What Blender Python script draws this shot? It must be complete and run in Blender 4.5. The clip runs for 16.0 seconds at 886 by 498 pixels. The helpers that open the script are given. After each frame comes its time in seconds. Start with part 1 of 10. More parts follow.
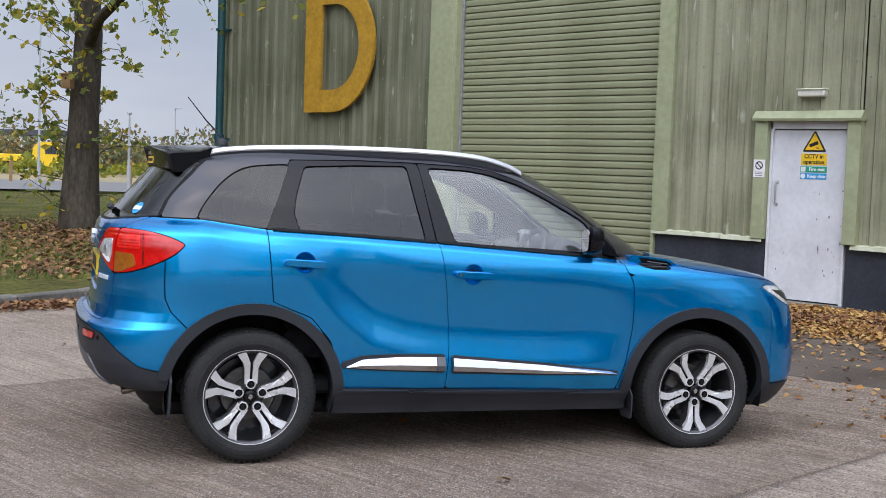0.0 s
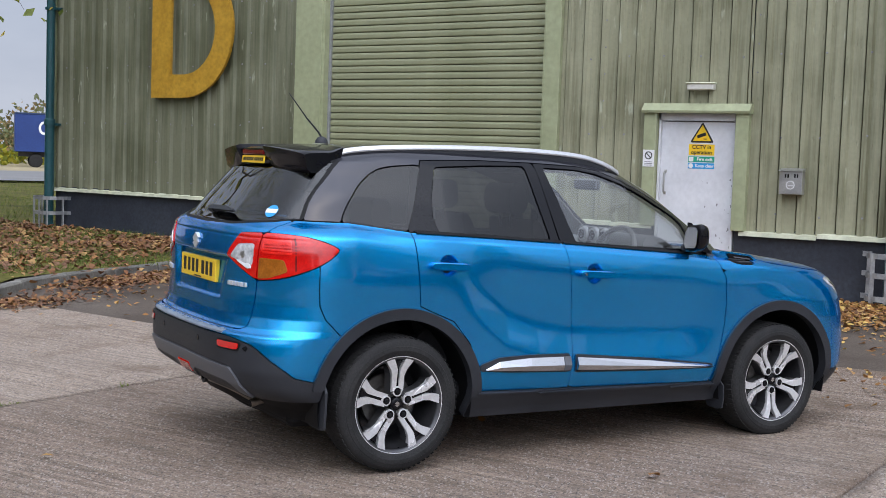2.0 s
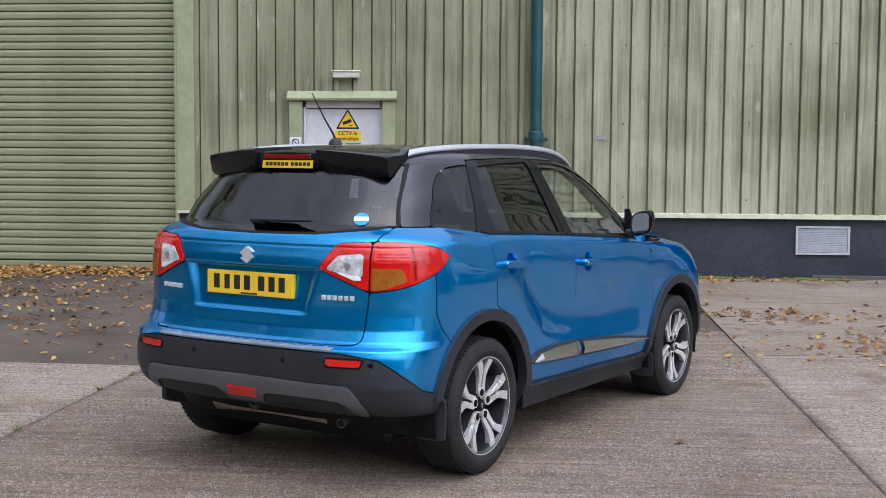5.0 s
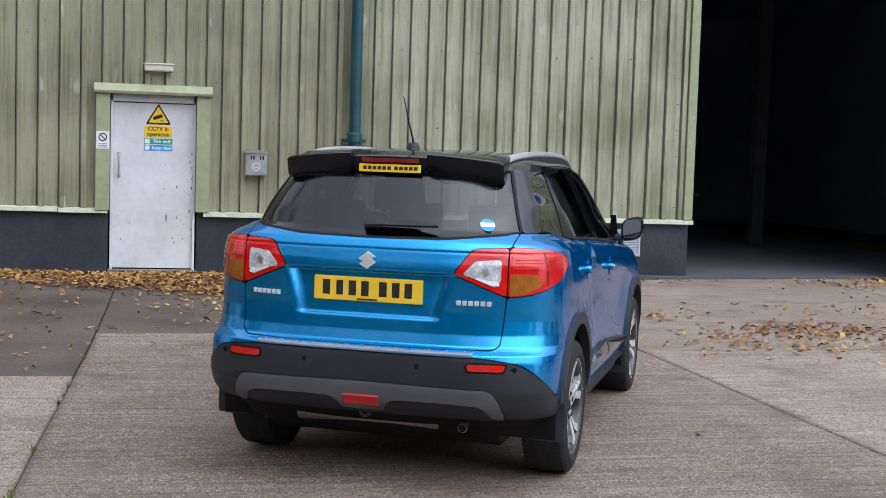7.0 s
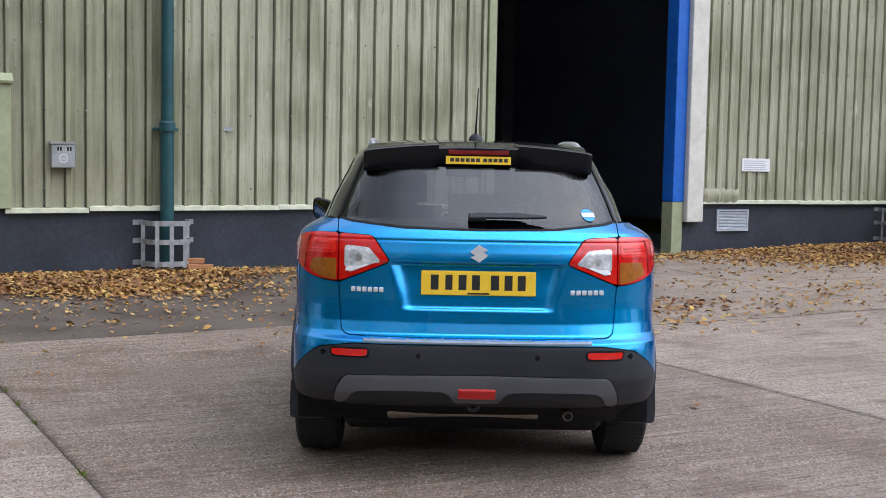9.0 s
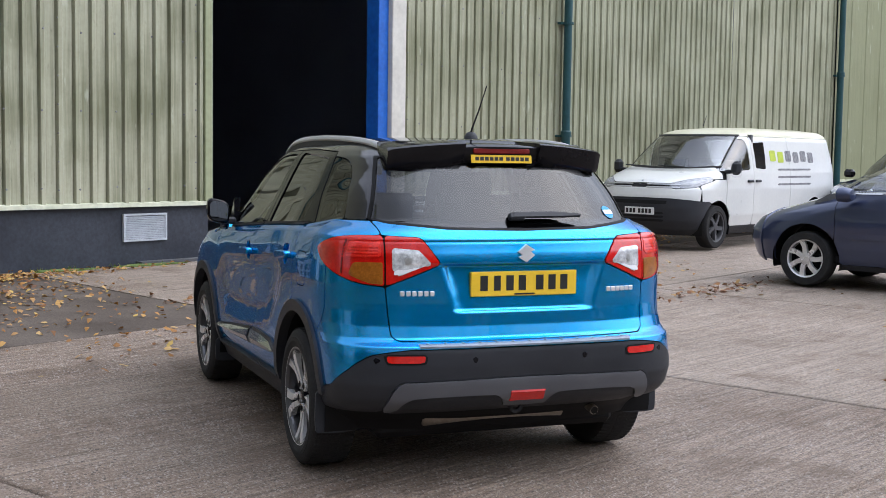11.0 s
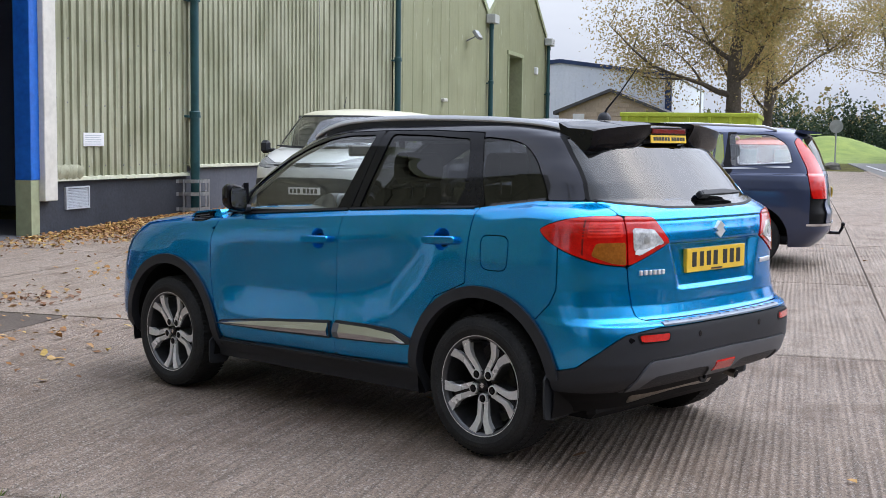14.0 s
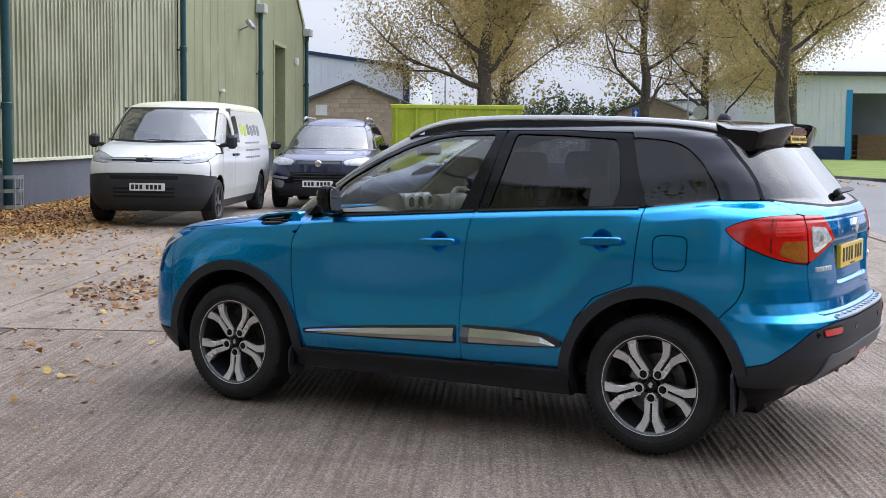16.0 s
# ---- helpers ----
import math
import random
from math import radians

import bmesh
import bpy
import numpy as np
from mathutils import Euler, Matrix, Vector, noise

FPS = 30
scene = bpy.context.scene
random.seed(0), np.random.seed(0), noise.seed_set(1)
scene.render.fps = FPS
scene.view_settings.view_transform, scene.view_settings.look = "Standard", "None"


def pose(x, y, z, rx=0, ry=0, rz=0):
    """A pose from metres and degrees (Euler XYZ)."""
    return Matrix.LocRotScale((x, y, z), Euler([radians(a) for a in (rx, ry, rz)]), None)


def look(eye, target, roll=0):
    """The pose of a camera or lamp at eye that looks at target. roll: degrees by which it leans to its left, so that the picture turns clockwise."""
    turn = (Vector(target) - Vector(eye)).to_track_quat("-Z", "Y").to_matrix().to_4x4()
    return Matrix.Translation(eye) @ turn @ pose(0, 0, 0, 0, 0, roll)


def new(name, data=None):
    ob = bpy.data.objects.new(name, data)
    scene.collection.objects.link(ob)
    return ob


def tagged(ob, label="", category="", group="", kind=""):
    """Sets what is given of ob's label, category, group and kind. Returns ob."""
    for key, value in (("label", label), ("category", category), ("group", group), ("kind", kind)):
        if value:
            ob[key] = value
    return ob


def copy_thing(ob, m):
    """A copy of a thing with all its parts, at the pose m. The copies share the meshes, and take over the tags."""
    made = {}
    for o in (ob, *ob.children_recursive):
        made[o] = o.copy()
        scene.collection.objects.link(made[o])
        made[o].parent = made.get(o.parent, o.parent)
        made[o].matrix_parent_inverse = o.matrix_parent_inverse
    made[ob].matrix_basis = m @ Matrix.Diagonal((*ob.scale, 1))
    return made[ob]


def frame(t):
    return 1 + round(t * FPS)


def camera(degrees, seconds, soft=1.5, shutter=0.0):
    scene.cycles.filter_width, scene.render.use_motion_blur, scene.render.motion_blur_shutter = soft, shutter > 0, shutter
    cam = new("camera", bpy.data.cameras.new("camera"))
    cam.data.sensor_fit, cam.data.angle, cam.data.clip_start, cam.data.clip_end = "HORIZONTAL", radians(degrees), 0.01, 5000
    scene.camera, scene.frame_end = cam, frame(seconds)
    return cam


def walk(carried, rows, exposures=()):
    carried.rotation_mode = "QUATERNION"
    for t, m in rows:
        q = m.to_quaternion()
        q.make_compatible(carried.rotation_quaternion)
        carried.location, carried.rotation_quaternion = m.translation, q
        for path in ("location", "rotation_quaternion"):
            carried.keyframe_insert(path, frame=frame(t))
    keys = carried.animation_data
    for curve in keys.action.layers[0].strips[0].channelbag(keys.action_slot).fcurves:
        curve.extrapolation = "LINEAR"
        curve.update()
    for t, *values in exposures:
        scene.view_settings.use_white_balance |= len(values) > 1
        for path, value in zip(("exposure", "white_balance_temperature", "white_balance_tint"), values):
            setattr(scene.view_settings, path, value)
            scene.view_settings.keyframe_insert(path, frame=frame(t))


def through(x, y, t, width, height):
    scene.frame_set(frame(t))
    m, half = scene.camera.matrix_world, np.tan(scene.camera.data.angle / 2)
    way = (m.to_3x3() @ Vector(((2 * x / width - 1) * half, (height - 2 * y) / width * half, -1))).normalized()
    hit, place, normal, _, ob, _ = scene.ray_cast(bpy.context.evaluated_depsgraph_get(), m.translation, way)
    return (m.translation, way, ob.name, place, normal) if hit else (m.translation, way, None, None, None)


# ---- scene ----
cam = camera(39.4, 16.0, soft=0.6)
PATH = [
    (0, (0.391, 0.463, 1.49), (-1.021, 1.874, 1.363), 2.0),
    (0.5, (0.049, 0.186, 1.505), (-1.245, 1.705, 1.374), 2.0),
    (1, (-0.364, -0.192, 1.516), (-1.618, 1.36, 1.381), 1.9),
    (1.5, (-0.785, -0.497, 1.512), (-1.937, 1.132, 1.374), 2.1),
    (2, (-1.207, -0.772, 1.514), (-2.287, 0.905, 1.373), 2.0),
    (2.5, (-1.629, -1.039, 1.527), (-2.596, 0.706, 1.385), 1.9),
    (3, (-2.091, -1.257, 1.534), (-2.873, 0.578, 1.392), 2.1),
    (3.5, (-2.603, -1.456, 1.556), (-3.274, 0.422, 1.412), 2.0),
    (3.7, (-2.801, -1.523, 1.546), (-3.402, 0.379, 1.401), 1.9),
    (5.8, (-5.213, -1.865, 1.545), (-5.221, 0.129, 1.392), 0.8),
    (6, (-5.432, -1.852, 1.529), (-5.418, 0.142, 1.378), 1.2),
    (6.5, (-5.976, -1.81, 1.561), (-5.894, 0.182, 1.404), 0.6),
    (7, (-6.506, -1.758, 1.545), (-6.097, 0.194, 1.4), 1.8),
    (7.5, (-7.053, -1.658, 1.546), (-6.525, 0.265, 1.394), 1.2),
    (8, (-7.577, -1.492, 1.536), (-6.963, 0.405, 1.382), 1.1),
    (8.5, (-8.008, -1.289, 1.519), (-7.238, 0.551, 1.366), 1.2),
    (9, (-8.45, -1.022, 1.526), (-7.517, 0.74, 1.371), 1.1),
    (9.5, (-8.95, -0.743, 1.561), (-7.864, 0.929, 1.405), 1.1),
    (10, (-9.384, -0.384, 1.549), (-8.151, 1.183, 1.395), 0.9),
    (10.2, (-9.504, -0.24, 1.527), (-8.226, 1.29, 1.373), 0.9),
    (12.3, (-11.037, 1.702, 1.516), (-9.267, 2.619, 1.35), 0.7),
    (12.5, (-11.142, 1.919, 1.503), (-9.345, 2.782, 1.335), 0.7),
    (13, (-11.372, 2.448, 1.501), (-9.53, 3.209, 1.331), 0.7),
    (13.5, (-11.52, 3.005, 1.472), (-9.642, 3.672, 1.3), 0.7),
    (14, (-11.665, 3.495, 1.471), (-9.749, 4.045, 1.297), 0.7),
    (14.5, (-11.668, 3.952, 1.437), (-9.695, 4.229, 1.262), 0.9),
    (15, (-11.738, 4.521, 1.426), (-9.75, 4.652, 1.248), 0.8),
    (15.5, (-11.85, 5.095, 1.474), (-9.861, 5.204, 1.294), 0.8),
    (16, (-11.901, 5.619, 1.495), (-9.912, 5.709, 1.311), 0.7),
]
walk(cam, [(t, look(eye, target, roll)) for t, eye, target, roll in PATH], [(0.0, 0.0), (6.0, 0.08), (10.0, 0.10), (12.5, 0.22), (16.0, 0.32)])

# ---- overcast daylight ----
world = bpy.data.worlds.new("overcast_sky")
scene.world = world
world.use_nodes = True
wt = world.node_tree
wt.nodes.clear()
w_out = wt.nodes.new("ShaderNodeOutputWorld")
w_bg = wt.nodes.new("ShaderNodeBackground")
w_sky = wt.nodes.new("ShaderNodeTexSky")
w_sky.sky_type = "NISHITA"
w_sky.sun_disc = False
w_sky.sun_elevation, w_sky.sun_rotation = radians(51), radians(139)
w_sky.dust_density, w_sky.air_density = 4.0, 1.2
w_co = wt.nodes.new("ShaderNodeTexCoord")
w_map = wt.nodes.new("ShaderNodeMapping")
w_map.inputs["Scale"].default_value = (1.0, 1.0, 3.2)
w_noise = wt.nodes.new("ShaderNodeTexNoise")
w_noise.inputs["Scale"].default_value = 2.3
w_noise.inputs["Detail"].default_value = 6.0
w_noise.inputs["Roughness"].default_value = 0.55
w_ramp = wt.nodes.new("ShaderNodeValToRGB")
w_ramp.color_ramp.elements[0].position, w_ramp.color_ramp.elements[1].position = 0.30, 0.72
w_ramp.color_ramp.elements[0].color = (5.35, 6.0, 7.6, 1)
w_ramp.color_ramp.elements[1].color = (8.1, 8.65, 10.0, 1)
w_mix = wt.nodes.new("ShaderNodeMixRGB")
w_mix.inputs[0].default_value = 0.88
wt.links.new(w_co.outputs["Generated"], w_map.inputs["Vector"])
wt.links.new(w_map.outputs["Vector"], w_noise.inputs["Vector"])
wt.links.new(w_noise.outputs["Fac"], w_ramp.inputs["Fac"])
wt.links.new(w_sky.outputs["Color"], w_mix.inputs[1])
wt.links.new(w_ramp.outputs["Color"], w_mix.inputs[2])
w_sep = wt.nodes.new("ShaderNodeSeparateXYZ")
wt.links.new(w_co.outputs["Generated"], w_sep.inputs["Vector"])
w_el = wt.nodes.new("ShaderNodeMapRange")
w_el.inputs["From Min"].default_value, w_el.inputs["From Max"].default_value = 0.02, 0.9
w_el.inputs["To Min"].default_value, w_el.inputs["To Max"].default_value = 0.78, 1.35
wt.links.new(w_sep.outputs["Z"], w_el.inputs["Value"])
w_mul = wt.nodes.new("ShaderNodeMixRGB")
w_mul.blend_type = "MULTIPLY"
w_mul.inputs[0].default_value = 1.0
wt.links.new(w_mix.outputs["Color"], w_mul.inputs[1])
wt.links.new(w_el.outputs["Result"], w_mul.inputs[2])
# the cloud is brighter round the hidden sun
w_dot = wt.nodes.new("ShaderNodeVectorMath")
w_dot.operation = "DOT_PRODUCT"
w_dot.inputs[1].default_value = tuple(Vector((18, -21, 34)).normalized())
wt.links.new(w_co.outputs["Generated"], w_dot.inputs[0])
w_glow = wt.nodes.new("ShaderNodeMapRange")
w_glow.interpolation_type = "SMOOTHSTEP"
w_glow.inputs["From Min"].default_value, w_glow.inputs["From Max"].default_value = 0.42, 1.0
w_glow.inputs["To Min"].default_value, w_glow.inputs["To Max"].default_value = 0.86, 2.6
wt.links.new(w_dot.outputs["Value"], w_glow.inputs["Value"])
w_mul2 = wt.nodes.new("ShaderNodeMixRGB")
w_mul2.blend_type = "MULTIPLY"
w_mul2.inputs[0].default_value = 1.0
wt.links.new(w_mul.outputs["Color"], w_mul2.inputs[1])
wt.links.new(w_glow.outputs["Result"], w_mul2.inputs[2])
wt.links.new(w_mul2.outputs["Color"], w_bg.inputs["Color"])
wt.links.new(w_bg.outputs["Background"], w_out.inputs["Surface"])
w_bg.inputs["Strength"].default_value = 0.123
sun = new("sun", bpy.data.lights.new("sun", "SUN"))
sun.data.energy, sun.data.angle, sun.data.color = 0.56, radians(80), (0.98, 0.98, 1.0)
sun.matrix_world = look((18, -21, 34), (0, 0, 0))

# ---- small mesh toolkit: every shape is a pair (vertices, faces) ----
def join(*shapes):
    V, F = [], []
    for v, f in shapes:
        n = len(V)
        V.extend(tuple(p) for p in v)
        F.extend(tuple(i + n for i in q) for q in f)
    return V, F


def moved(shape, m):
    return [tuple(m @ Vector(p)) for p in shape[0]], shape[1]


def flip_y(shape):
    return [(x, -y, z) for x, y, z in shape[0]], [tuple(reversed(f)) for f in shape[1]]


def box(x0, x1, y0, y1, z0, z1, b=0.0):
    if b <= 0:
        V = [(x, y, z) for x in (x0, x1) for y in (y0, y1) for z in (z0, z1)]
        return V, [(0, 1, 3, 2), (4, 6, 7, 5), (0, 4, 5, 1), (2, 3, 7, 6), (0, 2, 6, 4), (1, 5, 7, 3)]
    V, idx = [], {}
    lim = ((x0, x1), (y0, y1), (z0, z1))
    for c in [(i, j, k) for i in (0, 1) for j in (0, 1) for k in (0, 1)]:
        for a in range(3):
            p = []
            for d in range(3):
                e = lim[d][c[d]]
                p.append(e if d == a else e + (b if c[d] == 0 else -b))
            idx[(c, a)] = len(V)
            V.append(tuple(p))
    F = []
    for a in range(3):
        u, w = (a + 1) % 3, (a + 2) % 3
        for s in (0, 1):
            quad = []
            for du, dw in ((0, 0), (1, 0), (1, 1), (0, 1)):
                c = [0, 0, 0]
                c[a], c[u], c[w] = s, du, dw
                quad.append(idx[(tuple(c), a)])
            F.append(tuple(quad) if s else tuple(reversed(quad)))
            c0, c1 = [0, 0, 0], [0, 0, 0]
        for du in (0, 1):
            for dw in (0, 1):
                c0, c1 = [0, 0, 0], [0, 0, 0]
                c0[a], c1[a] = 0, 1
                c0[u] = c1[u] = du
                c0[w] = c1[w] = dw
                q = [idx[(tuple(c0), u)], idx[(tuple(c1), u)], idx[(tuple(c1), w)], idx[(tuple(c0), w)]]
                F.append(tuple(q) if du ^ dw else tuple(reversed(q)))
    for c in [(i, j, k) for i in (0, 1) for j in (0, 1) for k in (0, 1)]:
        t = [idx[(c, 0)], idx[(c, 1)], idx[(c, 2)]]
        F.append(tuple(t) if (sum(c) % 2) else tuple(reversed(t)))
    return V, F


def tube(points, radii, n=10, caps=True):
    """A round bar along points, with a radius at each."""
    P = [Vector(p) for p in points]
    if not hasattr(radii, "__len__"):
        radii = [radii] * len(P)
    V, F, side = [], [], None
    for i, p in enumerate(P):
        d = (P[min(i + 1, len(P) - 1)] - P[max(i - 1, 0)]).normalized()
        if side is None:
            side = d.orthogonal().normalized()
        side = (side - d * side.dot(d)).normalized()
        up = d.cross(side)
        for k in range(n):
            a = 2 * math.pi * k / n
            V.append(tuple(p + (side * math.cos(a) + up * math.sin(a)) * radii[i]))
    for i in range(len(P) - 1):
        for k in range(n):
            F.append((i * n + k, i * n + (k + 1) % n, (i + 1) * n + (k + 1) % n, (i + 1) * n + k))
    if caps:
        F.append(tuple(reversed(range(n))))
        F.append(tuple(range((len(P) - 1) * n, len(P) * n)))
    return V, F


def lathe(profile, n=48, axis="y", closed=False):
    """profile: (radius, along) pairs, turned round the axis."""
    V, F = [], []
    for r, h in profile:
        for k in range(n):
            a = 2 * math.pi * k / n
            c, s = r * math.cos(a), r * math.sin(a)
            V.append({"y": (c, h, s), "z": (c, s, h), "x": (h, c, s)}[axis])
    m = len(profile)
    for i in range(m if closed else m - 1):
        for k in range(n):
            j = (i + 1) % m
            q = (i * n + k, i * n + (k + 1) % n, j * n + (k + 1) % n, j * n + k)
            F.append(q)
    return V, F


def slab(poly, a0, a1, axis="y"):
    """A flat outline (u, v) given thickness along the axis."""
    put = {"y": lambda u, v, a: (u, a, v), "z": lambda u, v, a: (u, v, a), "x": lambda u, v, a: (a, u, v)}[axis]
    n = len(poly)
    V = [put(u, v, a0) for u, v in poly] + [put(u, v, a1) for u, v in poly]
    F = [tuple(reversed(range(n))), tuple(range(n, 2 * n))]
    F += [(k, (k + 1) % n, n + (k + 1) % n, n + k) for k in range(n)]
    return V, F


def ring(outer, inner, a0, a1, axis="y"):
    """A flat frame between two outlines of as many points."""
    put = {"y": lambda u, v, a: (u, a, v), "z": lambda u, v, a: (u, v, a), "x": lambda u, v, a: (a, u, v)}[axis]
    n = len(outer)
    V = [put(*p, a) for a in (a0, a1) for p in list(outer) + list(inner)]
    F = []
    for k in range(n):
        j = (k + 1) % n
        F += [(k, j, n + j, n + k), (2 * n + k, 3 * n + k, 3 * n + j, 2 * n + j), (k, 2 * n + k, 2 * n + j, j), (n + k, n + j, 3 * n + j, 3 * n + k)]
    return V, F


def chaikin(pts, times=2, closed=True):
    for _ in range(times):
        out = []
        n = len(pts)
        for i in range(n if closed else n - 1):
            p, q = pts[i], pts[(i + 1) % n]
            out += [tuple(0.75 * a + 0.25 * b for a, b in zip(p, q)), tuple(0.25 * a + 0.75 * b for a, b in zip(p, q))]
        if not closed:
            out = [pts[0]] + out + [pts[-1]]
        pts = out
    return pts


def mesh(name, shape, material, smooth=False, fix=True):
    me = bpy.data.meshes.new(name)
    me.from_pydata([tuple(p) for p in shape[0]], [], [tuple(f) for f in shape[1]])
    if fix:
        bm = bmesh.new()
        bm.from_mesh(me)
        bmesh.ops.recalc_face_normals(bm, faces=bm.faces)
        bm.to_mesh(me)
        bm.free()
    me.materials.append(material)
    if smooth:
        me.shade_smooth()
        if smooth != 180:
            me.set_sharp_from_angle(angle=radians(40 if smooth is True else smooth))
    return me


def part(name, shape, material, parent, label="", smooth=False, fix=True):
    """One mesh object under a thing or a part (or at top level when parent is None)."""
    ob = new(name, shape if isinstance(shape, bpy.types.Mesh) else mesh(name, shape, material, smooth, fix))
    ob.parent = parent
    return tagged(ob, label)


def thing(name, m, label, category, group="", kind=""):
    ob = new(name)
    ob.empty_display_size = 0.2
    ob.matrix_world = m
    return tagged(ob, label, category, group, kind)


def writing(name, text, size, m, material, parent, depth=0.002, shear=0.0, squeeze=1.0, bold=0.0):
    """Letters of the built-in font, turned into a mesh."""
    cu = bpy.data.curves.new(name, "FONT")
    cu.body, cu.size, cu.extrude, cu.align_x, cu.align_y, cu.shear, cu.offset = text, size, depth, "CENTER", "CENTER", shear, bold
    tmp = bpy.data.objects.new(name, cu)
    scene.collection.objects.link(tmp)
    me = bpy.data.meshes.new_from_object(tmp.evaluated_get(bpy.context.evaluated_depsgraph_get()))
    bpy.data.objects.remove(tmp)
    bpy.data.curves.remove(cu)
    me.transform(m @ Matrix.Diagonal((squeeze, 1, 1, 1)))
    me.materials.clear()
    me.materials.append(material)
    ob = new(name, me)
    ob.parent = parent
    return ob


def smoothstep(a, b, x):
    t = np.clip((np.asarray(x, float) - a) / (b - a), 0, 1)
    return t * t * (3 - 2 * t)


def fast_mesh(name, V, F, material, smooth=False):
    V = np.asarray(V, dtype=np.float32)
    F = np.asarray(F, dtype=np.int32)
    me = bpy.data.meshes.new(name)
    me.vertices.add(len(V))
    me.vertices.foreach_set("co", V.ravel())
    k = F.shape[1]
    me.loops.add(F.size)
    me.loops.foreach_set("vertex_index", F.ravel())
    me.polygons.add(len(F))
    me.polygons.foreach_set("loop_start", np.arange(0, F.size, k, dtype=np.int32))
    me.update(calc_edges=True)
    me.materials.append(material)
    if smooth:
        me.shade_smooth()
    return me


def fillet(pts, r):
    """Rounds the corners of an outline over the length r."""
    out = []
    n = len(pts)
    for i in range(n):
        p, a, b = Vector(pts[i]), Vector(pts[i - 1]), Vector(pts[(i + 1) % n])
        ra, rb = min(r, (a - p).length * 0.45), min(r, (b - p).length * 0.45)
        q0, q1 = p + (a - p).normalized() * ra, p + (b - p).normalized() * rb
        for t in (0, 0.25, 0.5, 0.75, 1):
            out.append(tuple(q0 * (1 - t) ** 2 + p * 2 * t * (1 - t) + q1 * t * t))
    return out

# ---- materials ----
def mat(name, c1, c2=None, rough=0.6, metal=0.0, scale=2.0, grain=45.0, grain_amt=0.12, bump=0.15, bump_scale=None, coat=0.0,
        rvar=0.08, stretch=(1, 1, 1), random=0.0, alpha=1.0, trans=0.0, spec=0.5, ior=1.45, coat_rough=0.03):
    """A surface with two scales of colour change, uneven gloss and fine relief."""
    m = bpy.data.materials.new(name)
    m.use_nodes = True
    nt = m.node_tree
    N, K = nt.nodes, nt.links
    bs = N["Principled BSDF"]
    co = N.new("ShaderNodeTexCoord")
    mp = N.new("ShaderNodeMapping")
    mp.inputs["Scale"].default_value = stretch
    K.new(co.outputs["Object"], mp.inputs["Vector"])
    a = N.new("ShaderNodeTexNoise")
    a.inputs["Scale"].default_value, a.inputs["Detail"].default_value = scale, 5
    K.new(mp.outputs["Vector"], a.inputs["Vector"])
    ra = N.new("ShaderNodeValToRGB")
    ra.color_ramp.elements[0].position, ra.color_ramp.elements[1].position = 0.32, 0.68
    ra.color_ramp.elements[0].color = (*c1, 1)
    ra.color_ramp.elements[1].color = (*(c2 or c1), 1)
    K.new(a.outputs["Fac"], ra.inputs["Fac"])
    g = N.new("ShaderNodeTexNoise")
    g.inputs["Scale"].default_value, g.inputs["Detail"].default_value = grain, 3
    K.new(mp.outputs["Vector"], g.inputs["Vector"])
    gm = N.new("ShaderNodeMapRange")
    gm.inputs["To Min"].default_value, gm.inputs["To Max"].default_value = 1 - grain_amt * 2, 1 + grain_amt * 2
    K.new(g.outputs["Fac"], gm.inputs["Value"])
    mul = N.new("ShaderNodeMixRGB")
    mul.blend_type = "MULTIPLY"
    mul.inputs[0].default_value = 1
    K.new(ra.outputs["Color"], mul.inputs[1])
    K.new(gm.outputs["Result"], mul.inputs[2])
    last = mul.outputs["Color"]
    if random:
        oi = N.new("ShaderNodeObjectInfo")
        rm = N.new("ShaderNodeMapRange")
        rm.inputs["To Min"].default_value, rm.inputs["To Max"].default_value = 1 - random, 1 + random
        K.new(oi.outputs["Random"], rm.inputs["Value"])
        m2 = N.new("ShaderNodeMixRGB")
        m2.blend_type = "MULTIPLY"
        m2.inputs[0].default_value = 1
        K.new(last, m2.inputs[1])
        K.new(rm.outputs["Result"], m2.inputs[2])
        last = m2.outputs["Color"]
    K.new(last, bs.inputs["Base Color"])
    rr = N.new("ShaderNodeMapRange")
    rr.inputs["To Min"].default_value, rr.inputs["To Max"].default_value = max(0.02, rough - rvar), min(1, rough + rvar)
    K.new(a.outputs["Fac"], rr.inputs["Value"])
    K.new(rr.outputs["Result"], bs.inputs["Roughness"])
    bs.inputs["Metallic"].default_value = metal
    bs.inputs["Specular IOR Level"].default_value = spec
    bs.inputs["IOR"].default_value = ior
    bs.inputs["Coat Weight"].default_value = coat
    bs.inputs["Coat Roughness"].default_value = coat_rough
    bs.inputs["Transmission Weight"].default_value = trans
    if bump:
        b = N.new("ShaderNodeBump")
        b.inputs["Strength"].default_value, b.inputs["Distance"].default_value = bump, 0.01
        src = g
        if bump_scale:
            src = N.new("ShaderNodeTexNoise")
            src.inputs["Scale"].default_value, src.inputs["Detail"].default_value = bump_scale, 4
            K.new(mp.outputs["Vector"], src.inputs["Vector"])
        K.new(src.outputs["Fac"], b.inputs["Height"])
        K.new(b.outputs["Normal"], bs.inputs["Normal"])
    return m


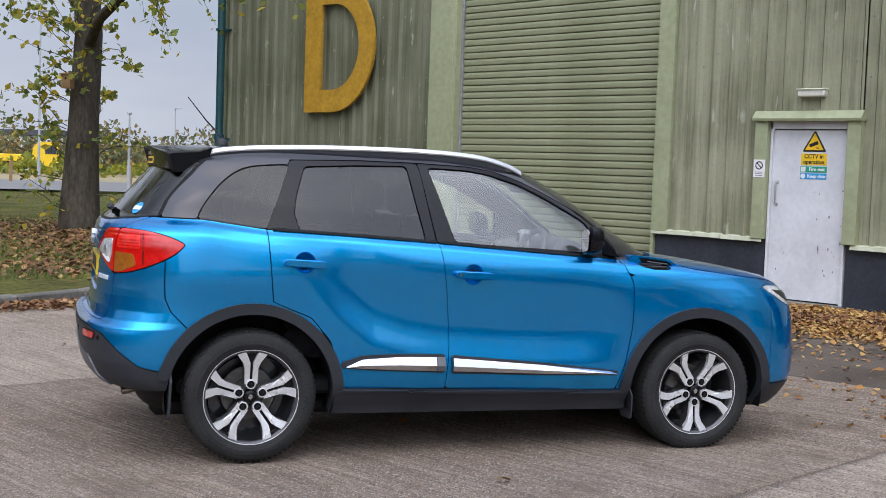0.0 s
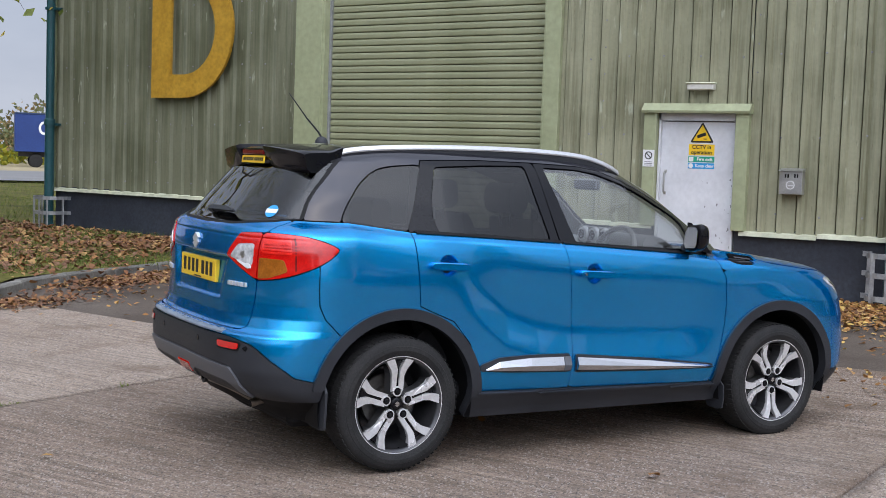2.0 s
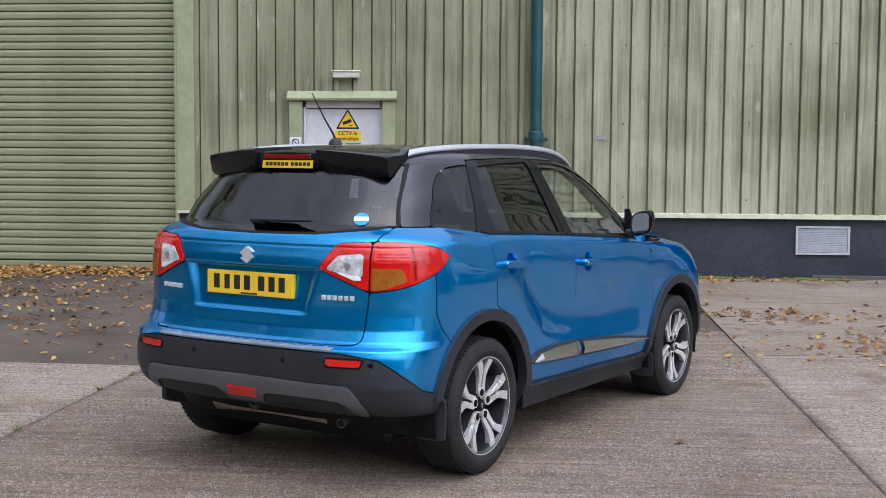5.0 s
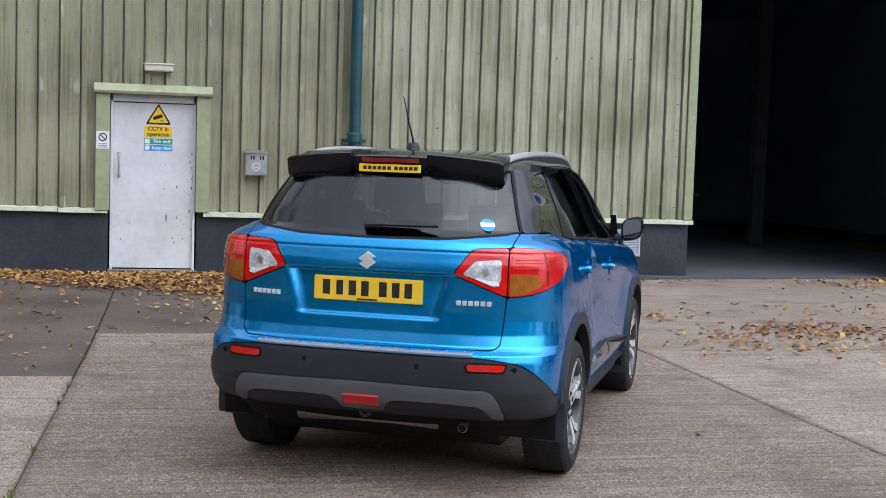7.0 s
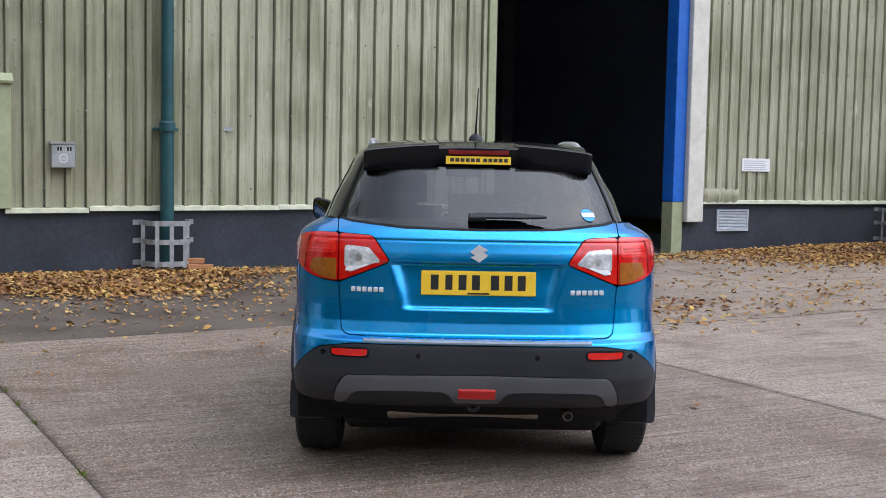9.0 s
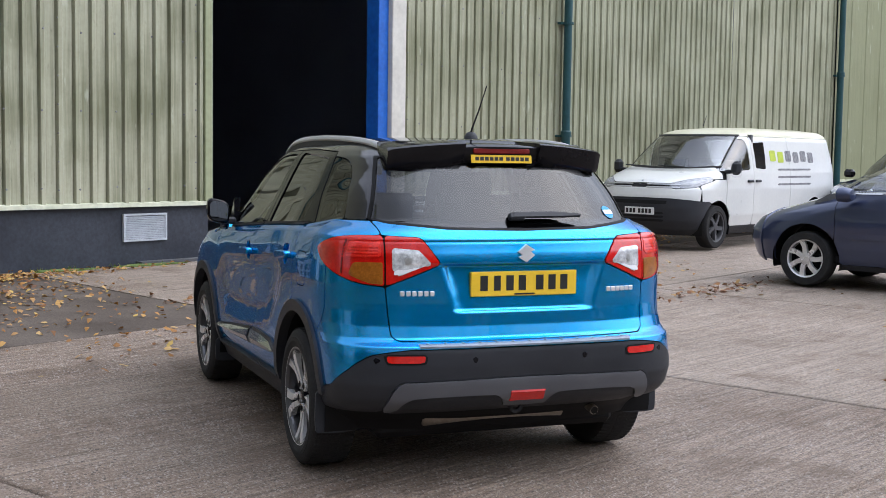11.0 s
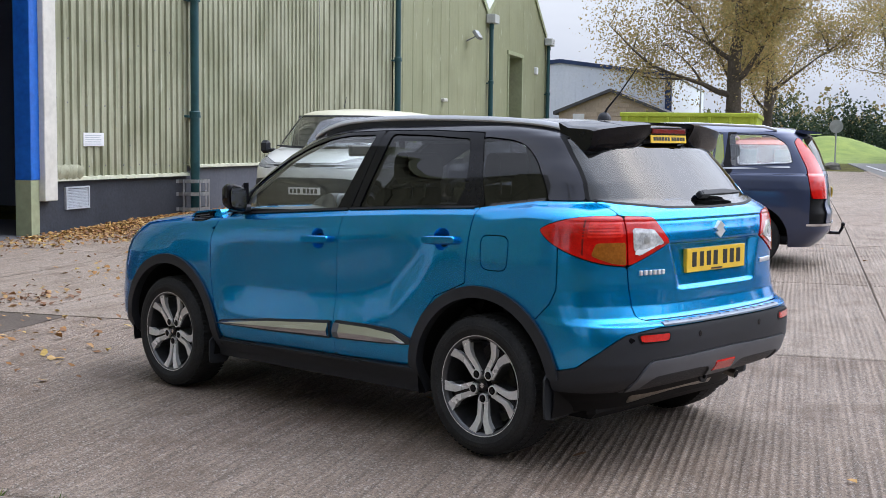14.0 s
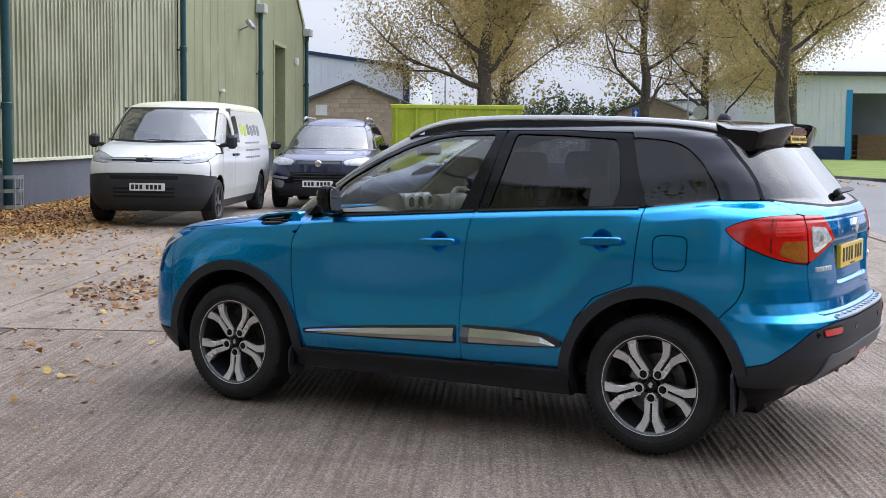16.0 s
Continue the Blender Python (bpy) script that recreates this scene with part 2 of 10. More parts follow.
def glass(name, tint, film=0.0, rough=0.0, face=0.045):
    """A thin pane: clear or tinted see-through with a mirror-like surface."""
    m = bpy.data.materials.new(name)
    m.use_nodes = True
    nt = m.node_tree
    N, K = nt.nodes, nt.links
    N.clear()
    out = N.new("ShaderNodeOutputMaterial")
    mix = N.new("ShaderNodeMixShader")
    lw = N.new("ShaderNodeLayerWeight")
    lw.inputs["Blend"].default_value = 0.5
    p5 = N.new("ShaderNodeMath")
    p5.operation = "POWER"
    p5.inputs[1].default_value = 4.0
    K.new(lw.outputs["Facing"], p5.inputs[0])
    fr = N.new("ShaderNodeMapRange")
    fr.inputs["To Min"].default_value = face
    K.new(p5.outputs["Value"], fr.inputs["Value"])
    tr = N.new("ShaderNodeBsdfTransparent")
    tr.inputs["Color"].default_value = (*tint, 1)
    gl = N.new("ShaderNodeBsdfGlossy")
    gl.inputs["Roughness"].default_value = rough
    K.new(fr.outputs["Result"], mix.inputs[0])
    K.new(tr.outputs["BSDF"], mix.inputs[1])
    K.new(gl.outputs["BSDF"], mix.inputs[2])
    last = mix.outputs["Shader"]
    if film:
        # dust and condensation on the pane
        tl = N.new("ShaderNodeBsdfTranslucent")
        tl.inputs["Color"].default_value = (0.75, 0.78, 0.80, 1)
        no = N.new("ShaderNodeTexNoise")
        no.inputs["Scale"].default_value, no.inputs["Detail"].default_value = 3.0, 5
        mr = N.new("ShaderNodeMapRange")
        mr.inputs["To Min"].default_value, mr.inputs["To Max"].default_value = film * 0.6, film * 1.4
        K.new(no.outputs["Fac"], mr.inputs["Value"])
        m2 = N.new("ShaderNodeMixShader")
        K.new(mr.outputs["Result"], m2.inputs[0])
        K.new(last, m2.inputs[1])
        K.new(tl.outputs["BSDF"], m2.inputs[2])
        last = m2.outputs["Shader"]
    K.new(last, out.inputs["Surface"])
    return m


def extend(m):
    nt = m.node_tree
    return nt.nodes, nt.links, nt.nodes["Principled BSDF"]


def concrete(name, c1, c2, ridge=0.5, wet=0.62, crest=0.5):
    """Tamped concrete: ridges along x, worn patches, pale and dark stones showing through."""
    m = mat(name, c1, c2, rough=wet, scale=0.55, grain=38, grain_amt=0.2, bump=0, random=0.06, rvar=0.12)
    N, K, bs = extend(m)
    geo = N.new("ShaderNodeNewGeometry")

    def noise_at(scale, detail, stretch=None, rough=0.5):
        t = N.new("ShaderNodeTexNoise")
        t.inputs["Scale"].default_value, t.inputs["Detail"].default_value, t.inputs["Roughness"].default_value = scale, detail, rough
        src = geo.outputs["Position"]
        if stretch:
            mp = N.new("ShaderNodeMapping")
            mp.inputs["Scale"].default_value = stretch
            K.new(src, mp.inputs["Vector"])
            src = mp.outputs["Vector"]
        K.new(src, t.inputs["Vector"])
        return t.outputs["Fac"]

    def remap(sock, a, b, c=0.0, d=1.0):
        r = N.new("ShaderNodeMapRange")
        r.inputs["From Min"].default_value, r.inputs["From Max"].default_value = a, b
        r.inputs["To Min"].default_value, r.inputs["To Max"].default_value = c, d
        K.new(sock, r.inputs["Value"])
        return r.outputs["Result"]

    def tint(sock, fac, colour, mode="MIX", amount=1.0):
        x = N.new("ShaderNodeMixRGB")
        x.blend_type = mode
        if fac is None:
            x.inputs[0].default_value = amount
        else:
            K.new(fac, x.inputs[0])
        K.new(sock, x.inputs[1])
        if isinstance(colour, tuple):
            x.inputs[2].default_value = (*colour, 1)
        else:
            K.new(colour, x.inputs[2])
        return x.outputs["Color"]

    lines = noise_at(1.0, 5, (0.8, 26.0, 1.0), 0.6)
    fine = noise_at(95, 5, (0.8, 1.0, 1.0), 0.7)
    patch = remap(noise_at(0.7, 3), 0.35, 0.6)
    vor = N.new("ShaderNodeTexVoronoi")
    vor.inputs["Scale"].default_value = 110
    K.new(geo.outputs["Position"], vor.inputs["Vector"])
    stone = N.new("ShaderNodeSeparateColor")
    K.new(vor.outputs["Color"], stone.inputs["Color"])
    col = bs.inputs["Base Color"].links[0].from_socket
    # ridge shading put into the colour: light and dark streaks along the tamping strokes
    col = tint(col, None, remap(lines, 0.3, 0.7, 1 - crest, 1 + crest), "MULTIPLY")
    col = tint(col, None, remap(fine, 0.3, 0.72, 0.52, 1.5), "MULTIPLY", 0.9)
    col = tint(col, remap(stone.outputs["Red"], 0.86, 0.90, 0.0, 0.6), (0.46, 0.41, 0.37))
    col = tint(col, remap(stone.outputs["Green"], 0.87, 0.91, 0.0, 0.6), (0.075, 0.066, 0.062))
    # rusty and damp blotches
    col = tint(col, remap(noise_at(1.9, 6, None, 0.6), 0.52, 0.70, 0.0, 0.6), (0.125, 0.084, 0.058))
    K.new(col, bs.inputs["Base Color"])
    bs.inputs["Specular IOR Level"].default_value = 0.22
    h = N.new("ShaderNodeMath")
    h.operation = "MULTIPLY"
    K.new(lines, h.inputs[0])
    K.new(patch, h.inputs[1])
    h2 = N.new("ShaderNodeMath")
    h2.operation = "MULTIPLY_ADD"
    h2.inputs[1].default_value = 0.7
    K.new(fine, h2.inputs[0])
    K.new(h.outputs["Value"], h2.inputs[2])
    b = N.new("ShaderNodeBump")
    b.inputs["Strength"].default_value, b.inputs["Distance"].default_value = ridge, 0.022
    K.new(h2.outputs["Value"], b.inputs["Height"])
    K.new(b.outputs["Normal"], bs.inputs["Normal"])
    return m


def cladding(name, base, light, algae, amount=0.5):
    """Weathered painted steel with streaks that run down it."""
    m = mat(name, base, light, rough=0.55, scale=0.5, grain=25, grain_amt=0.06, bump=0.06)
    N, K, bs = extend(m)
    geo = N.new("ShaderNodeNewGeometry")
    mp = N.new("ShaderNodeMapping")
    mp.inputs["Scale"].default_value = (13.0, 13.0, 0.5)
    K.new(geo.outputs["Position"], mp.inputs["Vector"])
    st = N.new("ShaderNodeTexNoise")
    st.inputs["Scale"].default_value, st.inputs["Detail"].default_value, st.inputs["Roughness"].default_value = 1.0, 7, 0.65
    K.new(mp.outputs["Vector"], st.inputs["Vector"])
    big = N.new("ShaderNodeTexNoise")
    big.inputs["Scale"].default_value, big.inputs["Detail"].default_value = 0.8, 4
    K.new(geo.outputs["Position"], big.inputs["Vector"])
    ad = N.new("ShaderNodeMath")
    K.new(st.outputs["Fac"], ad.inputs[0])
    K.new(big.outputs["Fac"], ad.inputs[1])
    rm = N.new("ShaderNodeMapRange")
    rm.inputs["From Min"].default_value, rm.inputs["From Max"].default_value = 0.90, 1.22
    rm.inputs["To Max"].default_value = amount
    K.new(ad.outputs["Value"], rm.inputs["Value"])
    old = bs.inputs["Base Color"].links[0].from_socket
    mx = N.new("ShaderNodeMixRGB")
    K.new(rm.outputs["Result"], mx.inputs[0])
    K.new(old, mx.inputs[1])
    mx.inputs[2].default_value = (*algae, 1)
    # pale scuffs
    sc = N.new("ShaderNodeTexNoise")
    sc.inputs["Scale"].default_value, sc.inputs["Detail"].default_value = 2.2, 8
    mp2 = N.new("ShaderNodeMapping")
    mp2.inputs["Scale"].default_value = (4.0, 4.0, 0.9)
    K.new(geo.outputs["Position"], mp2.inputs["Vector"])
    K.new(mp2.outputs["Vector"], sc.inputs["Vector"])
    r2 = N.new("ShaderNodeMapRange")
    r2.inputs["From Min"].default_value, r2.inputs["From Max"].default_value, r2.inputs["To Max"].default_value = 0.66, 0.72, 0.55
    K.new(sc.outputs["Fac"], r2.inputs["Value"])
    m2 = N.new("ShaderNodeMixRGB")
    K.new(r2.outputs["Result"], m2.inputs[0])
    K.new(mx.outputs["Color"], m2.inputs[1])
    m2.inputs[2].default_value = (0.52, 0.54, 0.42, 1)
    # dark specks and short runs below the fixings
    sp = N.new("ShaderNodeTexNoise")
    sp.inputs["Scale"].default_value, sp.inputs["Detail"].default_value, sp.inputs["Roughness"].default_value = 1.0, 6, 0.7
    mp3 = N.new("ShaderNodeMapping")
    mp3.inputs["Scale"].default_value = (30.0, 30.0, 5.0)
    K.new(geo.outputs["Position"], mp3.inputs["Vector"])
    K.new(mp3.outputs["Vector"], sp.inputs["Vector"])
    r3 = N.new("ShaderNodeMapRange")
    r3.inputs["From Min"].default_value, r3.inputs["From Max"].default_value, r3.inputs["To Max"].default_value = 0.60, 0.72, 0.6
    K.new(sp.outputs["Fac"], r3.inputs["Value"])
    m3 = N.new("ShaderNodeMixRGB")
    K.new(r3.outputs["Result"], m3.inputs[0])
    K.new(m2.outputs["Color"], m3.inputs[1])
    m3.inputs[2].default_value = (0.09, 0.09, 0.05, 1)
    K.new(m3.outputs["Color"], bs.inputs["Base Color"])
    return m


M = {
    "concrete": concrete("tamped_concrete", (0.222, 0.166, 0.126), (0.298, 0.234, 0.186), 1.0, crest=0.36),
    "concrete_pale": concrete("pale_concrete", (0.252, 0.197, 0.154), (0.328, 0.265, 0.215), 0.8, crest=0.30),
    "asphalt": mat("old_asphalt", (0.066, 0.051, 0.041), (0.124, 0.101, 0.084), rough=0.8, spec=0.25, scale=1.1, grain=55, grain_amt=0.3, bump=0.5),
    "road": mat("road_asphalt", (0.150, 0.147, 0.144), (0.185, 0.181, 0.177), rough=0.8, scale=0.4, grain=60, grain_amt=0.15, bump=0.25),
    "soil": mat("joint_soil", (0.035, 0.03, 0.025), (0.06, 0.05, 0.04), rough=0.95, scale=6, bump=0.5),
    "grass": mat("mown_grass", (0.052, 0.050, 0.018), (0.128, 0.122, 0.034), rough=0.95, spec=0.08, scale=0.9, grain=14, grain_amt=0.5, bump=0.6),
    "lush": mat("lush_grass", (0.13, 0.19, 0.03), (0.22, 0.28, 0.055), rough=0.9, scale=0.9, grain=30, grain_amt=0.3, bump=0.6),
    "field": mat("dry_field", (0.24, 0.20, 0.11), (0.34, 0.28, 0.16), rough=0.95, scale=0.08, grain=2, grain_amt=0.25, bump=0.3),
    "moss": mat("moss", (0.08, 0.13, 0.03), (0.14, 0.19, 0.05), rough=0.95, scale=12, grain=80, grain_amt=0.4, bump=0.8),
    "kerb": mat("kerb_stone", (0.10, 0.095, 0.085), (0.19, 0.18, 0.16), rough=0.85, scale=3, grain=40, grain_amt=0.25, bump=0.4, random=0.15),
    "clad": cladding("green_cladding", (0.25, 0.248, 0.160), (0.335, 0.332, 0.226), (0.10, 0.10, 0.052), 0.85),
    "clad_pale": cladding("pale_green_cladding", (0.32, 0.326, 0.222), (0.40, 0.40, 0.288), (0.16, 0.165, 0.09), 0.7),
    "clad_plain": cladding("plain_green_sheeting", (0.265, 0.275, 0.165), (0.30, 0.31, 0.19), (0.18, 0.185, 0.10), 0.4),
    "clad_mid": cladding("faded_green_cladding", (0.345, 0.346, 0.240), (0.425, 0.424, 0.31), (0.14, 0.145, 0.075), 0.8),
    "clad_dark": cladding("grimy_green_cladding", (0.15, 0.155, 0.10), (0.21, 0.215, 0.145), (0.075, 0.08, 0.042), 0.8),
    "shutter": mat("green_shutter", (0.205, 0.215, 0.125), (0.25, 0.26, 0.158), rough=0.5, scale=1.2, grain=20, grain_amt=0.06, bump=0.05),
    "trim": mat("green_flashing", (0.29, 0.315, 0.185), (0.34, 0.365, 0.225), rough=0.5, scale=1.5, grain=12, grain_amt=0.1, bump=0.05),
    "flash": mat("pale_flashing", (0.48, 0.50, 0.37), (0.60, 0.61, 0.47), rough=0.5, scale=3, grain=14, grain_amt=0.15, bump=0.05),
    "plinth": mat("dark_plinth", (0.018, 0.022, 0.032), (0.036, 0.042, 0.056), rough=0.6, scale=1.3, grain=25, grain_amt=0.25, bump=0.2),
    "plinth_grey": mat("grey_plinth", (0.085, 0.095, 0.12), (0.12, 0.13, 0.16), rough=0.65, scale=1.1, grain=25, grain_amt=0.15, bump=0.2),
    "door": mat("white_door", (0.56, 0.57, 0.60), (0.66, 0.67, 0.70), rough=0.45, scale=2.2, grain=18, grain_amt=0.06, bump=0.04),
    "scuff": mat("dark_scuff", (0.12, 0.12, 0.13), (0.3, 0.3, 0.31), rough=0.8, scale=20, bump=0.1),
    "gold": mat("mustard_letter", (0.36, 0.195, 0.018), (0.46, 0.265, 0.03), rough=0.5, scale=3, grain=16, grain_amt=0.2, bump=0.08),
    "pipe": mat("green_downpipe", (0.010, 0.055, 0.065), (0.018, 0.075, 0.085), rough=0.4, scale=3, grain=14, grain_amt=0.15, bump=0.03),
    "galv": mat("galvanised_steel", (0.28, 0.29, 0.30), (0.40, 0.41, 0.42), rough=0.5, metal=0.6, scale=12, grain=60, grain_amt=0.12, bump=0.08),
    "steel": mat("brushed_steel", (0.42, 0.42, 0.42), (0.55, 0.55, 0.54), rough=0.35, metal=0.85, scale=6, grain=90, grain_amt=0.1, bump=0.04),
    "black": mat("black_hole", (0.006, 0.006, 0.007), (0.012, 0.012, 0.013), rough=0.9, scale=5, bump=0.1),
    "white": mat("white_sheet", (0.72, 0.73, 0.74), (0.80, 0.80, 0.81), rough=0.45, scale=3, grain=20, grain_amt=0.05, bump=0.03),
    "yellow": mat("sign_yellow", (0.80, 0.50, 0.015), (0.85, 0.56, 0.03), rough=0.45, scale=8, grain_amt=0.04, bump=0.0),
    "ink": mat("black_print", (0.012, 0.012, 0.012), (0.02, 0.02, 0.02), rough=0.5, scale=8, bump=0.0),
    "sign_green": mat("sign_green", (0.01, 0.30, 0.19), (0.02, 0.34, 0.22), rough=0.45, scale=8, bump=0.0),
    "sign_blue": mat("sign_blue", (0.02, 0.28, 0.62), (0.03, 0.33, 0.68), rough=0.45, scale=8, bump=0.0),
    "bluepost": mat("blue_paint", (0.008, 0.10, 0.46), (0.012, 0.14, 0.55), rough=0.4, scale=3, grain=14, grain_amt=0.15, bump=0.04),
    "cream": mat("cream_post", (0.55, 0.53, 0.47), (0.64, 0.62, 0.56), rough=0.5, scale=2, grain=14, grain_amt=0.08, bump=0.04),
    "grille": mat("pale_louvre", (0.40, 0.43, 0.47), (0.50, 0.53, 0.57), rough=0.5, scale=6, bump=0.05),
    "inside": mat("dark_hall_wall", (0.27, 0.30, 0.38), (0.32, 0.35, 0.43), rough=0.85, scale=0.6, bump=0.1),
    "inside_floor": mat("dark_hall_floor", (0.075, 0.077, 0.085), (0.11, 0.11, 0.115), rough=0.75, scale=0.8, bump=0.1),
    "timber": mat("rough_timber", (0.24, 0.14, 0.06), (0.36, 0.22, 0.11), rough=0.85, scale=5, grain=50, grain_amt=0.25, bump=0.3),
    "roof": mat("translucent_roofing", (0.42, 0.43, 0.42), (0.52, 0.53, 0.52), rough=0.6, scale=0.8, bump=0.1),
    "bark": mat("grey_brown_bark", (0.045, 0.036, 0.028), (0.10, 0.082, 0.062), rough=0.95, scale=5, grain=22, grain_amt=0.45, bump=1.0, stretch=(1, 1, 0.35)),
    "bark_far": mat("far_bark", (0.075, 0.062, 0.05), (0.12, 0.10, 0.08), rough=0.95, scale=3, grain=12, grain_amt=0.3, bump=0.4),
    "wallblock": mat("pinkish_block", (0.42, 0.33, 0.255), (0.50, 0.40, 0.31), rough=0.85, scale=2, grain=20, grain_amt=0.12, bump=0.2, random=0.10),
    "slate": mat("dark_roof_tile", (0.05, 0.05, 0.055), (0.08, 0.08, 0.085), rough=0.7, scale=3, bump=0.2),
    "grey_sheet": mat("grey_blue_sheeting", (0.68, 0.72, 0.78), (0.75, 0.78, 0.83), rough=0.5, scale=0.5, grain=6, grain_amt=0.05, bump=0.05),
    "navy_trim": mat("navy_trim", (0.012, 0.03, 0.09), (0.02, 0.045, 0.12), rough=0.45, scale=2, bump=0.03),
    "navy_trailer": mat("blue_curtain", (0.012, 0.035, 0.16), (0.018, 0.05, 0.20), rough=0.5, scale=0.6, grain=8, grain_amt=0.1, bump=0.1),
    "navy_sign": mat("sign_navy", (0.015, 0.08, 0.38), (0.02, 0.10, 0.42), rough=0.45, scale=4, bump=0.0),
    "lime": mat("lime_skip_paint", (0.36, 0.45, 0.03), (0.46, 0.55, 0.06), rough=0.5, scale=2, grain=14, grain_amt=0.12, bump=0.08),
    "lamp_grey": mat("grey_lamp_post", (0.40, 0.42, 0.43), (0.50, 0.52, 0.53), rough=0.5, metal=0.4, scale=4, bump=0.03),
    "terracotta": mat("brick_lump", (0.30, 0.13, 0.06), (0.40, 0.19, 0.09), rough=0.9, scale=12, grain=60, grain_amt=0.2, bump=0.4),
}


def leafy(name, colours, rough=0.7, through=0.35):
    """Leaves whose colour differs from one to the next, with light shining through them."""
    m = bpy.data.materials.new(name)
    m.use_nodes = True
    N, K = m.node_tree.nodes, m.node_tree.links
    bs = N["Principled BSDF"]
    geo = N.new("ShaderNodeNewGeometry")
    ra = N.new("ShaderNodeValToRGB")
    ra.color_ramp.interpolation = "CONSTANT"
    el = ra.color_ramp.elements
    while len(el) < len(colours):
        el.new(0.5)
    for i, c in enumerate(colours):
        el[i].position, el[i].color = i / len(colours), (*c, 1)
    K.new(geo.outputs["Random Per Island"], ra.inputs["Fac"])
    no = N.new("ShaderNodeTexNoise")
    no.inputs["Scale"].default_value = 40
    mr = N.new("ShaderNodeMapRange")
    mr.inputs["To Min"].default_value, mr.inputs["To Max"].default_value = 0.65, 1.35
    K.new(no.outputs["Fac"], mr.inputs["Value"])
    mu = N.new("ShaderNodeMixRGB")
    mu.blend_type = "MULTIPLY"
    mu.inputs[0].default_value = 1
    K.new(ra.outputs["Color"], mu.inputs[1])
    K.new(mr.outputs["Result"], mu.inputs[2])
    K.new(mu.outputs["Color"], bs.inputs["Base Color"])
    bs.inputs["Roughness"].default_value = rough
    bs.inputs["Specular IOR Level"].default_value = 0.3
    tr = N.new("ShaderNodeBsdfTranslucent")
    K.new(mu.outputs["Color"], tr.inputs["Color"])
    mx = N.new("ShaderNodeMixShader")
    mx.inputs[0].default_value = through
    K.new(bs.outputs["BSDF"], mx.inputs[1])
    K.new(tr.outputs["BSDF"], mx.inputs[2])
    K.new(mx.outputs["Shader"], N["Material Output"].inputs["Surface"])
    return m


M["fallen"] = leafy("fallen_leaves", [(0.26, 0.12, 0.035), (0.34, 0.17, 0.05), (0.42, 0.24, 0.075), (0.46, 0.30, 0.12), (0.20, 0.095, 0.04), (0.36, 0.18, 0.055), (0.50, 0.34, 0.10), (0.27, 0.13, 0.045), (0.38, 0.22, 0.09)], through=0.1)
M["fallen_dark"] = leafy("old_fallen_leaves", [(0.13, 0.065, 0.035), (0.20, 0.09, 0.04), (0.27, 0.13, 0.05), (0.15, 0.07, 0.035), (0.36, 0.22, 0.09), (0.19, 0.10, 0.06)], through=0.1)
M["lime_leaf"] = leafy("lime_tree_leaves", [(0.20, 0.24, 0.05), (0.14, 0.19, 0.04), (0.46, 0.38, 0.05), (0.30, 0.31, 0.06), (0.52, 0.40, 0.05), (0.17, 0.21, 0.05)])
M["autumn_leaf"] = leafy("autumn_tree_leaves", [(0.42, 0.33, 0.15), (0.37, 0.32, 0.14), (0.47, 0.36, 0.15), (0.30, 0.27, 0.12), (0.52, 0.39, 0.16), (0.38, 0.27, 0.13)], through=0.5)
M["hedge_leaf"] = leafy("far_wood_leaves", [(0.15, 0.17, 0.08), (0.20, 0.21, 0.09), (0.28, 0.23, 0.10), (0.14, 0.15, 0.08), (0.32, 0.22, 0.10)])
M["gorse_leaf"] = leafy("yellow_green_bush_leaves", [(0.36, 0.33, 0.03), (0.28, 0.28, 0.04), (0.20, 0.23, 0.04)])
M["pine_leaf"] = leafy("dark_conifer_leaves", [(0.035, 0.06, 0.03), (0.05, 0.075, 0.035), (0.025, 0.045, 0.025)])

# ---- vehicle materials ----
def paint(name, base, flake, rough=0.38, metal=0.55, coat=1.0):
    m = mat(name, base, base, rough=rough, metal=metal, scale=1.5, grain=900, grain_amt=flake, bump=0.0, coat=coat, rvar=0.03, coat_rough=0.03)
    # dust film: uneven dulling of the clear coat
    N, K, bs = extend(m)
    co = N.new("ShaderNodeTexCoord")
    d = N.new("ShaderNodeTexNoise")
    d.inputs["Scale"].default_value, d.inputs["Detail"].default_value = 7, 6
    K.new(co.outputs["Object"], d.inputs["Vector"])
    r = N.new("ShaderNodeMapRange")
    r.inputs["To Min"].default_value, r.inputs["To Max"].default_value = 0.0, 0.05
    K.new(d.outputs["Fac"], r.inputs["Value"])
    K.new(r.outputs["Result"], bs.inputs["Coat Roughness"])
    # metal flake keeps its colour at flat angles
    bs.inputs["Specular IOR Level"].default_value = 0.22
    top = max(base)
    bs.inputs["Specular Tint"].default_value = (*[0.12 + 0.75 * c / top for c in base], 1)
    return m


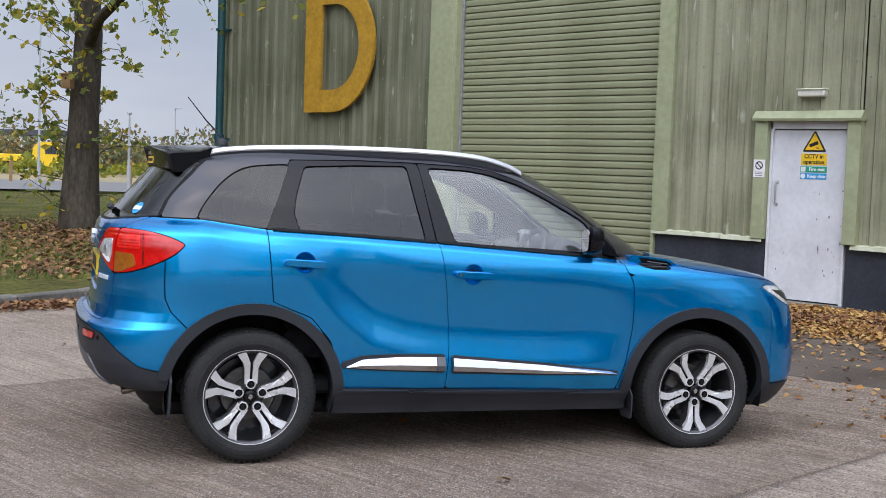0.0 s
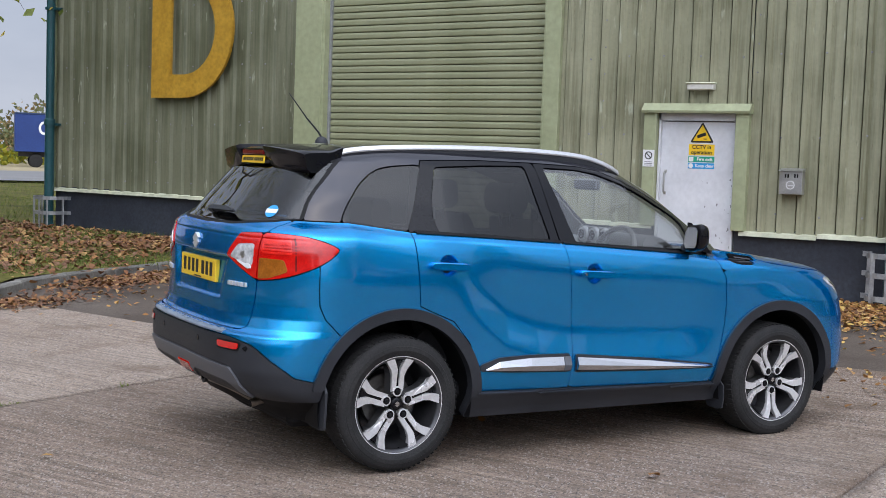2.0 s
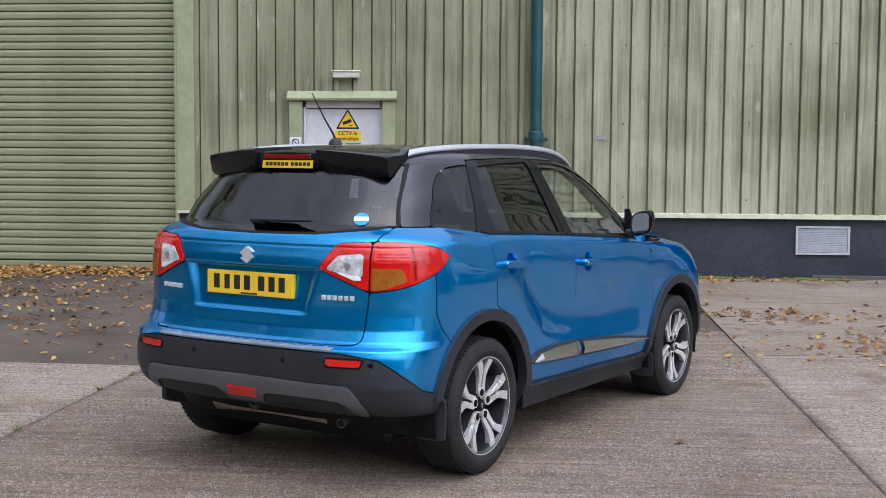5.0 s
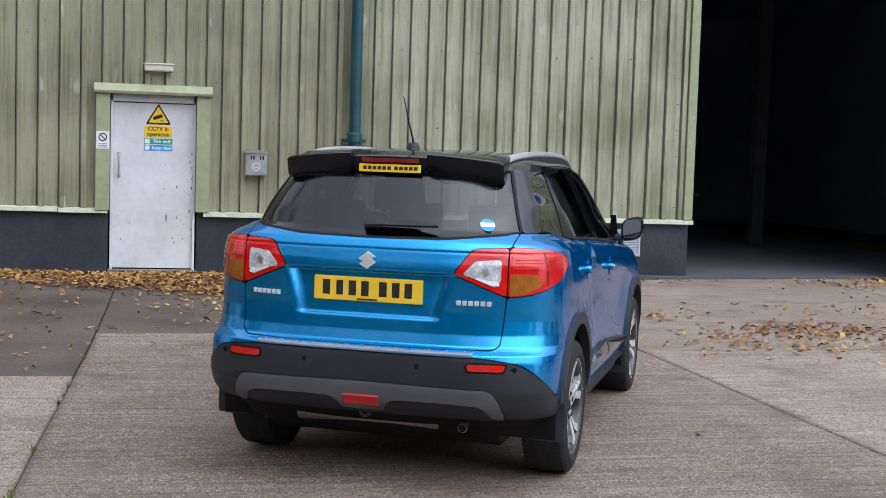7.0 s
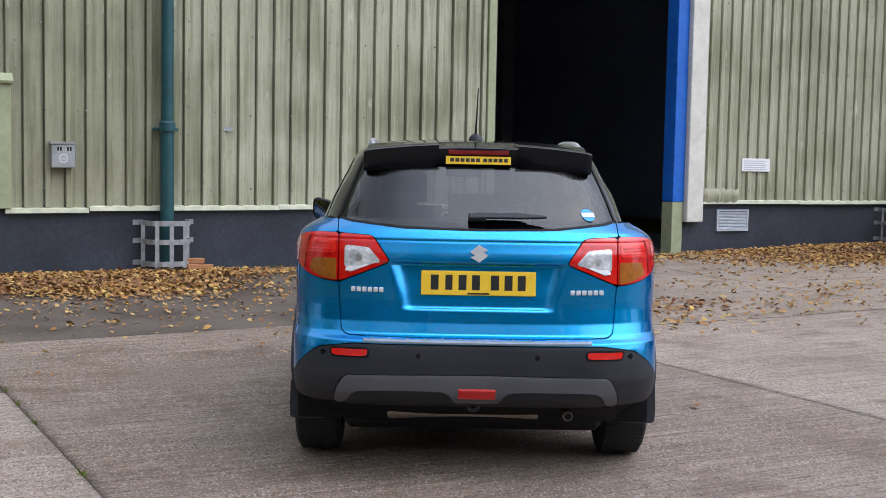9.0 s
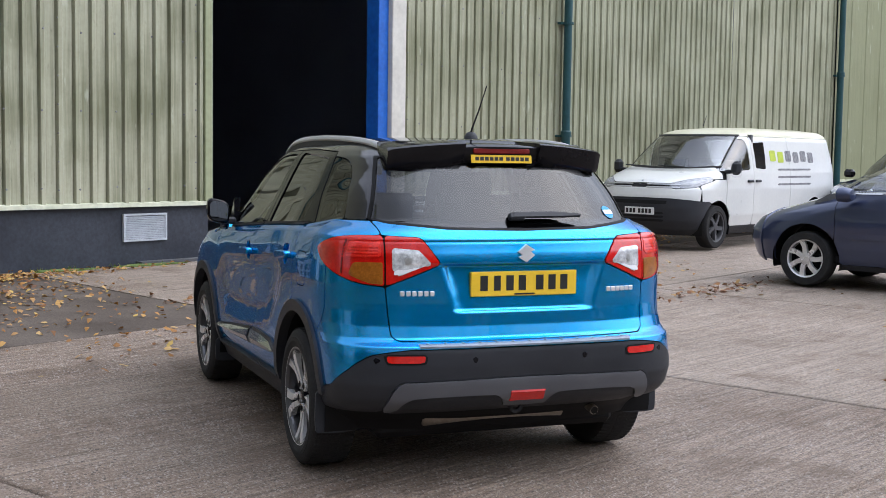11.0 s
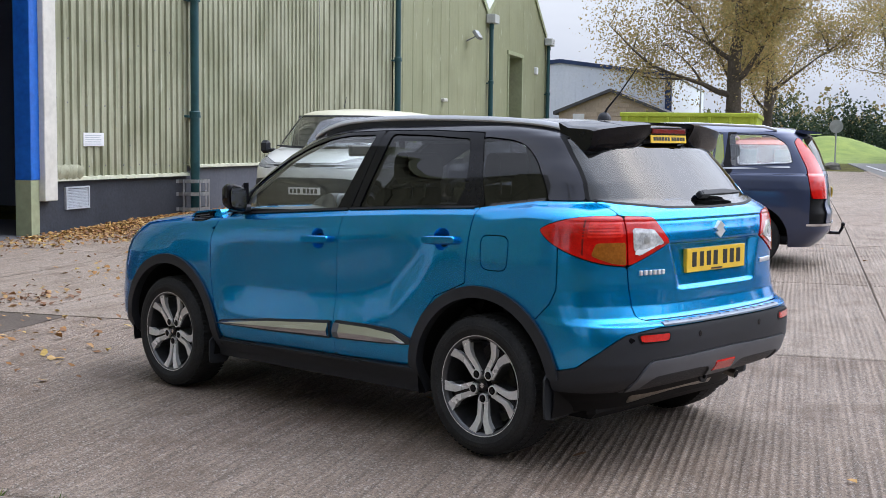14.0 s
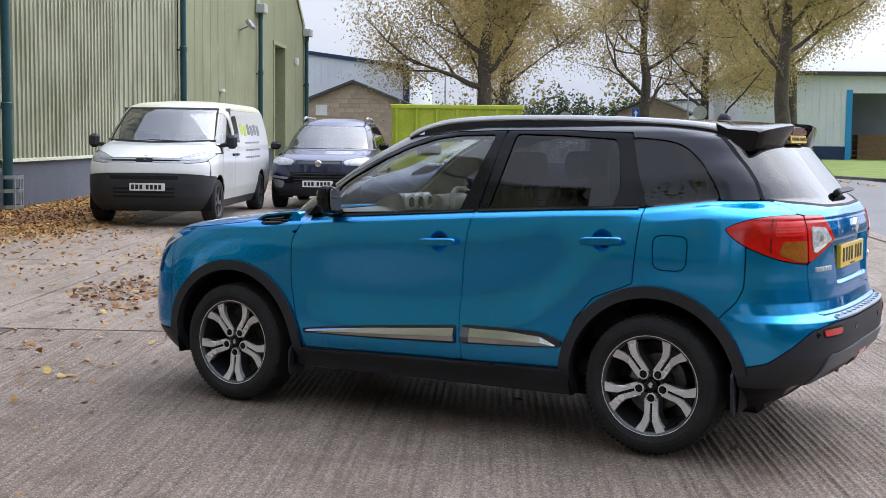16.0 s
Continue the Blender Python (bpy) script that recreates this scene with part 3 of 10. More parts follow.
def flake_paint(name, pigment, flake, share=0.5, rough=0.32):
    """Deep pigment under bright metal flake and a clear coat."""
    m = paint(name, flake, 0.12, rough=rough, metal=1.0, coat=1.0)
    N, K, bs = extend(m)
    bs.inputs["Specular Tint"].default_value = (*[0.9 * c / max(flake) for c in flake], 1)
    deep = N.new("ShaderNodeBsdfPrincipled")
    deep.inputs["Base Color"].default_value = (*pigment, 1)
    deep.inputs["Roughness"].default_value, deep.inputs["Specular IOR Level"].default_value = 0.6, 0.0
    deep.inputs["Coat Weight"].default_value = 1.0
    K.new(bs.inputs["Coat Roughness"].links[0].from_socket, deep.inputs["Coat Roughness"])
    mx = N.new("ShaderNodeMixShader")
    mx.inputs[0].default_value = share
    K.new(bs.outputs["BSDF"], mx.inputs[1])
    K.new(deep.outputs["BSDF"], mx.inputs[2])
    K.new(mx.outputs["Shader"], N["Material Output"].inputs["Surface"])
    return m


M.update({
    "paint": flake_paint("metallic_blue_paint", (0.0, 0.076, 0.270), (0.0, 0.455, 0.900), share=0.44, rough=0.26),
    "roofpaint": paint("gloss_black_paint", (0.008, 0.008, 0.012), 0.2, rough=0.35, metal=0.0, coat=1.0),
    "gloss": mat("piano_black", (0.005, 0.005, 0.007), (0.008, 0.008, 0.010), rough=0.10, bump=0, spec=0.28, rvar=0.03),
    "plastic": mat("grained_black_plastic", (0.020, 0.022, 0.027), (0.029, 0.031, 0.037), rough=0.5, spec=0.38, scale=4, grain=350, grain_amt=0.2, bump=0.12),
    "plastic_grey": mat("silver_grey_plastic", (0.115, 0.12, 0.135), (0.135, 0.14, 0.155), rough=0.45, metal=0.3, scale=4, grain=350, grain_amt=0.08, bump=0.04),
    "cream_roof": mat("stained_van_roof", (0.52, 0.50, 0.34), (0.64, 0.62, 0.48), rough=0.4, scale=1.5, grain=20, grain_amt=0.05, bump=0, coat=0.3),
    "plastic_grey_dark": mat("dark_grey_bumper_plastic", (0.016, 0.018, 0.023), (0.024, 0.026, 0.032), rough=0.5, scale=4, grain=300, grain_amt=0.1, bump=0.08),
    "rubber": mat("tyre_rubber", (0.017, 0.017, 0.018), (0.028, 0.0275, 0.0275), rough=0.75, spec=0.28, scale=9, grain=120, grain_amt=0.3, bump=0.15),
    "seal": mat("rubber_seal", (0.004, 0.004, 0.005), (0.007, 0.007, 0.008), rough=0.6, spec=0.25, scale=9, bump=0.0),
    "chrome": mat("bright_chrome", (0.60, 0.61, 0.63), (0.66, 0.66, 0.68), rough=0.14, metal=1.0, scale=1, grain=8, grain_amt=0.01, bump=0.0, rvar=0.03),
    "satin": mat("satin_aluminium", (0.50, 0.51, 0.53), (0.58, 0.59, 0.61), rough=0.34, metal=0.6, scale=4, grain=60, grain_amt=0.05, bump=0.0),
    "alloy": mat("machined_alloy", (0.66, 0.66, 0.67), (0.74, 0.74, 0.75), rough=0.28, metal=0.5, scale=6, grain=80, grain_amt=0.08, bump=0.02),
    "alloy_dark": mat("dark_alloy_lacquer", (0.045, 0.045, 0.05), (0.07, 0.07, 0.075), rough=0.3, metal=0.7, scale=6, bump=0.0, coat=0.6),
    "alloy_grey": mat("grey_wheel_lacquer", (0.055, 0.055, 0.06), (0.085, 0.085, 0.09), rough=0.35, metal=0.4, scale=6, grain=40, grain_amt=0.1, bump=0.0, coat=0.3),
    "disc": mat("brake_iron", (0.10, 0.095, 0.09), (0.20, 0.19, 0.18), rough=0.45, metal=0.8, scale=14, bump=0.1),
    "badge": mat("bright_badge", (0.70, 0.71, 0.73), (0.78, 0.79, 0.80), rough=0.3, metal=0.5, scale=4, grain_amt=0.02, bump=0.0),
    "lamp_dark": mat("dark_red_lens", (0.13, 0.006, 0.006), (0.18, 0.01, 0.01), rough=0.2, scale=30, grain=160, grain_amt=0.15, bump=0.0, coat=0.4),
    "lamp_red": mat("red_lens", (0.50, 0.002, 0.002), (0.62, 0.006, 0.004), rough=0.2, scale=30, grain=160, grain_amt=0.2, bump=0.0, coat=1.0, rvar=0.05),
    "lamp_bright": mat("bright_red_lens", (0.72, 0.012, 0.008), (0.82, 0.03, 0.02), rough=0.2, scale=30, grain=160, grain_amt=0.2, bump=0.0, coat=1.0, rvar=0.05),
    "lamp_amber": mat("amber_lens", (0.25, 0.075, 0.008), (0.34, 0.11, 0.012), rough=0.2, scale=25, grain=110, grain_amt=0.2, bump=0.0, coat=0.4, rvar=0.05),
    "lamp_clear": mat("clear_lens", (0.50, 0.52, 0.54), (0.85, 0.86, 0.88), rough=0.1, scale=22, grain=60, grain_amt=0.35, bump=0.1, coat=1.0, rvar=0.05, metal=0.3),
    "cloth": mat("dark_seat_cloth", (0.010, 0.010, 0.012), (0.020, 0.020, 0.022), rough=0.9, spec=0.2, scale=15, grain=300, grain_amt=0.3, bump=0.2),
    # base grey raised to stand in for glare on the dashboard
    "dash": mat("grey_dash_plastic", (0.11, 0.112, 0.116), (0.15, 0.152, 0.156), rough=0.6, scale=6, grain=250, bump=0.1),
    "dash_pale": mat("pale_dash_trim", (0.34, 0.35, 0.37), (0.42, 0.43, 0.45), rough=0.45, scale=6, bump=0.02),
    "plate_yellow": mat("plate_yellow", (0.82, 0.52, 0.03), (0.86, 0.57, 0.04), rough=0.35, scale=9, grain_amt=0.04, bump=0.0, coat=0.3),
    "plate_white": mat("plate_white", (0.74, 0.75, 0.74), (0.8, 0.8, 0.8), rough=0.35, scale=9, grain_amt=0.04, bump=0.0, coat=0.3),
    "exhaust": mat("dull_exhaust_steel", (0.30, 0.27, 0.23), (0.42, 0.38, 0.33), rough=0.35, metal=0.9, scale=9, grain=60, grain_amt=0.15, bump=0.04),
    "headlining": mat("pale_headlining", (0.30, 0.30, 0.29), (0.34, 0.34, 0.33), rough=0.9, scale=9, grain=200, bump=0.05),
    "clear_glass": glass("clear_car_glass", (0.96, 0.98, 0.97), face=0.15),
    "screen_glass": glass("misted_windscreen_glass", (0.84, 0.88, 0.87), face=0.09),
    "tint_glass": glass("tinted_car_glass", (0.11, 0.115, 0.125), face=0.052),
    "rear_glass": glass("tinted_rear_glass", (0.15, 0.155, 0.165), face=0.07),
    "mirror": mat("mirror_glass", (0.42, 0.44, 0.47), (0.42, 0.44, 0.47), rough=0.02, metal=1.0, bump=0, grain_amt=0, rvar=0.0),
    "navy": paint("dark_navy_paint", (0.046, 0.058, 0.108), 0.15, rough=0.35, metal=0.4),
    "navy_deep": paint("deep_navy_paint", (0.008, 0.011, 0.035), 0.15, rough=0.35, metal=0.4),
    "strip_alu": mat("dull_pressed_aluminium", (0.20, 0.24, 0.29), (0.27, 0.31, 0.36), rough=0.5, metal=0.3, scale=8, grain=60, grain_amt=0.06, bump=0.02),
    "head_lens": mat("headlamp_lens", (0.22, 0.23, 0.25), (0.36, 0.37, 0.39), rough=0.2, scale=18, grain=50, grain_amt=0.25, bump=0.0, coat=0.5),
    "orange": paint("orange_paint", (0.55, 0.09, 0.01), 0.1, rough=0.35, metal=0.2),
    "vanwhite": mat("white_van_paint", (0.66, 0.67, 0.66), (0.72, 0.73, 0.71), rough=0.3, scale=1.5, grain=20, grain_amt=0.03, bump=0, coat=0.8),
})

# ---- the ground ----
def lie(x, y):
    """Height of the yard: a shallow dip by the car, a slow rise along and towards the hall."""
    x, y = np.asarray(x, float), np.asarray(y, float)
    dip = -0.06 * np.exp(-((x + 7.0) / 2.5) ** 2 / 2 - ((y - 8.5) / 2.2) ** 2 / 2)
    return dip + 0.014 * np.clip(x, 0, 10) + 0.05 * smoothstep(10.5, 13.6, y) * smoothstep(30, 20, np.abs(x))


def sheet(xs, ys, z0=0.0, skirt=0.0):
    xs, ys = np.asarray(xs, float), np.asarray(ys, float)
    X, Y = np.meshgrid(xs, ys)
    Z = lie(X, Y) + z0
    V = [tuple(p) for p in np.stack([X, Y, Z], -1).reshape(-1, 3)]
    n, m = len(xs), len(ys)
    F = [(j * n + i, j * n + i + 1, (j + 1) * n + i + 1, (j + 1) * n + i) for j in range(m - 1) for i in range(n - 1)]
    if skirt:
        edge = [i for i in range(n)] + [j * n + n - 1 for j in range(1, m)] + [(m - 1) * n + i for i in range(n - 2, -1, -1)] + [j * n for j in range(m - 2, 0, -1)]
        k = len(V)
        V += [(V[i][0], V[i][1], V[i][2] - skirt) for i in edge]
        F += [(edge[a], k + a, k + (a + 1) % len(edge), edge[(a + 1) % len(edge)]) for a in range(len(edge))]
    return V, F


def tamped(x0, x1, y0, y1):
    """One bay with the ridges of the tamping beam standing on it, worn away in patches."""
    xs, ys = np.linspace(x0, x1, int((x1 - x0) / 0.07)), np.linspace(y0, y1, int((y1 - y0) / 0.0070))
    V, F = sheet(xs, ys, 0, 0.09)
    n = len(xs) * len(ys)
    P = np.array(V)
    X, Y = P[:n, 0], P[:n, 1]
    rng = np.random.default_rng(int(abs(x0 * 100 + y0 * 7)))
    wob = sum(rng.uniform(0.2, 0.7) * np.sin(X * rng.uniform(0.3, 1.6) + Y * rng.uniform(0.3, 2.0) + rng.uniform(0, 6)) for k in range(5))
    worn = sum(np.sin(X * rng.uniform(0.8, 2.6) + rng.uniform(0, 6)) * np.sin(Y * rng.uniform(1.0, 3.4) + rng.uniform(0, 6)) for k in range(5))
    chop = rng.uniform(0.72, 1.0, n) * (0.8 + 0.2 * np.sin(X * 5.1 + 40 * np.sin(np.floor(Y / 0.042) * 7.7)))
    row = 0.78 + 0.22 * np.sin(Y * 9.1 + 1.3) * np.sin(Y * 23.0 + 0.4)
    amp = 0.0066 * np.clip(0.80 + 0.26 * worn, 0.2, 1.15) * chop * row
    P[:n, 2] += amp * (1.0 - 2.0 * np.abs(np.sin(math.pi * Y / 0.042 + 0.35 * wob))) - 0.003
    return P, np.array(F, dtype=np.int32)


def steps(a, b, d):
    return np.linspace(a, b, max(2, int(round((b - a) / d)) + 1))


far_axis = [-2400, -1200, -600, -300, -150, -90, -60]
gx = np.concatenate([far_axis, steps(-45, 45, 1.5), [60, 90, 150, 300, 600, 1200, 2400]])
ground = part("ground", sheet(gx, gx, -0.05), M["grass"], None, "rough grass and soil that runs to the horizon", smooth=180)
tagged(ground, category="ground", kind="structure")

# concrete bays, each with its own edges and sunken joints
yard = thing("pavement", Matrix(), "tamped grey concrete yard laid in bays with soil joints", "pavement", kind="structure")
G = 0.008
JX = [-16.35, -11.8, -7.25, -2.72, 1.85, 6.4, 10.95, 15.5, 20.05, 24.6, 29.2, 38.0, 47.0, 56.0]
JY = [-9.0, -3.2, 2.75, 8.0]
for i in range(len(JX) - 1):
    for j in range(len(JY) - 1):
        x0, x1, y0, y1 = JX[i], JX[i + 1], JY[j], JY[j + 1]
        if x0 > 9 and j == 0:
            continue
        if j == 0 and x0 > 1:
            y0 = -0.4
            continue
        if j == 1 and x0 > 1:
            y0 = 0.0
        if x0 > 30 and j < 1:
            continue
        pale = (x0 < -8 or x0 > -3)
        if x0 < -8 and j == 2:
            y1 = 7.15
        if -8 < x0 < -3 and j == 2:
            y1 = 9.3
        near = j > 0 and -12 < x0 < 2
        if near:
            v, f = tamped(x0 + G, x1 - G, y0 + G, y1 - G)
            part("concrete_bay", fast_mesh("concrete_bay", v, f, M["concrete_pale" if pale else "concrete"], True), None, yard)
            continue
        part("concrete_bay", sheet(steps(x0 + G, x1 - G, 0.5), steps(y0 + G, y1 - G, 0.5), 0, 0.09), M["concrete_pale" if pale else "concrete"], yard, smooth=True, fix=False)
for x0, x1, ys in [(-2.72, 1.85, (8.0, 9.75, 11.4, 13.6)), (1.85, 6.4, (8.0, 10.3, 13.6)), (6.4, 10.95, (8.0, 11.0)), (10.95, 15.5, (8.0, 11.0)), (15.5, 24.6, (8.0, 12.0)), (24.6, 38.0, (8.0, 12.0))]:
    for y0, y1 in zip(ys, ys[1:]):
        part("concrete_bay", sheet(steps(x0 + G, x1 - G, 0.5), steps(y0 + G, y1 - G, 0.5), 0, 0.09), M["concrete_pale"], yard, smooth=True, fix=False)
apron = part("asphalt_apron", join(sheet(steps(-14.2, -7.26, 0.4), steps(7.165, 13.75, 0.4), -0.006, 0.07), sheet(steps(-7.24, -2.735, 0.4), steps(9.31, 13.75, 0.4), -0.004, 0.07)), M["asphalt"], None, "dark worn asphalt strip along the hall", smooth=True, fix=False)
tagged(apron, category="asphalt strip", kind="structure")
apron_east = part("asphalt_verge", sheet(steps(6.42, 45, 0.8), steps(11.02, 13.75, 0.5), -0.012, 0.05), M["asphalt"], None, "dark dirty strip under leaves at the hall", smooth=True, fix=False)
tagged(apron_east, category="asphalt strip", kind="structure")
joints = part("joint_soil", sheet(steps(-16.4, 45, 0.8), steps(-9, 13.7, 0.6), -0.028), M["soil"], None, "dark soil in the joints between concrete bays", smooth=180, fix=False)
tagged(joints, category="joints", kind="structure")

# the estate road and its edging
road = part("road", sheet(steps(1.9, 140, 2.0), steps(-6.6, -0.02, 0.6), 0.0, 0.05), M["road"], None, "smooth grey asphalt estate road", smooth=True, fix=False)
tagged(road, category="road", kind="structure")
edging = thing("road_edging", Matrix(), "pale concrete edging strip between yard and road", "edging", kind="structure")
for k in range(24):
    x0 = 1.9 + k * 2.3
    v, f = sheet(steps(x0 + 0.006, x0 + 2.294, 0.8), [-0.02, 0.16, 0.24], 0.012, 0.06)
    part("edging_stone", (v, f), M["concrete_pale"], edging, fix=False)
# far public road beyond the lawn
far_road = part("road_far", ([(-86, -57, 0.06), (-26, 78, 0.06), (-44, 92, 0.06), (-104, -43, 0.06)], [(0, 1, 2, 3)]), M["road"], None, "grey public road beyond the lawn", fix=True)
tagged(far_road, category="road", kind="structure")


def kerb_line(pts, name, label, n_stone=0.9, h=0.10):
    row = thing(name, Matrix(), label, "kerb", kind="structure")
    P = [Vector((x, y, 0)) for x, y in chaikin(pts, 2, closed=False)]
    acc = [0]
    for a, b in zip(P, P[1:]):
        acc.append(acc[-1] + (b - a).length)

    def at(s):
        for k in range(len(P) - 1):
            if s <= acc[k + 1]:
                return P[k].lerp(P[k + 1], (s - acc[k]) / max(1e-6, acc[k + 1] - acc[k]))
        return P[-1]
    n = int(acc[-1] / n_stone)
    stone = mesh("kerbstone", box(-n_stone / 2 + 0.006, n_stone / 2 - 0.006, -0.065, 0.065, -0.12, h, 0.018), M["kerb"])
    for k in range(n):
        a, b = at(k * n_stone), at((k + 1) * n_stone)
        c = (a + b) / 2
        ob = part("kerbstone", stone, None, row)
        ob.location = (c.x, c.y, float(lie(c.x, c.y)) + random.uniform(-0.008, 0.008))
        ob.rotation_euler = (random.uniform(-0.02, 0.02), 0, math.atan2(b.y - a.y, b.x - a.x) + random.uniform(-0.015, 0.015))
    return row


kerb_line([(-11.0, 2.6), (-11.3, 5.2), (-11.45, 6.8), (-12.3, 8.0), (-12.75, 10.4), (-13.15, 12.3), (-13.5, 13.6)], "kerb_lawn", "worn dark stone kerb round the lawn")
kerb_line([(75, -6.3), (45, -5.2), (34, -5.5), (29, -7.0), (26.5, -11.0)], "kerb_road", "low stone kerb between road and grass")


def lawn(name, outline, z, label, turf="grass"):
    """A turf bank with a soft uneven top."""
    xs, ys = [p[0] for p in outline], [p[1] for p in outline]
    bm = bmesh.new()
    bm.faces.new([bm.verts.new((x, y, 0)) for x, y in outline])
    for c in np.arange(min(xs) + 0.7, max(xs), 0.9):
        bmesh.ops.bisect_plane(bm, geom=bm.verts[:] + bm.edges[:] + bm.faces[:], plane_co=(c, 0, 0), plane_no=(1, 0, 0))
    for c in np.arange(min(ys) + 0.7, max(ys), 0.9):
        bmesh.ops.bisect_plane(bm, geom=bm.verts[:] + bm.edges[:] + bm.faces[:], plane_co=(0, c, 0), plane_no=(0, 1, 0))
    for v in bm.verts:
        v.co.z = float(lie(v.co.x, v.co.y)) + z + 0.035 * noise.noise((v.co.x * 0.5, v.co.y * 0.5, 3.0))
    me = bpy.data.meshes.new(name)
    bm.to_mesh(me)
    bm.free()
    me.materials.append(M[turf])
    me.shade_smooth()
    ob = new(name, me)
    return tagged(ob, label, "lawn", kind="structure")


lawn("lawn_west", [(-11.08, 2.5), (-11.38, 5.2), (-11.53, 6.8), (-12.38, 8.0), (-12.83, 10.4), (-13.23, 12.3), (-13.6, 13.7), (-19, 13.75), (-30, 16), (-33, 9), (-26, -4)], 0.09, "patchy mown lawn strewn with leaves")
lawn("lawn_east", [(90, -6.6), (45, -5.3), (34, -5.6), (29.1, -7.1), (26.6, -11.0), (30, -26), (90, -30)], 0.07, "bright green mown grass beside the road", "lush")

# ---- the green hall ----
WY = 13.70          # outer face of the cladding
EAVE, PITCH = 5.75, 0.58
VALLEYS = [-18.72, -4.46, 7.8, 19.0, 29.0, 38.85]


def top_at(x):
    for a, b in zip(VALLEYS, VALLEYS[1:]):
        if a <= x <= b:
            return EAVE + PITCH * min(x - a, b - x)
    return EAVE


def profile_sheet(x0, x1, z0, period, depth, slope, tops=None, y=WY, raised=0.5, groove=0.0, phase=0.0):
    """Ribbed sheet: raised bands in front, sloping sides, recessed pans behind, a deep fold beside each rib."""
    keys = [(0.0, 0.0), (slope, 1.0), (slope + raised, 1.0), (2 * slope + raised, 0.0)]
    if groove:
        keys = [(0.0, -1.0), (slope * 0.5, 1.0), (slope * 0.5 + raised, 1.0), (slope * 2 + raised, 0.0), (1.0 - groove, 0.0), (1.0 - groove * 0.75, -1.0)]
    brk = [x0]
    k = math.floor((x0 - phase) / period) - 1
    while k * period + phase < x1 + period:
        for f, d in keys:
            q = (k + f) * period + phase
            if x0 < q < x1:
                brk.append(q)
        k += 1
    brk += [v for v in VALLEYS if x0 < v < x1] + [(a + b) / 2 for a, b in zip(VALLEYS, VALLEYS[1:]) if x0 < (a + b) / 2 < x1] + [x1]
    brk = sorted(set(round(b, 4) for b in brk))
    ku, kd = [f for f, d in keys] + [1.0], [d for f, d in keys] + [keys[0][1]]
    V, F = [], []
    for x in brk:
        u = ((x - phase) / period + 1e-6) % 1.0
        yy = y + depth * (1 - float(np.interp(u, ku, kd)))
        V += [(x, yy, z0), (x, yy, tops(x) if callable(tops) else tops)]
    for i in range(len(brk) - 1):
        F.append((2 * i, 2 * i + 2, 2 * i + 3, 2 * i + 1))
    return V, F


def clad_wall(wall, x0, x1, z0, tops, material, width=2.0, period=0.245, depth=0.038, slope=0.08, raised=0.22, groove=0.07, phase=0.0):
    n = max(1, round((x1 - x0) / width))
    for k in range(n):
        a, b = x0 + (x1 - x0) * k / n, x0 + (x1 - x0) * (k + 1) / n
        v, f = profile_sheet(a, b + (0.012 if k < n - 1 else 0), z0, period, depth, slope, tops, WY - (0.0025 if k % 2 else 0), raised, groove, phase)
        part("cladding_sheet", (v, f), material, wall, fix=False)
    return n


wall = thing("wall_front", Matrix(), "weathered green ribbed steel cladding with algae streaks", "wall", kind="structure")
SH0, SH1 = -12.72, -9.05            # roller shutter
DR0, DR1, DRH = -7.40, -6.39, 2.21  # door
OP0, OP1, OPH = 0.10, 3.20, 5.2     # open doorway
Z0 = 0.80
clad_wall(wall, -18.72, SH0 - 0.52, Z0, top_at, M["clad_dark"], 2.0, 0.268, 0.046, groove=0.09, phase=0.15)
clad_wall(wall, SH0 - 0.52, SH1 + 0.2, 5.0, top_at, M["clad"], 2.0)
clad_wall(wall, SH1 + 0.24, DR0 - 0.14, Z0, top_at, M["clad"], 1.5, 0.2454, phase=0.106)
clad_wall(wall, DR0 - 0.14, DR1 + 0.16, DRH + 0.09, top_at, M["clad"], 1.4, 0.2454, phase=0.106)
clad_wall(wall, DR1 + 0.16, -4.46, Z0, top_at, M["clad"], 1.9, 0.2344, phase=0.011)
clad_wall(wall, -4.46, OP0 - 0.08, Z0 + 0.01, top_at, M["clad_mid"], 2.0, 0.2289, phase=0.131)
clad_wall(wall, OP0 - 0.08, OP1 + 0.2, OPH, top_at, M["clad_mid"], 2.0, 0.2289, phase=0.131)
clad_wall(wall, OP1 + 0.5, 7.8, Z0 + 0.06, top_at, M["clad_pale"], 2.0, 0.2, 0.032, 0.12, 0.28, 0.03, phase=0.037)
clad_wall(wall, 7.8, 13.9, 0.98, top_at, M["clad_pale"], 2.0, 0.2, 0.028, 0.18, 0.3, 0.02)
clad_wall(wall, 13.9, 19.0, 0.98, top_at, M["clad_pale"], 2.0, 0.33, 0.028, 0.10, 0.25, 0.05)
clad_wall(wall, 19.0, 24.4, 0.98, top_at, M["clad_plain"], 2.7, 0.9, 0.02, 0.03, 0.1, 0)
clad_wall(wall, 24.4, 29.0, 0.98, top_at, M["clad_plain"], 4.6, 2.3, 0.006, 0.01, 0.02, 0)
clad_wall(wall, 29.0, 32.0, 0.98, top_at, M["clad_plain"], 3.0, 2.3, 0.006, 0.01, 0.02, 0)
clad_wall(wall, 32.0, 34.4, 4.7, top_at, M["clad_plain"], 2.4, 2.3, 0.006, 0.01, 0.02, 0)
clad_wall(wall, 34.4, 38.85, 0.98, top_at, M["clad_plain"], 4.4, 2.3, 0.006, 0.01, 0.02, 0)

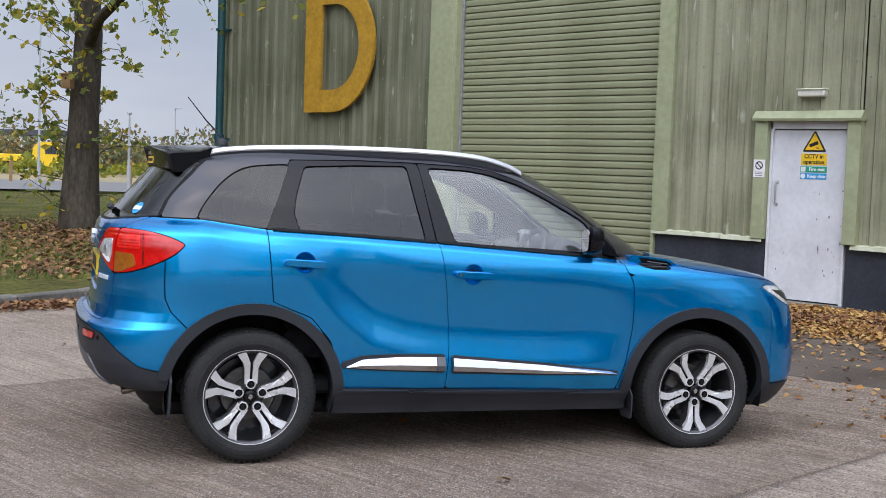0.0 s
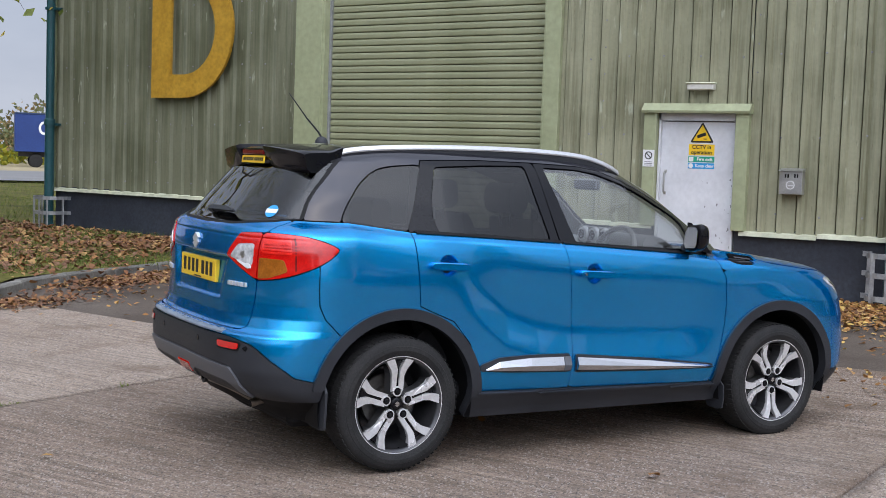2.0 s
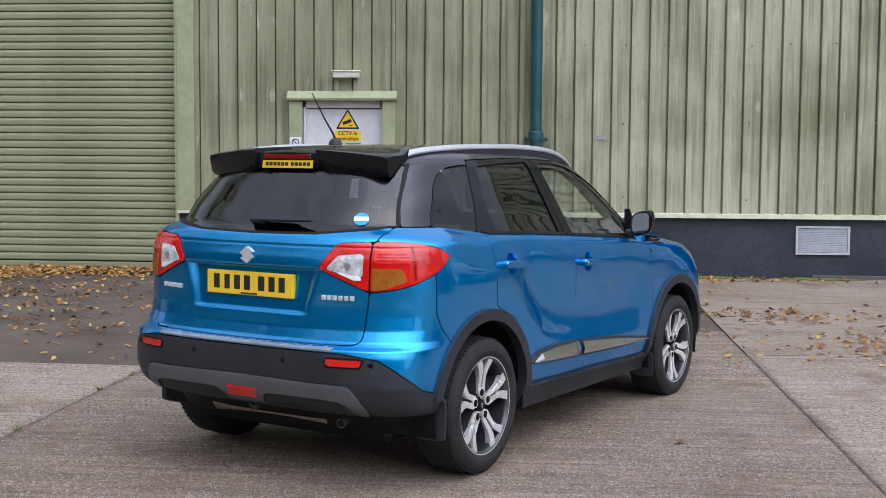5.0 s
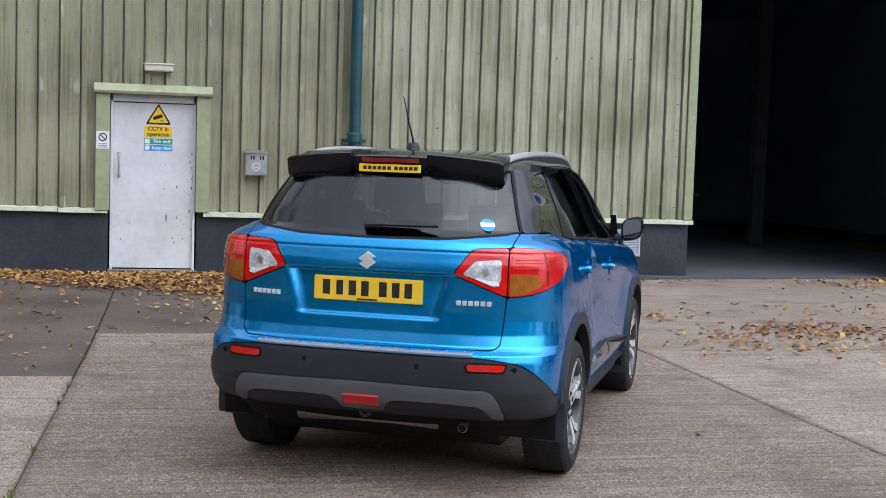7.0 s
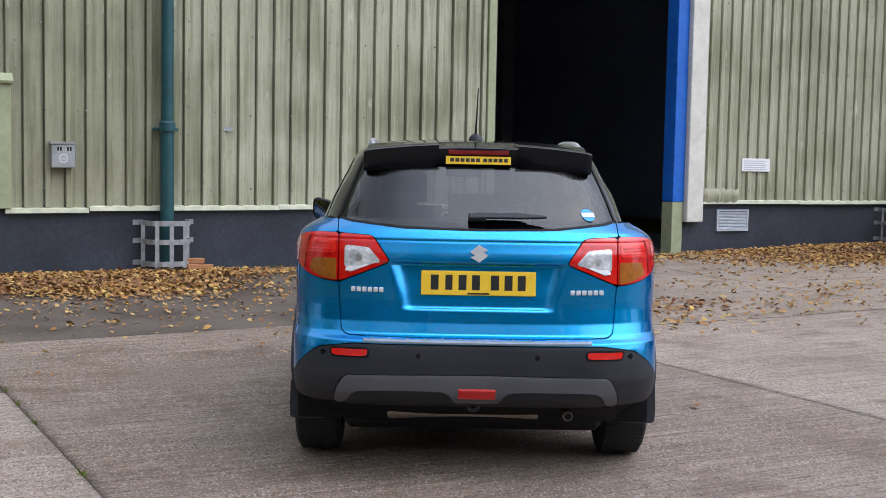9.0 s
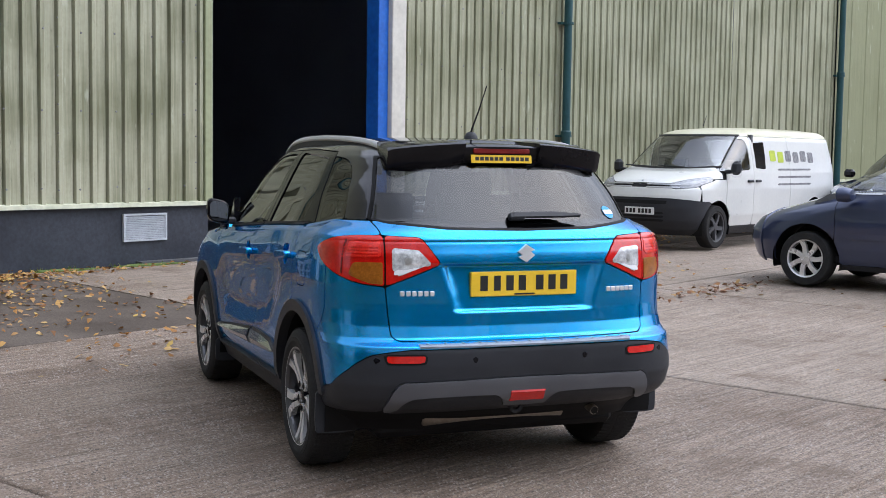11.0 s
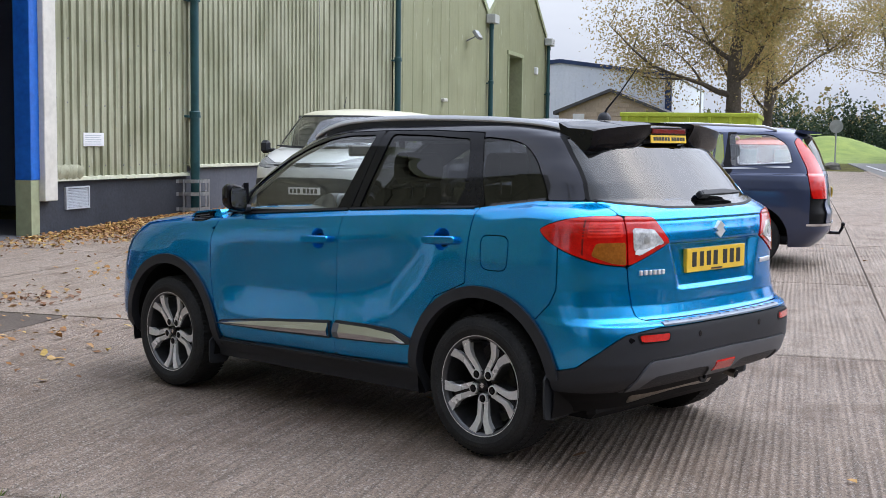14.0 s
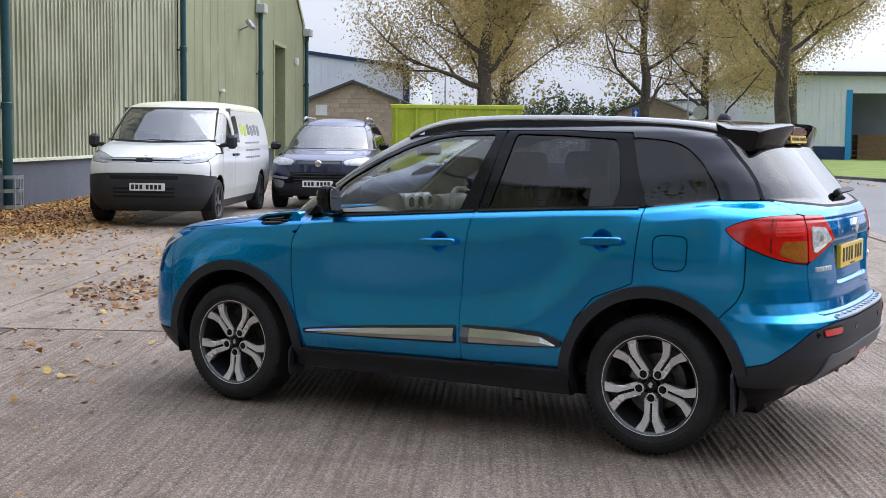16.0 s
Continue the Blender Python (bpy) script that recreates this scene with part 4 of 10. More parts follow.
# plinth in pieces between the openings
for i, (a, b, zt, m) in enumerate([(-18.66, SH0 - 0.05, 0.86, "plinth"), (SH1 + 0.02, DR0 - 0.02, 0.84, "plinth"), (DR1 + 0.02, OP0 - 0.02, 0.84, "plinth"), (OP1 + 0.2, 7.8, 0.9, "plinth"), (7.8, 32.0, 1.02, "plinth_grey"), (34.4, 38.85, 1.02, "plinth_grey")]):
    p = part("plinth", box(a, b, WY + 0.045, WY + 0.30, -0.15, zt, 0.008), M[m], wall, "dark painted masonry plinth" if m == "plinth" else "grey painted masonry plinth")
# drip flashings in lengths, a little crooked
for a, b, z in [(-18.7, -15.4, 0.80), (-15.4, SH0 - 0.5, 0.79), (SH1 + 0.02, -8.0, 0.795), (-8.0, DR0 - 0.02, 0.785), (DR1 + 0.1, -5.35, 0.775), (-5.35, -3.0, 0.80), (-3.0, OP0 + 0.02, 0.805), (OP1 + 0.5, 5.7, 0.86), (5.7, 7.8, 0.855), (7.8, 12.4, 0.99), (12.4, 19.0, 0.985), (19.0, 29.0, 0.99), (29, 32, 0.99)]:
    sh = slab([(WY + 0.05, 0.035), (WY - 0.028, 0.02), (WY - 0.034, -0.028), (WY - 0.028, -0.028), (WY - 0.024, 0.010), (WY + 0.05, 0.024)], a + 0.004, b - 0.004, "x")
    o = part("drip_flashing", sh, M["flash"], wall, "pale folded metal drip flashing")
    o.location = (0, 0, z)
    o.rotation_euler = (0, random.uniform(-0.0015, 0.0015), 0)
# corner trim and jamb trims
part("corner_trim", box(-18.80, -18.66, WY - 0.02, WY + 0.14, 0.8, EAVE, 0.006), M["trim"], wall)
part("jamb_trim", box(SH0 - 0.54, SH0 - 0.04, WY - 0.03, WY + 0.1, 0.78, 5.0, 0.006), M["trim"], wall, "flat green steel jamb panel")
part("jamb_trim", box(SH0 - 0.54, SH0 - 0.04, WY - 0.033, WY - 0.0295, 2.83, 2.86), M["trim"], wall)
part("jamb_return", box(SH0 - 0.045, SH0, WY - 0.01, WY + 0.35, 0, 5.0, 0.004), M["trim"], wall)
part("jamb_trim", box(SH1 + 0.03, SH1 + 0.25, WY - 0.035, WY + 0.1, 0.81, 5.0, 0.006), M["trim"], wall)
part("jamb_return", box(SH1 - 0.01, SH1 + 0.035, WY - 0.01, WY + 0.35, 0, 5.0, 0.004), M["trim"], wall)
part("opening_trim", box(OP0 - 0.12, OP0 + 0.0, WY - 0.03, WY + 0.28, 0.83, OPH, 0.006), M["trim"], wall, "pale green steel edge trim")
part("opening_trim", box(OP0 - 0.12, OP1 + 0.2, WY - 0.03, WY + 0.2, OPH - 0.1, OPH + 0.1, 0.006), M["trim"], wall)
part("blue_post", box(OP1 + 0.0, OP1 + 0.21, WY - 0.01, WY + 0.25, 0.86, OPH, 0.008), M["bluepost"], wall, "bright blue painted steel door post")
part("post_foot", box(OP1 + 0.0, OP1 + 0.20, WY - 0.004, WY + 0.25, 0.0, 0.858, 0.006), M["trim"], wall, "dull green foot of the door post")
part("cream_post", box(OP1 + 0.215, OP1 + 0.52, WY - 0.09, WY + 0.12, 0.56, OPH, 0.01), M["cream"], wall, "cream steel cover trim beside the doorway")
part("end_trim", box(38.80, 38.92, WY - 0.03, WY + 0.1, 0.9, 5.9, 0.006), M["trim"], wall)
# verges along the gables
for a, b in zip(VALLEYS, VALLEYS[1:]):
    mid = (a + b) / 2
    zt = EAVE + PITCH * (mid - a)
    for p, q in (((a, EAVE), (mid, zt)), ((mid, zt), (b, EAVE))):
        part("verge_trim", slab([(p[0], p[1] - 0.12), (q[0], q[1] - 0.12), (q[0], q[1] + 0.1), (p[0], p[1] + 0.1)], WY - 0.05, WY - 0.01, "y"), M["trim"], wall)
# screws
V, F = [], []
for x in np.arange(-18.5, 7.7, 0.5):
    for z in (1.02, 1.95, 2.9, 3.85, 4.8):
        if (SH0 - 0.6 < x < SH1 + 0.3) or (DR0 - 0.2 < x < DR1 + 0.2 and z < 2.5) or (OP0 - 0.2 < x < OP1 + 0.6):
            continue
        o = (x + 0.14 + random.uniform(-0.03, 0.03), WY - 0.002, z + random.uniform(-0.02, 0.02))
        V, F = join((V, F), moved(lathe([(0.014, 0.0), (0.012, -0.008), (0.0005, -0.010)], 6, "y"), Matrix.Translation(o)))
for x in np.arange(-18.2, 7.7, 2.0):
    for z in np.arange(1.0, 5.0, 0.34):
        if (SH0 - 0.6 < x < SH1 + 0.3) or (DR0 - 0.2 < x < DR1 + 0.2 and z < 2.5) or (OP0 - 0.2 < x < OP1 + 0.6):
            continue
        V, F = join((V, F), moved(lathe([(0.012, 0.0), (0.010, -0.008), (0.0005, -0.010)], 6, "y"), Matrix.Translation((x + 0.04, WY - 0.004, z))))
scr = part("screws", (V, F), M["scuff"], wall, "dark rusty cladding screws", fix=False)
scr["kind"] = "stuff"

# side wall, back, roofs and the dark inside
side = thing("wall_side", Matrix(), "weathered green ribbed side wall of the hall", "wall", kind="structure")
v, f = profile_sheet(-40, 0, 0.8, 0.25, 0.034, 0.12, EAVE, 0.0, 0.17)
part("cladding_sheet", ([(-18.72 + y, WY - x, z) for x, y, z in v], f), M["clad"], side, fix=False)
part("plinth", box(-18.66, -18.4, WY + 0.3, WY + 40, -0.15, 0.84), M["plinth"], side)
roof = thing("roof", Matrix(), "grey corrugated multi-pitch hall roof", "roof", kind="structure")
for a, b in zip(VALLEYS, VALLEYS[1:]):
    mid = (a + b) / 2
    zt = EAVE + PITCH * (mid - a)
    V, F = [], []
    n = 60
    for s, (p, q) in enumerate((((a, EAVE), (mid, zt)), ((mid, zt), (b, EAVE)))):
        for k in range(n + 1):
            y = WY - 0.04 + 40 * k / n
            dz = 0.03 if k % 2 else 0.0
            V += [(p[0], y, p[1] + 0.1 + dz), (q[0], y, q[1] + 0.1 + dz)]
        o = s * 2 * (n + 1)
        F += [(o + 2 * k, o + 2 * k + 1, o + 2 * k + 3, o + 2 * k + 2) for k in range(n)]
    part("roof_slope", (V, F), M["roof"], roof, fix=False)
part("inner_ceiling", box(-18.3, 38.7, WY + 0.4, WY + 40, 5.55, 5.62), M["inside"], roof)
part("back_wall", box(-18.4, 38.85, WY + 39.8, WY + 40, 0, EAVE), M["inside"], side)
part("end_wall", box(38.7, 38.85, WY + 0.3, WY + 39.8, 0, EAVE), M["clad_plain"], side)
for xp in (-1.2, 9.0):
    part("inner_wall", box(xp, xp + 0.15, WY + 0.32, WY + 16, 0, 5.6), M["inside"], side)
part("inner_wall", box(-1.2, 9.15, WY + 16, WY + 16.2, 0, 5.6), M["inside"], side)
part("inner_lining", box(-1.05, OP0 - 0.13, WY + 0.305, WY + 0.33, 0, 5.6), M["inside"], side)
part("inner_lining", box(OP1 + 0.53, 9.0, WY + 0.305, WY + 0.33, 0, 5.6), M["inside"], side)
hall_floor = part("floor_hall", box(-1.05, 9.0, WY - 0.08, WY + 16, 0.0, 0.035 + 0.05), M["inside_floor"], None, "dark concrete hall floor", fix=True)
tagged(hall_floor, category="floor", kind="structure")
part("column", box(4.35, 4.6, WY + 7.0, WY + 7.25, 0.09, 5.55, 0.01), M["slate"], side)
part("column", box(1.75, 2.05, WY + 11, WY + 11.2, 0.09, 5.55, 0.01), M["grille"], side)
part("rail", box(0.3, 3.0, WY + 6.5, WY + 6.56, 1.0, 1.06, 0.01), M["inside"], side)

# roller shutter of single curved slats
shutter = thing("shutter_1", Matrix.Translation((0, WY + 0.16, 0)), "closed green steel roller shutter of narrow flat slats", "roller shutter", kind="structure")
SP = 0.0975
prof = [(0.014, 0.0), (-0.014, 0.0015), (-0.022, 0.004), (-0.024, 0.012), (-0.023, 0.050), (-0.021, 0.082), (-0.014, 0.0885), (0.012, 0.0895), (0.014, 0.0975)]
V = [(x, y, z) for x in (SH0 - 0.02, SH1 + 0.02) for y, z in prof]
n = len(prof)
slat = mesh("slat", (V, [(i, i + 1, n + i + 1, n + i) for i in range(n - 1)]), M["shutter"], smooth=60)
for k in range(50):
    o = part("slat", slat, None, shutter)
    o.location.z = 0.135 + k * SP
part("bottom_rail", box(SH0, SH1, -0.03, 0.03, 0.05, 0.12, 0.008), M["shutter"], shutter)
part("guide_rail", box(SH0 - 0.02, SH0 + 0.035, -0.06, 0.05, 0.02, 5.0, 0.004), M["galv"], shutter)
part("guide_rail", box(SH1 - 0.035, SH1 + 0.02, -0.06, 0.05, 0.02, 5.0, 0.004), M["trim"], shutter)

# far personnel opening in the last gable; dark slats stand in for its unlit inside
part("jamb_return", box(31.98, 32.1, WY - 0.04, WY + 1.2, 0.1, 4.7, 0.01), M["trim"], wall)
part("jamb_return", box(34.28, 34.42, WY - 0.04, WY + 1.2, 0.1, 4.7, 0.01), M["trim"], wall)
part("lintel", box(31.9, 34.5, WY - 0.05, WY + 1.2, 4.6, 4.74, 0.01), M["trim"], wall)
far_dark_slats = thing("shutter_2", Matrix.Translation((0, WY + 1.1, 0)), "dull brown-green roller shutter deep in its opening", "roller shutter", kind="structure")
V = [(x, y, z) for x in (32.1, 34.3) for y, z in prof]
far_slat = mesh("slat", (V, [(i, i + 1, n + i + 1, n + i) for i in range(n - 1)]), M["kerb"], smooth=60)
for k in range(46):
    o = part("slat", far_slat, None, far_dark_slats)
    o.location.z = 0.1 + k * SP

# the white door with its frame and notices
door = thing("door_1", Matrix.Translation((DR0, WY, 0)), "scuffed white steel door with notices, pull handle and lock", "door", kind="structure")
W = DR1 - DR0
part("leaf", box(0.03, W - 0.03, 0.07, 0.12, 0.10, DRH - 0.10, 0.004), M["door"], door)
part("frame", box(0.0, 0.032, 0.03, 0.16, 0.06, DRH, 0.004), M["door"], door)
part("frame", box(W - 0.032, W, 0.03, 0.16, 0.06, DRH, 0.004), M["door"], door)
part("frame", box(0.0, W, 0.03, 0.16, DRH - 0.09, DRH, 0.004), M["door"], door)
part("threshold", box(-0.02, W + 0.02, -0.02, 0.3, 0.0, 0.085, 0.006), M["kerb"], door)
part("reveal", box(-0.02, W + 0.02, 0.16, 0.3, 0.0, DRH, 0.0), M["black"], door)
part("casing", box(-0.17, -0.005, -0.05, 0.06, 0.80, DRH + 0.01, 0.006), M["trim"], door, "green folded steel casing")
part("casing", box(W + 0.005, W + 0.17, -0.05, 0.06, 0.80, DRH + 0.01, 0.006), M["trim"], door, "green folded steel casing")
part("canopy", slab([(-0.09, DRH + 0.0), (-0.10, DRH + 0.03), (-0.02, DRH + 0.12), (0.05, DRH + 0.12), (0.05, DRH)], -0.19, W + 0.19, "x"), M["trim"], door, "green folded steel drip canopy")
h = part("handle", tube([(0.10, 0.07, 1.22), (0.10, 0.025, 1.235), (0.10, 0.02, 1.30), (0.10, 0.02, 1.42), (0.10, 0.025, 1.475), (0.10, 0.07, 1.49)], 0.011, 8), M["steel"], door, "steel pull handle", smooth=True)
part("handle_plate", box(0.08, 0.12, 0.064, 0.071, 1.20, 1.24, 0.003), M["steel"], h)
part("handle_plate", box(0.08, 0.12, 0.064, 0.071, 1.47, 1.51, 0.003), M["steel"], h)
part("lock", lathe([(0.0005, 0.045), (0.02, 0.047), (0.035, 0.055), (0.042, 0.07)], 20, "y"), M["steel"], door, "round steel lock", smooth=True)
for z in (0.35, 1.2, 1.9):
    part("hinge", tube([(W - 0.03, 0.06, z - 0.05), (W - 0.03, 0.06, z + 0.05)], 0.010, 8), M["steel"], door)
# notices: warning triangle, panel and two strips
sx = 0.56
tri = [(sx - 0.155, 1.855), (sx + 0.155, 1.855), (sx, 2.11)]
n1 = part("warning_triangle", slab(fillet(tri, 0.03), 0.066, 0.070, "y"), M["ink"], door, "black and yellow warning triangle with a camera sign")
part("triangle_face", slab(fillet([(sx - 0.118, 1.876), (sx + 0.118, 1.876), (sx, 2.075)], 0.012), 0.0635, 0.0665, "y"), M["yellow"], n1)
part("camera_symbol", join(moved(box(-0.06, 0.055, 0.061, 0.064, -0.02, 0.02), Matrix.Translation((sx - 0.005, 0, 1.945)) @ Matrix.Rotation(-0.35, 4, "Y")), box(sx + 0.02, sx + 0.06, 0.061, 0.064, 1.895, 1.905)), M["ink"], n1)
n2 = part("warning_panel", box(sx - 0.165, sx + 0.165, 0.0655, 0.070, 1.70, 1.835, 0.002), M["yellow"], door, "yellow notice with black lettering")
FR = Matrix.Rotation(radians(90), 4, "X")
writing("lettering", "CCTV in", 0.068, Matrix.Translation((sx, 0.0645, 1.80)) @ FR, M["ink"], n2, 0.001, 0, 1, 0.0015)
writing("lettering", "operation", 0.068, Matrix.Translation((sx, 0.0645, 1.735)) @ FR, M["ink"], n2, 0.001, 0, 1, 0.0015)
n3 = part("exit_notice", box(sx - 0.17, sx + 0.17, 0.0655, 0.070, 1.615, 1.685, 0.002), M["sign_green"], door, "green notice with white lettering")
writing("lettering", "Fire exit", 0.06, Matrix.Translation((sx + 0.045, 0.0645, 1.65)) @ FR, M["white"], n3, 0.001, 0, 1, 0.0012)
part("symbol", box(sx - 0.16, sx - 0.10, 0.0635, 0.0655, 1.622, 1.678), M["white"], n3)
n4 = part("clear_notice", box(sx - 0.17, sx + 0.17, 0.0655, 0.070, 1.535, 1.605, 0.002), M["sign_blue"], door, "blue notice with white lettering")
writing("lettering", "Keep clear", 0.055, Matrix.Translation((sx + 0.045, 0.0645, 1.57)) @ FR, M["white"], n4, 0.001, 0, 1, 0.0012)
part("symbol", lathe([(0.0005, 0.0632), (0.03, 0.0632), (0.03, 0.0655)], 16, "y"), M["white"], n4).location = (sx - 0.13, 0, 1.57)
for k in range(26):
    a = random.uniform(0, 1)
    x, z = (random.uniform(0.75, W - 0.06), random.uniform(0.3, 1.5)) if a < 0.4 else ((W - 0.045, random.uniform(0.2, 2.0)) if a < 0.7 else (random.uniform(0.1, W - 0.1), random.uniform(0.12, 1.4)))
    r = random.uniform(0.004, 0.012)
    part("scuff", slab([(x + r * math.cos(t) * random.uniform(0.6, 1.2), z + r * random.uniform(1, 2.2) * math.sin(t)) for t in np.linspace(0, 5.4, 7)], 0.0682, 0.071, "y"), M["scuff"], door)
part("scuff", slab([(0.66, 0.68), (0.675, 0.66), (0.68, 0.72), (0.67, 0.77), (0.655, 0.75)], 0.0682, 0.071, "y"), M["scuff"], door)

# ---- things fixed to the hall ----
def letter_d():
    t = thing("wall_letter", Matrix.Translation((-16.18, WY - 0.10, 2.38)), "large rusty mustard letter D mounted on the wall", "letter")
    w, h, s = 1.74, 2.14, 0.42

    def arc(rx, ry, x0, n=22):
        return [(x0 + rx * math.sin(a), h / 2 - ry * math.cos(a)) for a in np.linspace(0, math.pi, n)]
    outer = [(0, h), (0, 0)] + arc(w - 0.72, h / 2, 0.72)
    inner = [(s, h - 0.37), (s, 0.37)] + arc(w - 0.72 - 0.37, h / 2 - 0.37, 0.72)
    # sharpen the lower right as it is drawn: a wide soft bowl
    part("face", ring(outer, inner, -0.02, 0.03, "y"), M["gold"], t)
    for x, z in ((0.2, 0.2), (0.2, 1.9), (1.45, 1.1)):
        part("standoff", tube([(x, 0.03, z), (x, 0.11, z)], 0.02, 8), M["galv"], t)
    return t


letter_d()


def downpipe(x, top, foot, name_label, collar=1.75, r=0.078, y=WY - 0.13):
    t = thing("downpipe", Matrix.Translation((x, y, 0)), name_label, "downpipe", "downpipes on the hall")
    part("upper_pipe", tube([(0, 0, collar), (0, 0, top)], r * 0.93, 18), M["pipe"], t, smooth=True)
    part("lower_pipe", tube([(0, 0, foot), (0, 0, collar + 0.09)], r * 1.04, 18), M["pipe"], t, smooth=True)
    part("socket", lathe([(r * 1.04, 0), (r * 1.22, 0.01), (r * 1.22, 0.10), (r * 1.04, 0.115)], 18, "z"), M["pipe"], t, smooth=35).location.z = collar
    for z in (collar + 0.02, collar + 2.0):
        if z < top:
            part("bracket", join(box(-r * 1.9, r * 1.9, 0.05, 0.13, z - 0.02, z + 0.02, 0.004), lathe([(r * 1.25, z - 0.02), (r * 1.3, z - 0.02), (r * 1.3, z + 0.02), (r * 1.25, z + 0.02)], 16, "z")), M["pipe"], t)
    return t


def pipe_guard(x, z0, z1):
    t = thing("pipe_guard", Matrix.Translation((x, WY - 0.0, 0)), "galvanised steel guard cage round the foot of a downpipe", "pipe guard", "pipe guards")
    hw, dp = 0.27, 0.34
    outline = [(-hw - 0.10, 0.04), (-hw, 0.04), (-hw, -dp * 0.55), (-hw * 0.8, -dp * 0.85), (-hw * 0.4, -dp), (hw * 0.4, -dp), (hw * 0.8, -dp * 0.85), (hw, -dp * 0.55), (hw, 0.04), (hw + 0.10, 0.04)]
    for z in (z0 + 0.02, (z0 + z1) / 2, z1 - 0.06):
        V, F = [], []
        for i, (px, py) in enumerate(outline):
            V += [(px, py, z), (px, py, z + 0.06), (px * 0.975, py + 0.008, z + 0.06), (px * 0.975, py + 0.008, z)]
        for i in range(len(outline) - 1):
            for k in range(4):
                F.append((4 * i + k, 4 * i + (k + 1) % 4, 4 * i + 4 + (k + 1) % 4, 4 * i + 4 + k))
        part("hoop", (V, F), M["galv"], t)
    for px, py in ((-hw, -0.06), (-hw * 0.62, -dp * 0.93), (0.0, -dp), (hw * 0.62, -dp * 0.93), (hw, -0.06)):
        part("upright", box(px - 0.025, px + 0.025, py + 0.004, py + 0.016, z0, z1, 0.003), M["galv"], t)
    return t


for x, foot, c, gz in ((-18.62, 0.05, 1.9, (0.05, 0.68)), (-4.46, 0.06, 1.72, (0.10, 0.66)), (7.80, 0.2, 1.82, (0.20, 0.76)), (19.0, 0.2, 3.5, None), (29.0, 0.2, 3.4, None), (38.75, 0.2, 3.4, None)):
    downpipe(x, EAVE - 0.1 if x < 25 else EAVE - 0.35, foot, "dark green downpipe on the ribbed wall", c)
    if gz:
        pipe_guard(x, *gz)
for x in (29.0, 38.75):
    t = thing("rain_hopper", Matrix.Translation((x, WY - 0.16, EAVE - 0.35)), "pale grey rainwater hopper at the roof valley", "rain hopper", "rain hoppers")
    part("bowl", box(-0.28, 0.34, -0.16, 0.15, 0.0, 0.30, 0.02), M["roof"], t)
    part("outlet", tube([(0, 0, -0.02), (0.0, 0, -0.18)], 0.06, 12), M["pipe"], t)

t = thing("bulkhead_lamp", Matrix.Translation((-6.84, WY - 0.03, 2.535)), "cream bulkhead lamp over the door", "wall lamp")
part("housing", box(-0.17, 0.17, -0.06, 0.03, -0.045, 0.04, 0.012), M["cream"], t)
part("hood", box(-0.185, 0.185, -0.075, 0.03, 0.03, 0.048, 0.006), M["flash"], t)
t = thing("no_smoking_sign", Matrix.Translation((-7.485, WY - 0.054, 1.645)), "small white no-smoking sign on the door casing", "sign")
part("plate", box(-0.075, 0.075, -0.003, 0.003, -0.105, 0.105, 0.001), M["white"], t)
part("symbol_ring", ring([(0.05 * math.cos(a), 0.035 + 0.05 * math.sin(a)) for a in np.linspace(0, 6.283, 25)[:-1]], [(0.038 * math.cos(a), 0.035 + 0.038 * math.sin(a)) for a in np.linspace(0, 6.283, 25)[:-1]], -0.005, -0.003, "y"), M["ink"], t)
part("symbol_bar", moved(box(-0.045, 0.045, -0.005, -0.003, -0.006, 0.006), Matrix.Translation((0, 0, 0.035)) @ Matrix.Rotation(0.78, 4, "Y")), M["ink"], t)
for z in (-0.045, -0.065, -0.085):
    part("text_bar", box(-0.05, 0.05, -0.005, -0.003, z - 0.004, z + 0.004), M["scuff"], t)
t = thing("ash_box", Matrix.Translation((-5.66, WY - 0.05, 1.42)), "brushed steel cigarette bin with round symbol", "cigarette bin")
part("case", box(-0.135, 0.135, -0.07, 0.04, -0.15, 0.12, 0.006), M["steel"], t)
part("lid", slab([(-0.09, 0.12), (-0.09, 0.128), (0.04, 0.158), (0.04, 0.12)], -0.142, 0.142, "x"), M["steel"], t)
for x in (-0.06, -0.03, 0.05, 0.08):
    part("slot", box(x - 0.009, x + 0.009, -0.0725, -0.068, 0.045, 0.09), M["black"], t)
part("symbol_ring", ring([(0.052 * math.cos(a), -0.04 + 0.052 * math.sin(a)) for a in np.linspace(0, 6.283, 25)[:-1]], [(0.040 * math.cos(a), -0.04 + 0.040 * math.sin(a)) for a in np.linspace(0, 6.283, 25)[:-1]], -0.073, -0.069, "y"), M["white"], t)
part("symbol_bar", box(-0.03, 0.03, -0.073, -0.069, -0.052, -0.042), M["white"], t)
t = thing("wall_plate", Matrix.Translation((4.79, WY - 0.01, 1.43)), "small weathered white notice plate on the wall", "sign")
part("plate", box(-0.28, 0.28, -0.004, 0.006, -0.10, 0.10, 0.002), M["white"], t)
for k in range(5):
    part("text_bar", box(-0.24, 0.2 - 0.03 * (k % 2), -0.0065, -0.004, 0.06 - k * 0.032 - 0.006, 0.06 - k * 0.032 + 0.006), M["plastic_pale"] if "plastic_pale" in M else M["grille"], t)
t = thing("wall_tag", Matrix.Translation((-3.67, WY - 0.005, 1.765)), "tiny grey tag riveted to the cladding", "tag")
part("plate", box(-0.06, 0.06, -0.003, 0.006, -0.025, 0.025, 0.001), M["galv"], t)


